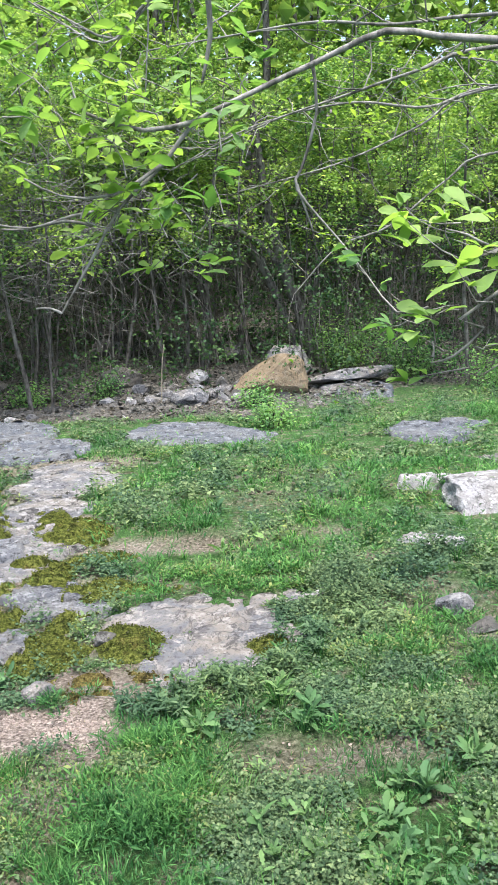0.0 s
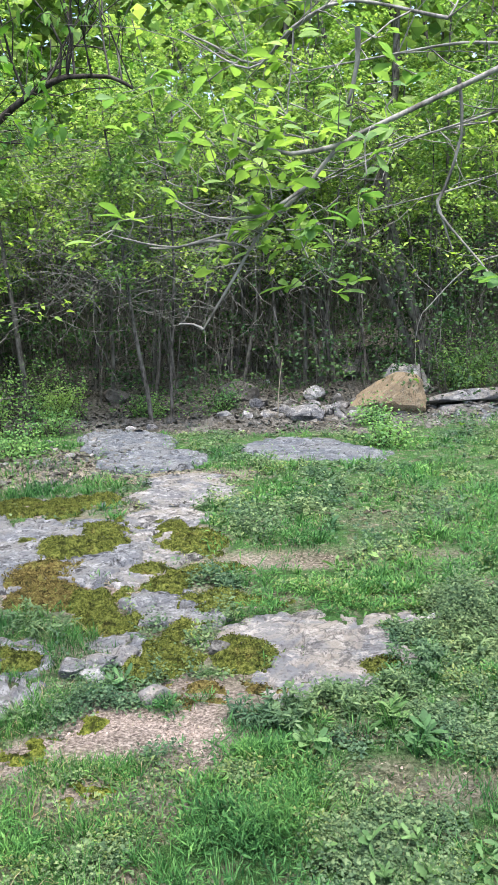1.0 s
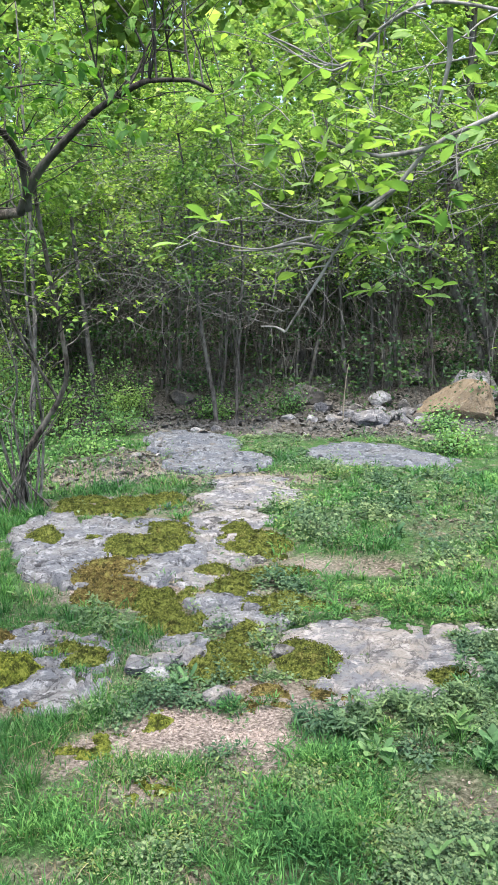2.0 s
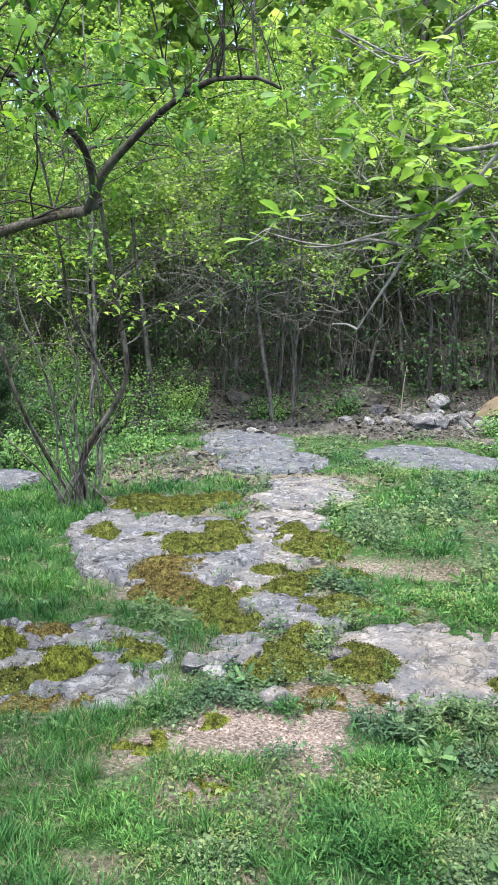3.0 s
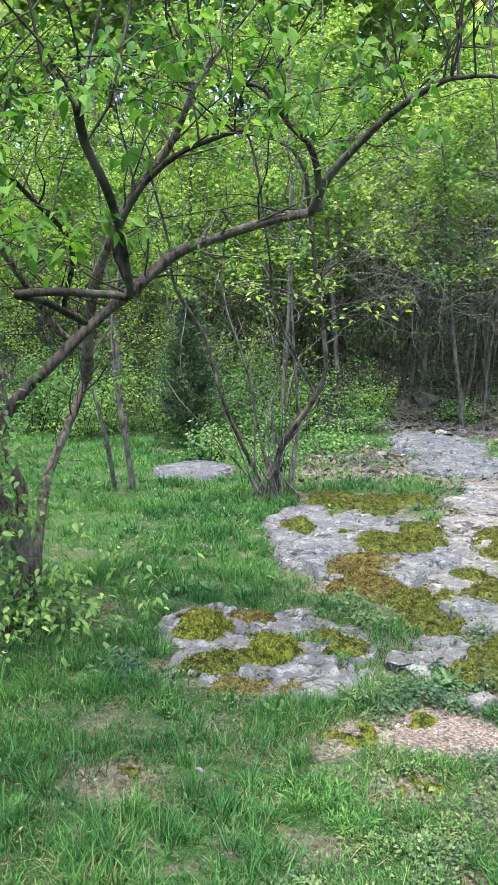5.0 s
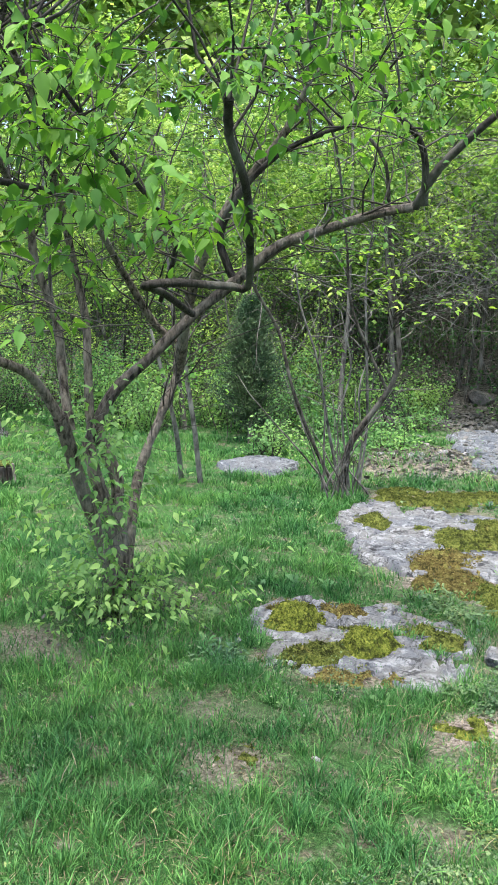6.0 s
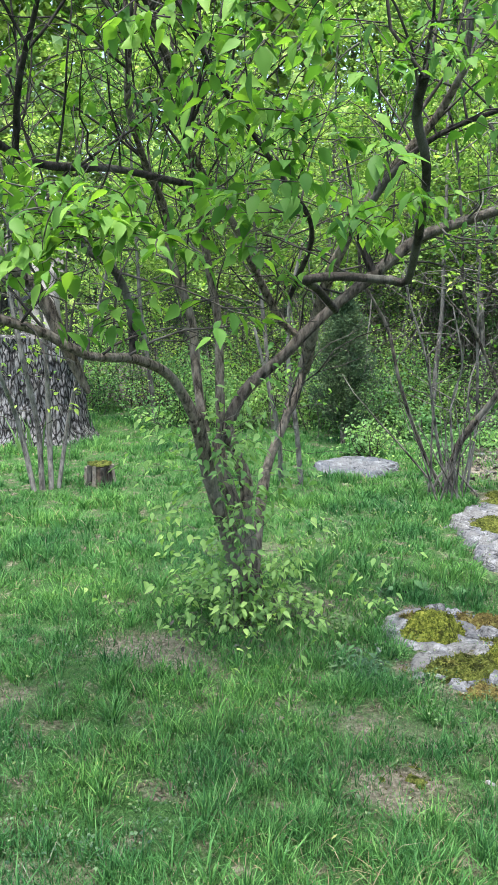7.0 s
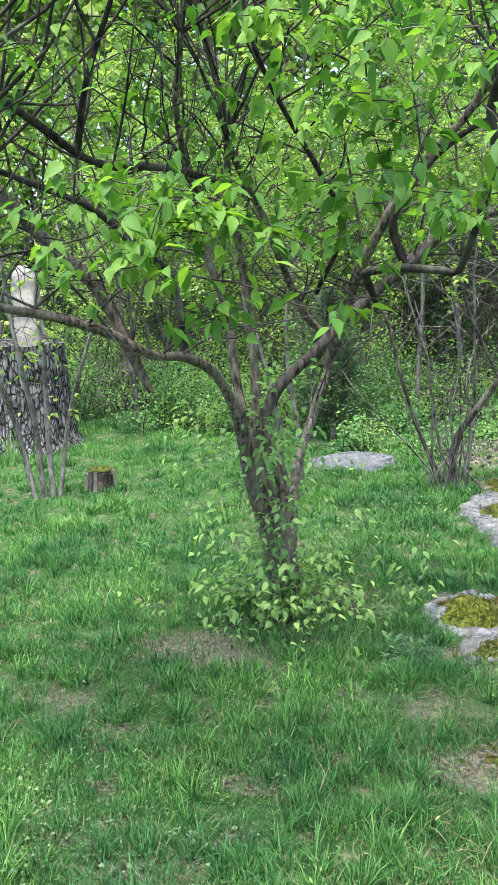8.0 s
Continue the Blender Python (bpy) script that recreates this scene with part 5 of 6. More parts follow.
    part("fine_foliage", np_mesh("fine_foliage", *scatter(OVATE, *lv), LIME_LEAF, True), tree, "small yellow-green leaves on fine twigs", "stuff")


build_overhang()


# ---- cedar, snag, stump, cane ----
def build_cedar(x, y, height, wide, seed):
    rs = np.random.default_rng(seed)
    z0 = float(ground_height(np.array([x]), np.array([y]))[0])
    tree = thing("cedar_bush", "small dark green cedar bush with fine needles", "shrub")
    stem = [(x, y, z0 - 0.05, 0.03), (x + 0.02, y, z0 + height * 0.6, 0.018), (x, y, z0 + height, 0.006)]
    part("trunk", np_mesh("trunk", *tube(spline(stem, 0.1), 7), BARK, True), tree)
    pos, way, tubes = [], [], []
    for _ in range(520):
        h = rs.uniform(0.04, 1.0) ** 0.8
        a = rs.uniform(0, 6.28)
        reach = wide * (1.12 - h) * rs.uniform(0.35, 1.15)
        t = sprout((x, y, z0 + h * height * 0.92), (math.cos(a), math.sin(a), 0.5), reach, 0.004, rs, 0.4, 0.3, 6)
        tubes.append(t)
        for j in range(1, 7):
            for _ in range(9):
                pos.append(t[j, :3] + rs.normal(0, 0.022, 3))
                way.append((a + rs.normal(0, 0.8), rs.normal(0.5, 0.5)))
    part("branchwork", np_mesh("branchwork", *joined([tube(t, 4) for t in tubes]), DARK_BARK, True), tree, kind="stuff")
    way = np.array(way)
    n = len(pos)
    v = scatter(FAR_LEAF, np.array(pos), way[:, 0] - 1.57, way[:, 1], rs.uniform(0, 6, n), np.stack([rs.uniform(0.008, 0.02, n), rs.uniform(0.025, 0.06, n), np.full(n, 0.02)], -1))
    part("needlework", np_mesh("needlework", *v, CEDAR_LEAF, True), tree, "fine dark green needle sprays", "stuff")


build_cedar(-4.81, 7.19, 1.6, 0.62, 61)


def build_snag():
    x, y = -7.70, 5.76
    z0 = float(ground_height(np.array([x]), np.array([y]))[0])
    snag = thing("tree_snag", "broad old snag with furrowed grey bark", "tree")
    sides = 72
    rows = []
    for h in np.linspace(-0.1, 1.12, 40):
        r = 0.40 + 0.16 * math.exp(-max(h, 0) * 5)
        a = np.arange(sides) * 2 * np.pi / sides
        furrow = np.abs(vnoise(a * 7.5, np.full(sides, h * 3.5), 5) - 0.5) * 0.11 + vnoise(a * 1.5, np.full(sides, h), 6) * 0.08
        top = 0.05 * (vnoise(a * 3, np.zeros(sides), 8) - 0.5) if h > 1.0 else 0
        rows.append(np.stack([np.cos(a) * (r + furrow), np.sin(a) * (r + furrow), np.full(sides, h) + top], -1))
    v = np.concatenate(rows + [np.array([[0, 0, 1.06]])]) + (x, y, z0)
    i, j = np.meshgrid(np.arange(39), np.arange(sides), indexing="ij")
    a, b = i * sides + j, i * sides + (j + 1) % sides
    f = np.stack([a, b, b + sides, a + sides], -1).reshape(-1, 4)
    k = np.arange(sides)
    cap = np.stack([39 * sides + k, 39 * sides + (k + 1) % sides, np.full(sides, len(v) - 1), np.full(sides, len(v) - 1)], -1)
    me = bpy.data.meshes.new("bark")
    me.from_pydata([tuple(p) for p in v], [], [tuple(q) for q in f.tolist()] + [tuple(q[:3]) for q in cap.tolist()])
    me.materials.append(SNAG_BARK)
    part("bark", me, snag)
    spire = [(x + 0.06, y + 0.1, z0 + 0.9, 0.17), (x + 0.05, y + 0.1, z0 + 1.4, 0.15), (x + 0.0, y + 0.12, z0 + 1.75, 0.13), (x - 0.03, y + 0.12, z0 + 1.9, 0.06)]
    part("broken_trunk", np_mesh("broken_trunk", *tube(spline(spire, 0.05), 14, 0.2), GREY_WOOD, True), snag, "bleached grey broken trunk")


build_snag()


def build_stump(x, y):
    """A cut stump: dark rotten heart, staves of paler split wood alternating with painted shadow, a mossy cap."""
    rs = np.random.default_rng(77)
    z0 = float(ground_height(np.array([x]), np.array([y]))[0])
    stump = thing("tree_stump", "low cut stump of split pale wood with a mossy top", "stump", at=(x, y, z0))
    n = 28
    a = np.arange(n) * 2 * np.pi / n
    rows = []
    for h in (-0.05, 0.0, 0.05, 0.10, 0.15, 0.165):
        r = 0.088 + 0.04 * math.exp(-max(h, 0) * 25) + 0.012 * (vnoise(a * 4, np.full(n, h * 9), 3) - 0.5)
        rows.append(np.stack([np.cos(a) * r, np.sin(a) * r, np.full(n, h)], -1))
    i, j = np.meshgrid(np.arange(5), np.arange(n), indexing="ij")
    p, q = i * n + j, i * n + (j + 1) % n
    part("heart", np_mesh("heart", np.concatenate(rows), np.stack([p, q, q + n, p + n], -1).reshape(-1, 4), CUT_WOOD, True), stump, "dark rotten heartwood")
    for k in range(11):
        c, w, h = k * 2 * np.pi / 11 + rs.normal(0, 0.08), rs.uniform(0.14, 0.26), rs.uniform(0.13, 0.175)
        v = []
        for t in (0.0, 0.35, 0.75, 1.0):
            for d, r in ((-w, 0.08), (-w, 0.108), (0, 0.122), (w, 0.108), (w, 0.08)):
                flare = r + 0.03 * (1 - t) ** 3
                v.append((math.cos(c + d) * flare, math.sin(c + d) * flare, -0.03 + t * (h + 0.03) + rs.normal(0, 0.003)))
        f = [(5 * m + e, 5 * m + e + 1, 5 * m + e + 6, 5 * m + e + 5) for m in range(3) for e in range(4)] + [(15, 16, 17, 18)]
        # even staves are near-black, painting the shadows between the splits
        part("stave", np_mesh("stave", np.array(v), np.array(f), SPLIT_WOOD if k % 2 else SHADED_BARK), stump)
    top = rows[-1] * (1.12, 1.12, 1) + (0, 0, 0.006)
    c = top.mean(axis=0) + (0, 0, 0.014)
    v = np.concatenate([top - (0, 0, 0.012), top + rs.normal(0, 0.003, top.shape), (top + c) / 2 + rs.normal(0, 0.004, top.shape), c[None]])
    k = np.arange(n)
    m = (k + 1) % n
    f = np.concatenate([np.stack([k, m, n + m], -1), np.stack([k, n + m, n + k], -1), np.stack([n + k, n + m, 2 * n + m], -1), np.stack([n + k, 2 * n + m, 2 * n + k], -1), np.stack([2 * n + k, 2 * n + m, np.full(n, 3 * n)], -1)])
    part("cap", np_mesh("cap", v, f, MOSS, True), stump, "mossy cut top")


build_stump(-5.51, 4.40)

cane_path = [(-1.13, 10.15, -0.3, 0.007), (-1.10, 10.17, 0.25, 0.006), (-1.06, 10.18, 0.55, 0.005)]
thing("dry_cane", "thin pale dry cane standing in the rubble", "stake", data=np_mesh("dry_cane", *tube(spline(cane_path, 0.05), 7, 0.1), REED, True))


# ---- thicket ----
def thicket_tree(seed, height, radius, lean, stems, crown_from, leaves, leaf_mat, leaf_size=0.06):
    """A slim woodland tree standing at the origin."""
    rs = np.random.default_rng(seed)
    tree = thing("thicket_tree", "slim grey-brown tree of the thicket with light green crown", "tree", "thicket trees")
    tubes, sites = [], []
    for s in range(stems):
        way = np.array((lean[0] + rs.normal(0, 0.10 if stems > 1 else 0.03), lean[1] + rs.normal(0, 0.10), 1.0))
        t = sprout((rs.normal(0, 0.09 * (stems > 1)), rs.normal(0, 0.09 * (stems > 1)), -0.15), way, height * rs.uniform(0.8, 1.05), radius * rs.uniform(0.65, 1.1), rs, 0.35, 0.25, 14)
        part("trunk", np_mesh("trunk", *tube(spline([tuple(q) for q in t], 0.18), 7, 0.15, s), (THICKET_BARK, TRUNK_BARK)[seed % 2], True), tree)
        for _ in range(20):
            j = rs.integers(4, 14)
            if t[j, 2] < crown_from * 0.75 and rs.random() < 0.6:
                continue
            b = sprout(t[j, :3], (rs.normal(0, 1), rs.normal(0, 1), rs.uniform(0.0, 0.9)), rs.uniform(0.5, 1.3) * height / 5, t[j, 3] * 0.45, rs, 0.8, -0.1, 7)
            tubes.append(b)
            for i in range(2, 8):
                sites.append((b[i, :3], b[i, :3] - b[i - 1, :3]))
            for _ in range(2):
                i = rs.integers(2, 7)
                c = sprout(b[i, :3], rs.normal(0, 1, 3), rs.uniform(0.25, 0.6), b[i, 3] * 0.5, rs, 0.8, 0, 4)
                tubes.append(c)
                sites += [(c[q, :3], c[q, :3] - c[q - 1, :3]) for q in range(1, 5)]
    part("branchwork", np_mesh("branchwork", *joined([tube(t, 3) for t in tubes]), THICKET_BARK, True), tree, kind="stuff")
    sites = [s for s in sites if s[0][2] > crown_from + rs.normal(0, 0.25)]
    if sites and leaves:
        sites = [s for s in sites if rs.random() < 0.42]
        lv = leaves_at(sites, rs, 0.82 * leaves / max(len(sites), 1), leaf_size * 1.08, 0.25, 0.075)
        part("crown", np_mesh("crown", *scatter(FAR_LEAF, *lv), leaf_mat), tree, "crown of small light green leaves", "stuff")
    return tree


def put(tree, x, y, turn, size=1.0):
    return pose(x, y, float(ground_height(np.array([x]), np.array([y]))[0]), 0, 0, turn) @ Matrix.Scale(size, 4)


kinds = [
    thicket_tree(81, 5.2, 0.035, (0.0, 0), 1, 1.9, 5600, WOOD_LEAF),
    thicket_tree(82, 4.6, 0.028, (0.06, 0), 2, 1.8, 5600, WOOD_LEAF),
    thicket_tree(83, 5.6, 0.045, (-0.05, 0.02), 1, 2.1, 5800, WOOD_LEAF),
    thicket_tree(84, 4.2, 0.022, (0.1, 0.0), 3, 1.7, 5000, WOOD_LEAF),
    thicket_tree(85, 3.2, 0.016, (-0.05, 0.0), 4, 1.6, 1600, WOOD_LEAF),
    thicket_tree(86, 3.4, 0.018, (0.02, 0.0), 3, 9.0, 0, WOOD_LEAF),
]
spots = [(-4.3, 8.3, 0), (-5.9, 7.6, 2), (-7.4, 7.3, 0), (-8.7, 6.6, 2), (-2.5, 9.9, 1), (-4.35, 10.30, 2), (-3.62, 11.40, 0), (0.85, 12.40, 2), (-0.62, 11.90, 3), (-0.50, 12.00, 1), (-1.20, 11.70, 0), (-1.90, 11.90, 1), (2.70, 10.50, 0), (2.00, 11.80, 3), (-5.52, 10.24, 1), (-6.84, 10.08, 2), (-8.16, 9.26, 3), (-9.50, 8.88, 0), (-8.20, 10.00, 1), (-5.93, 8.82, 4), (-2.89, 11.25, 5), (-2.70, 11.45, 4), (-2.02, 12.66, 0), (-1.88, 12.59, 1)]
while len(spots) < 90:
    x, y = rng.uniform(-11.5, 5.5), rng.uniform(11.2, 15.8)
    y += 0.0 if x > -5 else -0.25 * (-x - 5)
    if min((x - a) ** 2 + (y - b) ** 2 for a, b, _ in spots) > 0.16 and (abs(x - 0.3) > 2.2 or y > 11.6):
        spots.append((x, y, int(rng.choice(6, p=(0.2, 0.2, 0.15, 0.15, 0.15, 0.15)))))
placed = set()
for x, y, k in spots:
    m = put(kinds[k], x, y, rng.uniform(0, 360), rng.uniform(0.85, 1.15))
    if k not in placed:
        placed.add(k)
        kinds[k].matrix_basis = m
    else:
        copy_thing(kinds[k], m @ Matrix.Scale(1 / kinds[k].scale[0], 4))


# leaning pale trunk pair at the boulders
def build_leaning():
    rs = np.random.default_rng(91)
    tree = thing("leaning_tree", "pale grey leaning tree behind the boulders", "tree")
    for p in ([(0.85, 12.1, 0.0, 0.10), (0.72, 12.1, 0.7, 0.085), (0.45, 12.0, 1.5, 0.075), (0.25, 11.9, 2.4, 0.06), (0.1, 11.8, 3.6, 0.04)],
              [(0.80, 12.2, 0.0, 0.07), (0.50, 12.2, 0.7, 0.06), (0.15, 12.1, 1.5, 0.05), (-0.3, 12.0, 2.2, 0.03)],
              [(0.62, 12.1, 1.0, 0.05), (0.2, 11.9, 1.7, 0.04), (-0.6, 11.6, 2.1, 0.025)]):
        part("trunk", np_mesh("trunk", *tube(spline(p, 0.15), 9, 0.15), TRUNK_BARK, True), tree)
    tubes, sites = twigs_on([(0.25, 11.9, 2.0, 0.06), (0.1, 11.8, 3.6, 0.04)], rs, 0.08, 1.2, 0.01, 0.3, (0, 1), 3)
    twig_part(tree, tubes, THICKET_BARK, "thin bare twigs")
    lv = leaves_at(sites, rs, 3.0, 0.055, 0.2, 0.08)
    part("crown", np_mesh("crown", *scatter(FAR_LEAF, *lv), WOOD_LEAF), tree, "crown of small light green leaves", "stuff")


build_leaning()


# far woods on the bank, haze painted in by a paler leaf colour
def build_far_woods():
    rs = np.random.default_rng(95)
    n = 7200
    x, y = np.where(rs.random(n) < 0.3, rs.uniform(-30, -6, n), rs.uniform(-30, 20, n)), 14.5 + 17 * rs.random(n) ** 1.2
    y = np.where(x < -8, y - 0.35 * (-x - 8), y)
    top = 5.0 + 8.5 * rs.random(n) + 7.0 * smooth01((-x - 4) / 6)
    z = plain_ground(x, y) + 0.5 + top * rs.random(n) ** 0.6
    per = 24
    c = np.repeat(np.stack([x, y, z], -1), per, axis=0)
    p = c + rs.normal(0, 1, (n * per, 3)) * (0.45, 0.45, 0.22)
    k = len(p)
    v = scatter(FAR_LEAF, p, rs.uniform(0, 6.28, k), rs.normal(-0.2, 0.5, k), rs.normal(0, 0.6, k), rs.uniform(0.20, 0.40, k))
    thing("far_woods", "spring woods rising on the bank, green lightened for haze", "woods", kind="stuff", data=np_mesh("far_woods", *v, FAR_WOOD_LEAF))
    trunks = []
    for _ in range(190):
        px, py = rs.uniform(-30, 16), rs.uniform(14.5, 26)
        g = float(plain_ground(px, py))
        trunks.append(tube(sprout((px, py, g - 0.2), (rs.normal(0, 0.1), 0, 1), rs.uniform(4, 8), rs.uniform(0.04, 0.13), rs, 0.3, 0, 7), 5))
    thing("far_trunks", "dark trunks of the woods on the bank", "woods", kind="stuff", data=np_mesh("far_trunks", *joined(trunks), THICKET_BARK, True))


build_far_woods()


# tangle of bare grey brush
def build_brush():
    rs = np.random.default_rng(97)
    tubes = []
    for _ in range(640):
        x, y = rs.uniform(-9.5, 4.0), rs.uniform(11.0, 14.6)
        y -= 0.25 * max(0, -x - 5)
        g = float(plain_ground(x, y))
        if rs.random() < 0.7:
            t = sprout((x, y, g - 0.05), (rs.normal(0, 0.14), rs.normal(0, 0.14), 1), rs.uniform(1.2, 3.2), rs.uniform(0.004, 0.011), rs, 0.5, 0, 7)
        else:
            t = sprout((x, y, g + rs.uniform(0.4, 2.6)), (rs.normal(0, 1), rs.normal(0, 0.5), rs.normal(0.2, 0.5)), rs.uniform(0.6, 1.8), rs.uniform(0.003, 0.007), rs, 1.0, -0.2, 7)
        tubes.append(tube(t, 3))
    thing("brush_tangle", "tangle of bare grey stems and vines under the trees", "brush", kind="stuff", data=np_mesh("brush_tangle", *joined(tubes), THICKET_BARK, True))
    tubes = []
    for _ in range(620):
        x, y = rs.normal(-2.7, 1.0), rs.uniform(8.7, 11.5)
        g = float(plain_ground(x, y))
        t = sprout((x, y, g + rs.uniform(1.3, 3.3)), (rs.normal(0, 1), rs.normal(0, 0.4), rs.normal(0, 0.5)), rs.uniform(0.5, 1.6), rs.uniform(0.0025, 0.005), rs, 1.2, -0.4, 7)
        tubes.append(tube(t, 3))
    thing("dead_vines", "wispy bleached grey twigs and vines hanging in the trees", "brush", kind="stuff", data=np_mesh("dead_vines", *joined(tubes), GREY_TWIG, True))


build_brush()


# young leaves under the trees, their colour darkened for the thicket's shade
def build_undergrowth():
    rs = np.random.default_rng(98)
    n = 1300
    x, y = rs.uniform(-11, 5.0, n), rs.uniform(10.2, 15.5, n)
    y -= 0.25 * np.maximum(0, -x - 5)
    z = plain_ground(x, y) + 0.1 + 2.0 * rs.random(n) ** 1.4
    per = 30
    c = np.repeat(np.stack([x, y, z], -1), per, axis=0)
    p = c + rs.normal(0, 1, (n * per, 3)) * (0.16, 0.16, 0.07)
    k = len(p)
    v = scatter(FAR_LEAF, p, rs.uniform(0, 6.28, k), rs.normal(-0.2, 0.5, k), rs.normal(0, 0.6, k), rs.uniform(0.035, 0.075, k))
    thing("undergrowth", "sprinkled young green leaves among the thin stems, coloured as shaded", "undergrowth", kind="stuff", data=np_mesh("undergrowth", *v, SHADE_LEAF))


build_undergrowth()


def build_bush(x, y, wide, height, leaves, mat, seed, size=0.042):
    rs = np.random.default_rng(seed)
    z0 = float(ground_height(np.array([x]), np.array([y]))[0])
    bush = thing("green_bush", "tall light green leafy bush at the wood's edge" if height > 1.3 else "low leafy green bush at the wood's edge", "bush", "bushes at the wood's edge")
    tubes, sites = [], []
    for _ in range(40):
        t = sprout((x + rs.normal(0, wide * 0.25), y + rs.normal(0, wide * 0.25), z0 - 0.04), (rs.normal(0, 0.5) * wide / height, rs.normal(0, 0.5) * wide / height, 1), height * rs.uniform(0.5, 1.1), 0.006, rs, 0.6, 0, 7)
        tubes.append(t)
        sites += [(t[j, :3], t[j, :3] - t[j - 1, :3]) for j in range(1, 8)]
    part("stemwork", np_mesh("stemwork", *joined([tube(t, 3) for t in tubes]), DARK_BARK, True), bush, kind="stuff")
    lv = leaves_at(sites, rs, leaves / len(sites), size, 0.2, 0.06)
    part("foliage", np_mesh("foliage", *scatter(FAR_LEAF, *lv), mat), bush, "small green leaves", "stuff")


for k, (x, y, w, h, n) in enumerate([(-3.95, 10.31, 0.5, 0.75, 1300), (-4.86, 9.98, 0.5, 0.6, 1000), (-2.80, 10.40, 0.5, 0.4, 600), (1.25, 11.60, 0.7, 0.9, 1600), (2.20, 11.20, 0.8, 0.8, 1800), (3.00, 10.20, 0.7, 0.7, 1500),
                                     (-5.70, 8.04, 0.6, 0.9, 1400), (-4.40, 7.99, 0.5, 0.5, 900), (-3.43, 7.73, 0.45, 0.35, 600), (-6.68, 8.08, 0.6, 0.8, 1400), (-7.69, 8.46, 0.7, 1.1, 1700), (-8.89, 7.74, 0.8, 1.3, 2000),
                                     (-10.12, 7.34, 0.8, 1.4, 2000), (-3.66, 9.04, 0.4, 0.4, 600), (-1.90, 10.70, 0.3, 0.35, 400), (-5.95, 9.48, 0.6, 1.0, 1400), (0.06, 9.50, 0.3, 0.3, 700), (0.16, 8.16, 0.22, 0.28, 500),
                                     (-5.2, 9.3, 0.7, 1.5, 2200), (-6.3, 9.6, 0.9, 2.0, 2800), (-7.5, 9.2, 0.9, 2.2, 2800), (-8.7, 8.9, 1.0, 2.4, 2800), (-9.9, 8.5, 1.0, 2.4, 2600), (-3.52, 6.55, 0.3, 0.35, 400), (-4.27, 6.63, 0.3, 0.4, 500), (-11.37, 7.06, 1.0, 1.5, 2200), (-5.2, 7.9, 0.6, 0.9, 1700), (-6.2, 7.45, 0.7, 0.8, 1700), (-7.1, 7.5, 0.7, 1.0, 1800), (-4.95, 8.6, 0.6, 1.1, 1700), (-4.3, 8.9, 0.5, 0.9, 1300)]):
    build_bush(x, y, w, h, int(n * 1.9), WOOD_LEAF if h > 1.3 else BUSH_LEAF if k % 3 else SHOOT_LEAF, 400 + k)


# ---- lawn, weeds, litter ----
def in_sight(x, y):
    return (x < 0.42 * y + 0.7) & (x > -1.32 * y - 2.8) & (y < 11.5)


def sow(n, x0, x1, y0, y1, weight, rs):
    """Random places in a rectangle, kept with the chance weight(x, y)."""
    x, y = rs.uniform(x0, x1, n), rs.uniform(y0, y1, n)
    keep = in_sight(x, y)
    x, y = x[keep], y[keep]
    rock, moss = cover(x, y)
    keep = (rs.random(len(x)) < np.clip((2.9 / np.hypot(x, y)) ** 1.3, 0.10, 1.0)) & (rock > -0.05 * rs.random(len(x)) ** 2) & (moss > -0.04 * rs.random(len(x)) ** 2)
    x, y = x[keep], y[keep]
    keep = rs.random(len(x)) < weight(x, y)
    return x[keep], y[keep]


def open_soil(x, y, gap=0.0):
    rock, moss = cover(x, y)
    return ((rock > gap) & (moss > gap)) * (1 - bareness(x, y)) * (1 - wood_edge(x, y))


def lawn_side(x, y):
    """1 where the lawn grows (the left), 0 among the weeds."""
    return smooth01((-x - 0.55 - 0.30 * (y - 2) + (fbm(x * 1.5, y * 1.5, 61) - 0.5) * 1.2) / 0.8)


def knots(x, y):
    """Hand-sized tussocks, 0 in the gaps between them."""
    return smooth01((fbm(x * 7.0, y * 7.0, 75, 3) - 0.38) / 0.22)


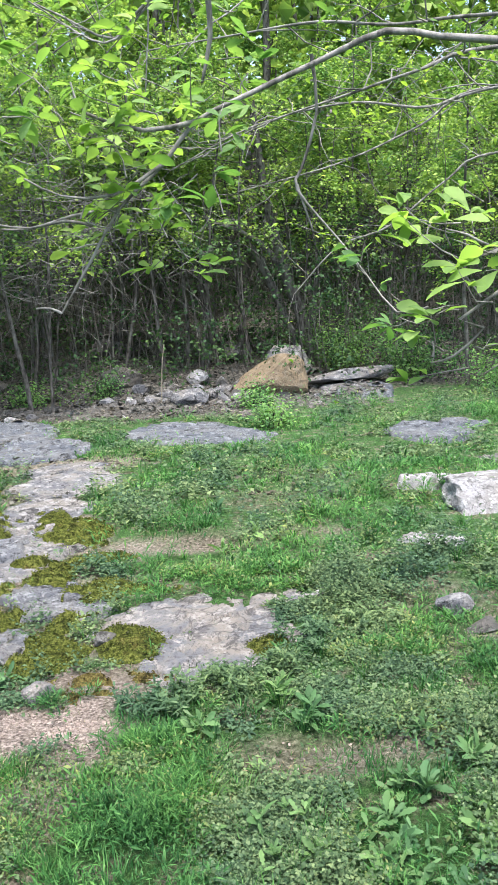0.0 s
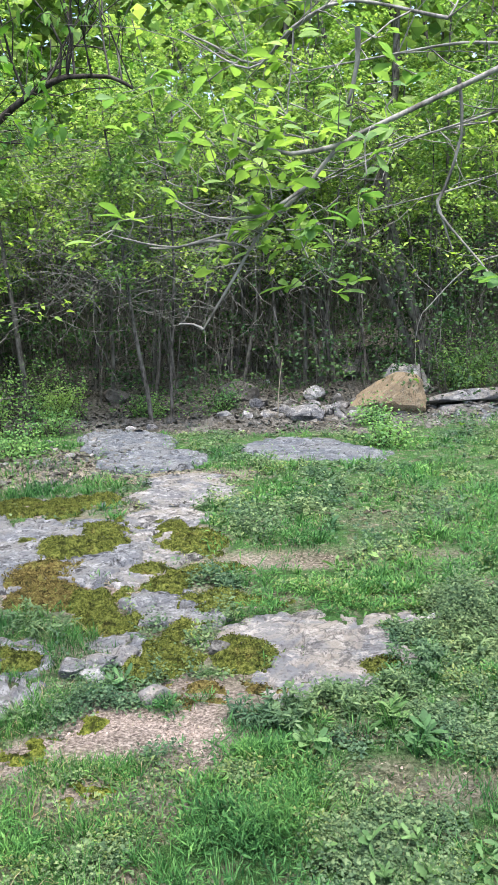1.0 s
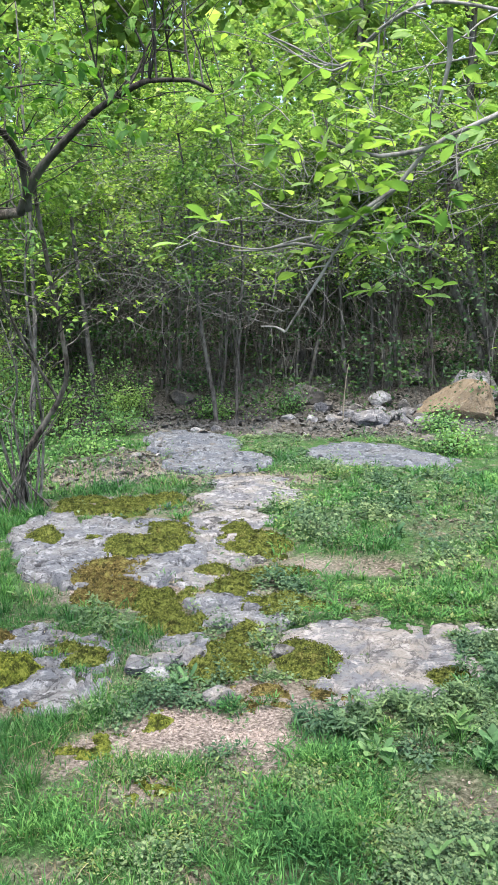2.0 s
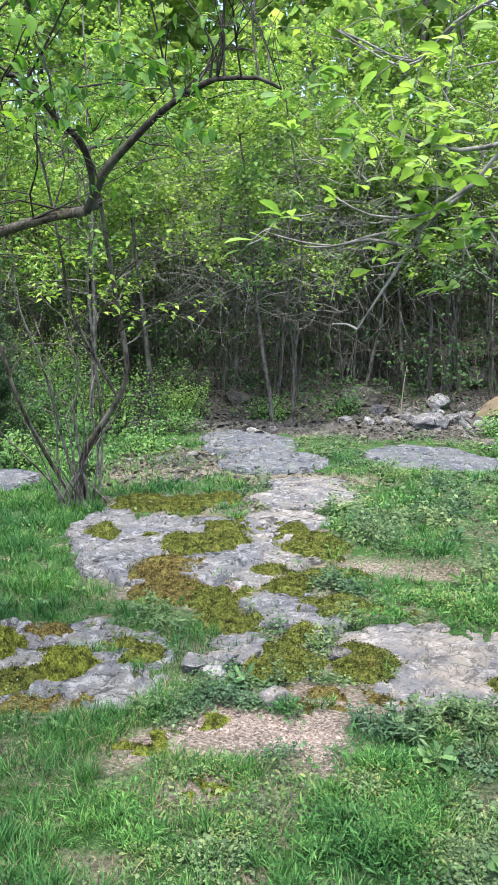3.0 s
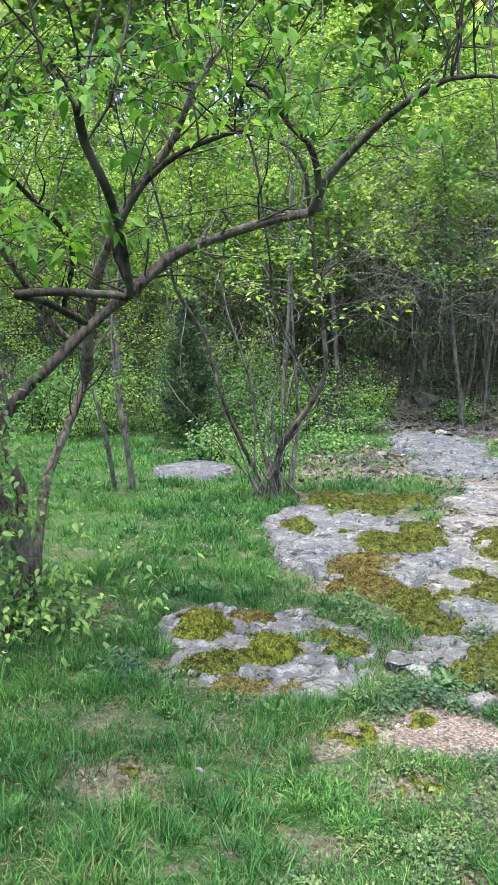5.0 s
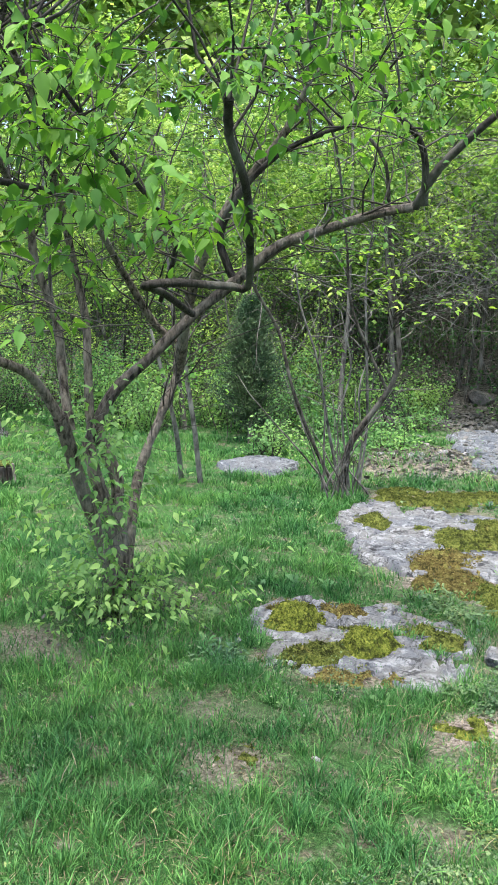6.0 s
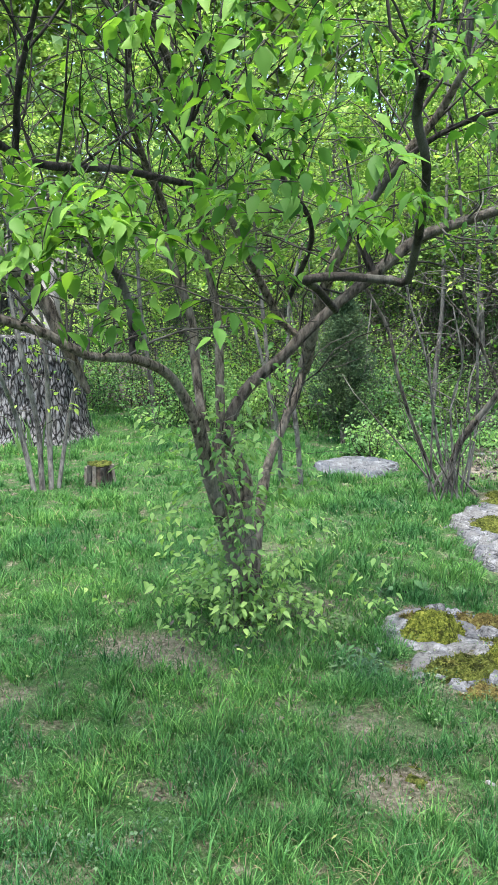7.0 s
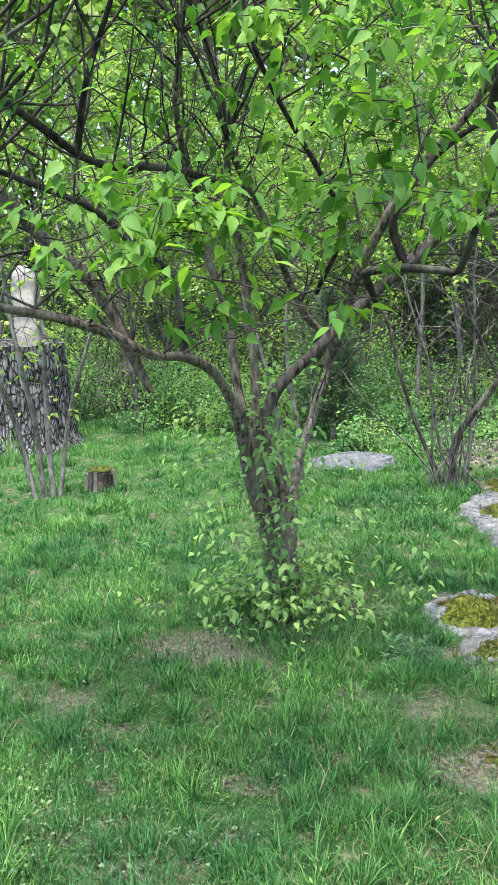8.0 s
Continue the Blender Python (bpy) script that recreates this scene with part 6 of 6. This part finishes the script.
def build_grass():
    rs = np.random.default_rng(101)
    def weight(x, y):
        d = np.hypot(x, y)
        tuft = smooth01((fbm(x * 3.2, y * 3.2, 63, 3) - 0.30) / 0.30)
        side = lawn_side(x, y)
        near_strip = smooth01((2.3 - y) / 0.5) * smooth01((0.2 - x) / 0.5)
        amount = 0.24 + 0.76 * np.maximum(side * (0.5 + 0.5 * tuft), 0.5 * near_strip * tuft)
        clump = smooth01((fbm(x * 2.0, y * 2.0, 66, 3) - 0.5) / 0.16) * 0.4
        return open_soil(x, y, -0.012) * np.maximum(np.maximum(amount, clump) * (0.55 + 0.45 * knots(x, y)), lushness(x, y))
    x, y = sow(980000, -9.5, 4.0, 0.35, 9.5, weight, rs)
    nx, ny = sow(330000, -4.2, 1.2, 0.5, 3.4, weight, rs)
    lx, ly = sow(360000, -8.5, -2.2, 2.6, 7.4, weight, rs)
    x, y = np.concatenate([x, nx, lx]), np.concatenate([y, ny, ly])
    n = len(x)
    d = np.hypot(x, y)
    rock, moss = cover(x, y)
    tall = (0.78 + 0.95 * smooth01((fbm(x * 3.0, y * 3.0, 64, 3) - 0.48) / 0.2)) * (0.62 + 0.38 * smooth01(np.minimum(rock, moss) / 0.2))
    h = rs.uniform(0.018, 0.060, n) * np.maximum(tall * (0.6 + 0.55 * knots(x, y)), 1.5 * lushness(x, y)) * (0.8 + 0.35 * lawn_side(x, y))
    w = rs.uniform(0.0022, 0.0042, n) * np.clip(d / 3.4, 1, 2.1)
    v, f = scatter(BLADE, np.stack([x, y, ground_height(x, y) - 0.012], -1), rs.uniform(0, 6.28, n), rs.normal(0, 0.25, n), rs.normal(0, 0.3, n), np.stack([w, h * rs.uniform(0.5, 1.6, n), h], -1))
    thing("grass", "uneven green spring lawn grass in tufts", "grass", kind="stuff", data=np_mesh("grass", v, f, GRASS))
    sx, sy = rs.uniform(-5.5, 4.5, 42000), rs.uniform(-3.5, 0.6, 42000)
    q = len(sx)
    sh = rs.uniform(0.03, 0.08, q)
    v3, f3 = scatter(BLADE, np.stack([sx, sy, ground_height(sx, sy) - 0.012], -1), rs.uniform(0, 6.28, q), rs.normal(0, 0.25, q), rs.normal(0, 0.3, q), np.stack([np.full(q, 0.008), sh, sh], -1))
    thing("grass", "short green lawn grass", "grass", kind="stuff", data=np_mesh("grass", v3, f3, GRASS))
    # tufts of longer blades
    tx, ty = sow(15000, -9.0, 3.0, 0.4, 8.5, lambda x, y: open_soil(x, y, 0.06) * (bareness(x, y) < 0.3) * (0.18 + 0.82 * lawn_side(x, y)) * np.where(x < -3.6, 0.4, 1.0), rs)
    many = rs.integers(14, 40, len(tx))
    tsize = np.repeat(rs.uniform(0.6, 1.25, len(tx)), many)
    tx, ty = np.repeat(tx, many), np.repeat(ty, many)
    q = len(tx)
    turn, off = rs.uniform(0, 6.28, q), np.abs(rs.normal(0, 0.018, q))
    px, py = tx - np.sin(turn) * off, ty + np.cos(turn) * off
    th = rs.uniform(0.04, 0.105, q) * tsize
    v2, f2 = scatter(BLADE, np.stack([px, py, ground_height(px, py) - 0.012], -1), turn + rs.normal(0, 0.4, q), rs.normal(0, 0.2, q), rs.normal(0, 0.2, q), np.stack([rs.uniform(0.0026, 0.0048, q) * np.clip(np.hypot(px, py) / 3.0, 1, 2), th * rs.uniform(0.5, 1.8, q), th], -1))
    thing("grass_tufts", "longer dark green grass growing in tufts", "grass", kind="stuff", data=np_mesh("grass_tufts", v2, f2, GRASS))
    k = rs.random(n) < np.where(x > -2.0, 0.13, 0.05)
    x, y = x[k] + rs.normal(0, 0.02, k.sum()), y[k] + rs.normal(0, 0.02, k.sum())
    m = len(x)
    v, f = scatter(BLADE, np.stack([x, y, ground_height(x, y) - 0.004], -1), rs.uniform(0, 6.28, m), rs.normal(-0.9, 0.35, m), rs.normal(0, 0.3, m), np.stack([w[k] * 0.9, h[k] * 1.2, h[k] * 1.3], -1))
    thing("dry_grass", "straw-coloured dead grass lying in the lawn", "grass", kind="stuff", data=np_mesh("dry_grass", v, f, DRY_GRASS))


build_grass()


def build_weeds():
    rs = np.random.default_rng(103)
    def weight(x, y):
        d = np.hypot(x, y)
        patchy = smooth01((fbm(x * 2.4, y * 2.4, 67, 3) - 0.40) / 0.15)
        return open_soil(x, y, 0.0) * (0.22 * (x > -3.3) + 0.78 * (1 - lawn_side(x, y))) * (0.25 + 0.75 * patchy) * (0.12 + 0.88 * knots(y, x))
    x, y = sow(380000, -9.0, 4.0, 0.5, 10.2, weight, rs)
    nx, ny = sow(90000, -1.2, 1.3, 0.9, 4.2, weight, rs)
    x, y = np.concatenate([x, nx]), np.concatenate([y, ny])
    n = len(x)
    per = 8
    d = np.hypot(x, y)
    tall = (0.02 + 0.11 * smooth01((fbm(x * 1.7, y * 1.7, 68, 3) - 0.38) / 0.3)) * np.exp(rs.normal(-0.1, 0.45, n)) * (0.35 + 0.85 * knots(y, x))
    level = np.tile(np.arange(per) / (per - 1), n)
    bx, by, h = np.repeat(x, per), np.repeat(y, per), np.repeat(tall, per)
    yaw = np.tile(np.arange(per) * 2.4, n) + np.repeat(rs.uniform(0, 6.28, n), per) + rs.normal(0, 0.3, n * per)
    out = (0.012 + 0.012 * rs.random(n * per)) * (1.2 - level)
    pos = np.stack([bx - np.sin(yaw) * out + rs.normal(0, 0.006, n * per), by + np.cos(yaw) * out + rs.normal(0, 0.006, n * per), ground_height(bx, by) + 0.004 + h * level], -1)
    size = np.repeat(np.clip(np.exp(rs.normal(0.0, 0.4, n)), 0.5, 1.7) * (1 - 0.3 * lawn_side(x, y)), per) * rs.uniform(0.006, 0.0155, n * per) * (1.25 - 0.5 * level) * np.repeat(np.clip(d / 3.0, 1, 1.9), per)
    pitch, roll = rs.normal(0.2, 0.4, n * per), rs.normal(0, 0.4, n * per)
    sort = fbm(x * 2.6, y * 2.6, 69, 3) + rs.normal(0, 0.05, n)
    for name, label, low, high, mat, shape in (("weeds", "low leafy green weeds and clover covering the earth", -9, 0.53, WEED, (1.0, 1.0, 1.0)),
                                               ("chickweed", "low yellow-green weeds with narrow leaves", 0.53, 0.58, CHICKWEED, (0.7, 1.2, 1.0)),
                                               ("narrow_weeds", "tangled dark green weeds with thin leaves", 0.58, 9, GRASS, (0.42, 1.9, 1.0))):
        k = np.repeat((sort >= low) & (sort < high), per)
        v, f = scatter(FAR_LEAF, pos[k], yaw[k], pitch[k] + (0.4 if shape[1] > 1.5 else 0), roll[k], size[k][:, None] * np.array(shape))
        thing(name, label, "weeds", kind="stuff", data=np_mesh(name, v, f, mat))


build_weeds()


def build_rosette(x, y, size, n, label, upright=0.5):
    rs = np.random.default_rng(int(abs(x * 911 + y * 313) * 10))
    z = float(surface(np.array([x]), np.array([y]))[0])
    plant = thing("broadleaf_weed", label, "weed", "broad-leaved weeds")
    plant.location = (x, y, z)
    shared = [np_mesh("leaf", LOBED[0] * (w, 1, s), LOBED[1], ROSETTE, True) for w, s in ((1.0, 0.6), (1.3, 1.1), (0.85, 0.9))]
    for k in range(n):
        ob = part("leaf", shared[k % 3], plant)
        q = k / n
        up = upright * 50 * q + rs.uniform(0, 60)
        ob.matrix_basis = pose(rs.normal(0, 0.008), rs.normal(0, 0.008), 0.008 + 0.05 * q * upright, 0, 0, k * 137.5 + rs.uniform(-60, 60)) @ pose(0, 0, 0, up, rs.uniform(-35, 35), rs.uniform(-20, 20)) @ Matrix.Scale(size * rs.uniform(0.55, 1.15) * (1.1 - 0.35 * q), 4)


for x, y, s, n in [(-0.22, 2.48, 0.16, 11), (0.15, 2.56, 0.15, 18), (0.05, 2.69, 0.15, 14), (0.13, 2.51, 0.13, 10), (-0.96, 2.91, 0.12, 12), (-1.00, 2.87, 0.10, 9), (-2.34, 3.39, 0.13, 12), (-2.49, 3.27, 0.11, 10), (-2.20, 3.49, 0.10, 9),
                   (-0.15, 1.95, 0.12, 10), (0.10, 2.02, 0.13, 12), (0.33, 1.98, 0.16, 14), (0.45, 2.10, 0.17, 15), (0.55, 1.90, 0.18, 15), (0.28, 1.82, 0.17, 14), (0.12, 1.84, 0.15, 13), (0.62, 2.25, 0.17, 14), (0.72, 2.12, 0.18, 14),
                   (-0.02, 4.61, 0.14, 10), (-0.25, 5.13, 0.14, 10), (-0.20, 4.30, 0.13, 9), (-2.09, 3.69, 0.12, 9), (-1.77, 2.18, 0.07, 7), (-1.56, 1.23, 0.06, 7), (-2.33, 2.54, 0.1, 9), (0.50, 2.40, 0.13, 10), (-0.02, 2.26, 0.1, 8)]:
    build_rosette(x, y, s * (0.56 if y > 2.3 else 0.42), int(n * 1.3), "broad-leaved green weed rosette in the lawn", 0.75 if s > 0.12 else 0.5)


for _ in range(52):
    x, y = rng.uniform(-0.05, 0.85), rng.uniform(1.55, 2.15)
    build_rosette(x, y, rng.uniform(0.036, 0.066), int(rng.integers(6, 12)), "broad-leaved green weed rosette in the lawn", rng.uniform(0.4, 0.9))
for _ in range(22):
    x, y = rng.uniform(-3.4, 1.2), rng.uniform(2.4, 5.5)
    if float(cover(np.array([x]), np.array([y]))[0][0]) > 0.08 and float(cover(np.array([x]), np.array([y]))[1][0]) > 0.06:
        build_rosette(x, y, rng.uniform(0.045, 0.085), int(rng.integers(6, 11)), "small broad-leaved weed in the grass", rng.uniform(0.3, 0.7))


def build_leafy_weed(x, y, wide, height, n, seed):
    """A bushy weed of upright leafy stems."""
    rs = np.random.default_rng(seed)
    z0 = float(surface(np.array([x]), np.array([y]))[0])
    plant = thing("leafy_weed", "bushy upright green weed with narrow leaves", "weed", "bushy weeds")
    tubes, sites = [], []
    for _ in range(n):
        t = sprout((x + rs.normal(0, wide * 0.45), y + rs.normal(0, wide * 0.4), z0 - 0.01), (rs.normal(0, 0.3), rs.normal(0, 0.3), 1), height * rs.uniform(0.5, 1.1), 0.0022, rs, 0.4, 0, 8)
        tubes.append(t)
        sites += [(t[j, :3], rs.normal(0, 1, 3)) for j in range(1, 9)]
    part("stemwork", np_mesh("stemwork", *joined([tube(t, 4) for t in tubes]), ROSETTE, True), plant, kind="stuff")
    lv = leaves_at(sites, rs, 3.2, 0.031, -0.4, 0.008)
    part("foliage", np_mesh("foliage", *scatter(LANCE, *lv), LEAFY, True), plant, "narrow green leaves", "stuff")


for k, (x, y, w, h, n) in enumerate([(-0.30, 2.70, 0.13, 0.16, 26), (-0.12, 2.80, 0.10, 0.12, 16), (-0.42, 2.64, 0.08, 0.12, 12), (0.05, 2.89, 0.12, 0.13, 18), (-1.26, 2.58, 0.05, 0.10, 9), (0.86, 4.79, 0.12, 0.14, 14), (0.20, 3.12, 0.2, 0.12, 22), (0.42, 3.32, 0.18, 0.12, 20),
                                     (-2.49, 2.70, 0.15, 0.12, 14), (-2.23, 2.39, 0.15, 0.1, 12), (-1.47, 3.35, 0.14, 0.10, 20), (-1.62, 3.51, 0.12, 0.10, 14)]):
    build_leafy_weed(x, y, w, h * 0.75, int(n * 1.2), 700 + k)


def build_iris(x, y, n, seed):
    rs = np.random.default_rng(seed)
    z0 = float(ground_height(np.array([x]), np.array([y]))[0])
    clump = thing("iris_clump", "clump of upright grey-green sword-shaped leaves", "plant", "sword-leaved plants", at=(x, y, z0))
    shared = np_mesh("leaf", BLADE[0], BLADE[1], ROSETTE)
    for _ in range(n):
        h = rs.uniform(0.25, 0.5)
        leaf = part("leaf", shared, clump)
        leaf.matrix_basis = pose(rs.normal(0, 0.07), rs.normal(0, 0.07), -0.02, rs.normal(0, 6), rs.normal(0, 7), rs.uniform(0, 360)) @ Matrix.Diagonal((0.022, h * 0.6, h, 1.0))


build_iris(-7.34, 6.09, 16, 1)
build_iris(-7.43, 5.39, 14, 2)
build_iris(-7.04, 5.00, 10, 3)


def build_litter():
    rs = np.random.default_rng(107)
    x, y = sow(130000, -9.5, 4.2, 5.5, 11.5, lambda x, y: np.maximum(wood_edge(x, y) * 0.9, 0.9 * bareness(x, y)) * np.where(y > 8.5, 1, 0.8), rs)
    xb, yb = rs.uniform(-9, 3.5, 9000), rs.uniform(11.4, 15.0, 9000)
    xn, yn = np.concatenate([rs.normal(-2.55, 0.25, 160), rs.normal(-2.7, 0.4, 90)]), np.concatenate([rs.normal(2.75, 0.2, 160), rs.normal(2.3, 0.25, 90)])
    x, y = np.concatenate([x, xb, xn]), np.concatenate([y, yb, yn])
    n = len(x)
    v, f = scatter(SMALL_LEAF, np.stack([x, y, surface(x, y) + rs.uniform(0.002, 0.02, n)], -1), rs.uniform(0, 6.28, n), rs.normal(0, 0.35, n), rs.normal(0, 0.5, n), rs.uniform(0.03, 0.075, n) * np.where(y < 4, 0.6, 1.0))
    thing("leaf_litter", "curled brown dead leaves on the woodland floor", "leaf litter", kind="stuff", data=np_mesh("leaf_litter", v, f, DEAD_LEAF))
    n = 7000
    x, y = rs.normal(-0.72, 0.22, n), rs.normal(2.56, 0.2, n)
    keep = bareness(x, y) > rs.random(n) * 0.9
    x, y = x[keep], y[keep]
    chip = (np.array([(-1, -0.6, 0), (1, -0.5, 0), (0.7, 0.7, 0), (-0.8, 0.6, 0), (-0.1, 0, 0.6)]), np.array([(0, 1, 4), (1, 2, 4), (2, 3, 4), (3, 0, 4)]))
    n = len(x)
    v, f = scatter(chip, np.stack([x, y, ground_height(x, y) - 0.012], -1), rs.uniform(0, 6.28, n), rs.normal(0, 0.3, n), rs.normal(0, 0.3, n), 0.001 + rs.gamma(2.0, 0.00095, n))
    thing("gravel", "pinkish grit and small stone chips on bare earth", "gravel", kind="stuff", data=np_mesh("gravel", v, f, GRIT))
    n = 30000
    x, y = rs.uniform(-4.2, 1.3, n), rs.uniform(0.9, 6.8, n)
    rock, moss = cover(x, y)
    keep = (bareness(x, y) > 0.15 + 0.5 * rs.random(n)) & (rock > 0) & (moss > 0) & ((np.hypot((x + 0.72) / 0.36, (y - 2.56) / 0.30) > 1) | (rs.random(n) < 0.2))
    x, y = x[keep], y[keep]
    n = len(x)
    v, f = scatter(BLADE, np.stack([x, y, ground_height(x, y) - 0.004], -1), rs.uniform(0, 6.28, n), rs.normal(-1.2, 0.25, n), rs.normal(0, 0.3, n), np.stack([rs.uniform(0.0015, 0.0035, n), rs.uniform(0.006, 0.03, n), rs.uniform(0.01, 0.035, n)], -1))
    thing("dry_straw", "dead grass stalks and bits lying on bare earth", "straw", kind="stuff", data=np_mesh("dry_straw", v, f, DRY_GRASS))
    k = rs.random(n) < 0.7
    x, y = x[k] + rs.normal(0, 0.02, k.sum()), y[k] + rs.normal(0, 0.02, k.sum())
    n = len(x)
    v, f = scatter(chip, np.stack([x, y, ground_height(x, y) - 0.010], -1), rs.uniform(0, 6.28, n), rs.normal(0, 0.3, n), rs.normal(0, 0.3, n), np.minimum(rs.gamma(2.0, 0.0022, n), 0.008))
    thing("earth_crumbs", "crumbs of earth and tiny pebbles on bare patches", "gravel", kind="stuff", data=np_mesh("earth_crumbs", v, f, GRIT))
    x, y = np.concatenate([rs.uniform(-4.8, 1.6, 5200), rs.normal(-2.85, 0.35, 650)]), np.concatenate([rs.normal(10.1, 0.5, 5200), rs.normal(7.1, 0.6, 650)])
    n = len(x)
    v, f = scatter(chip, np.stack([x, y, surface(x, y) - 0.005], -1), rs.uniform(0, 6.28, n), rs.normal(0, 0.4, n), rs.normal(0, 0.4, n), rs.gamma(2.0, 0.012, n) * np.where(y < 8.8, 0.6, 1.0))
    thing("stone_chips", "grey stone chips strewn at the wood's edge", "gravel", kind="stuff", data=np_mesh("stone_chips", v, f, DARK_ROCK))


GRIT = plain_material("pinkish_grit", (0.14, 0.115, 0.10), (0.42, 0.36, 0.32), 60.0)
build_litter()
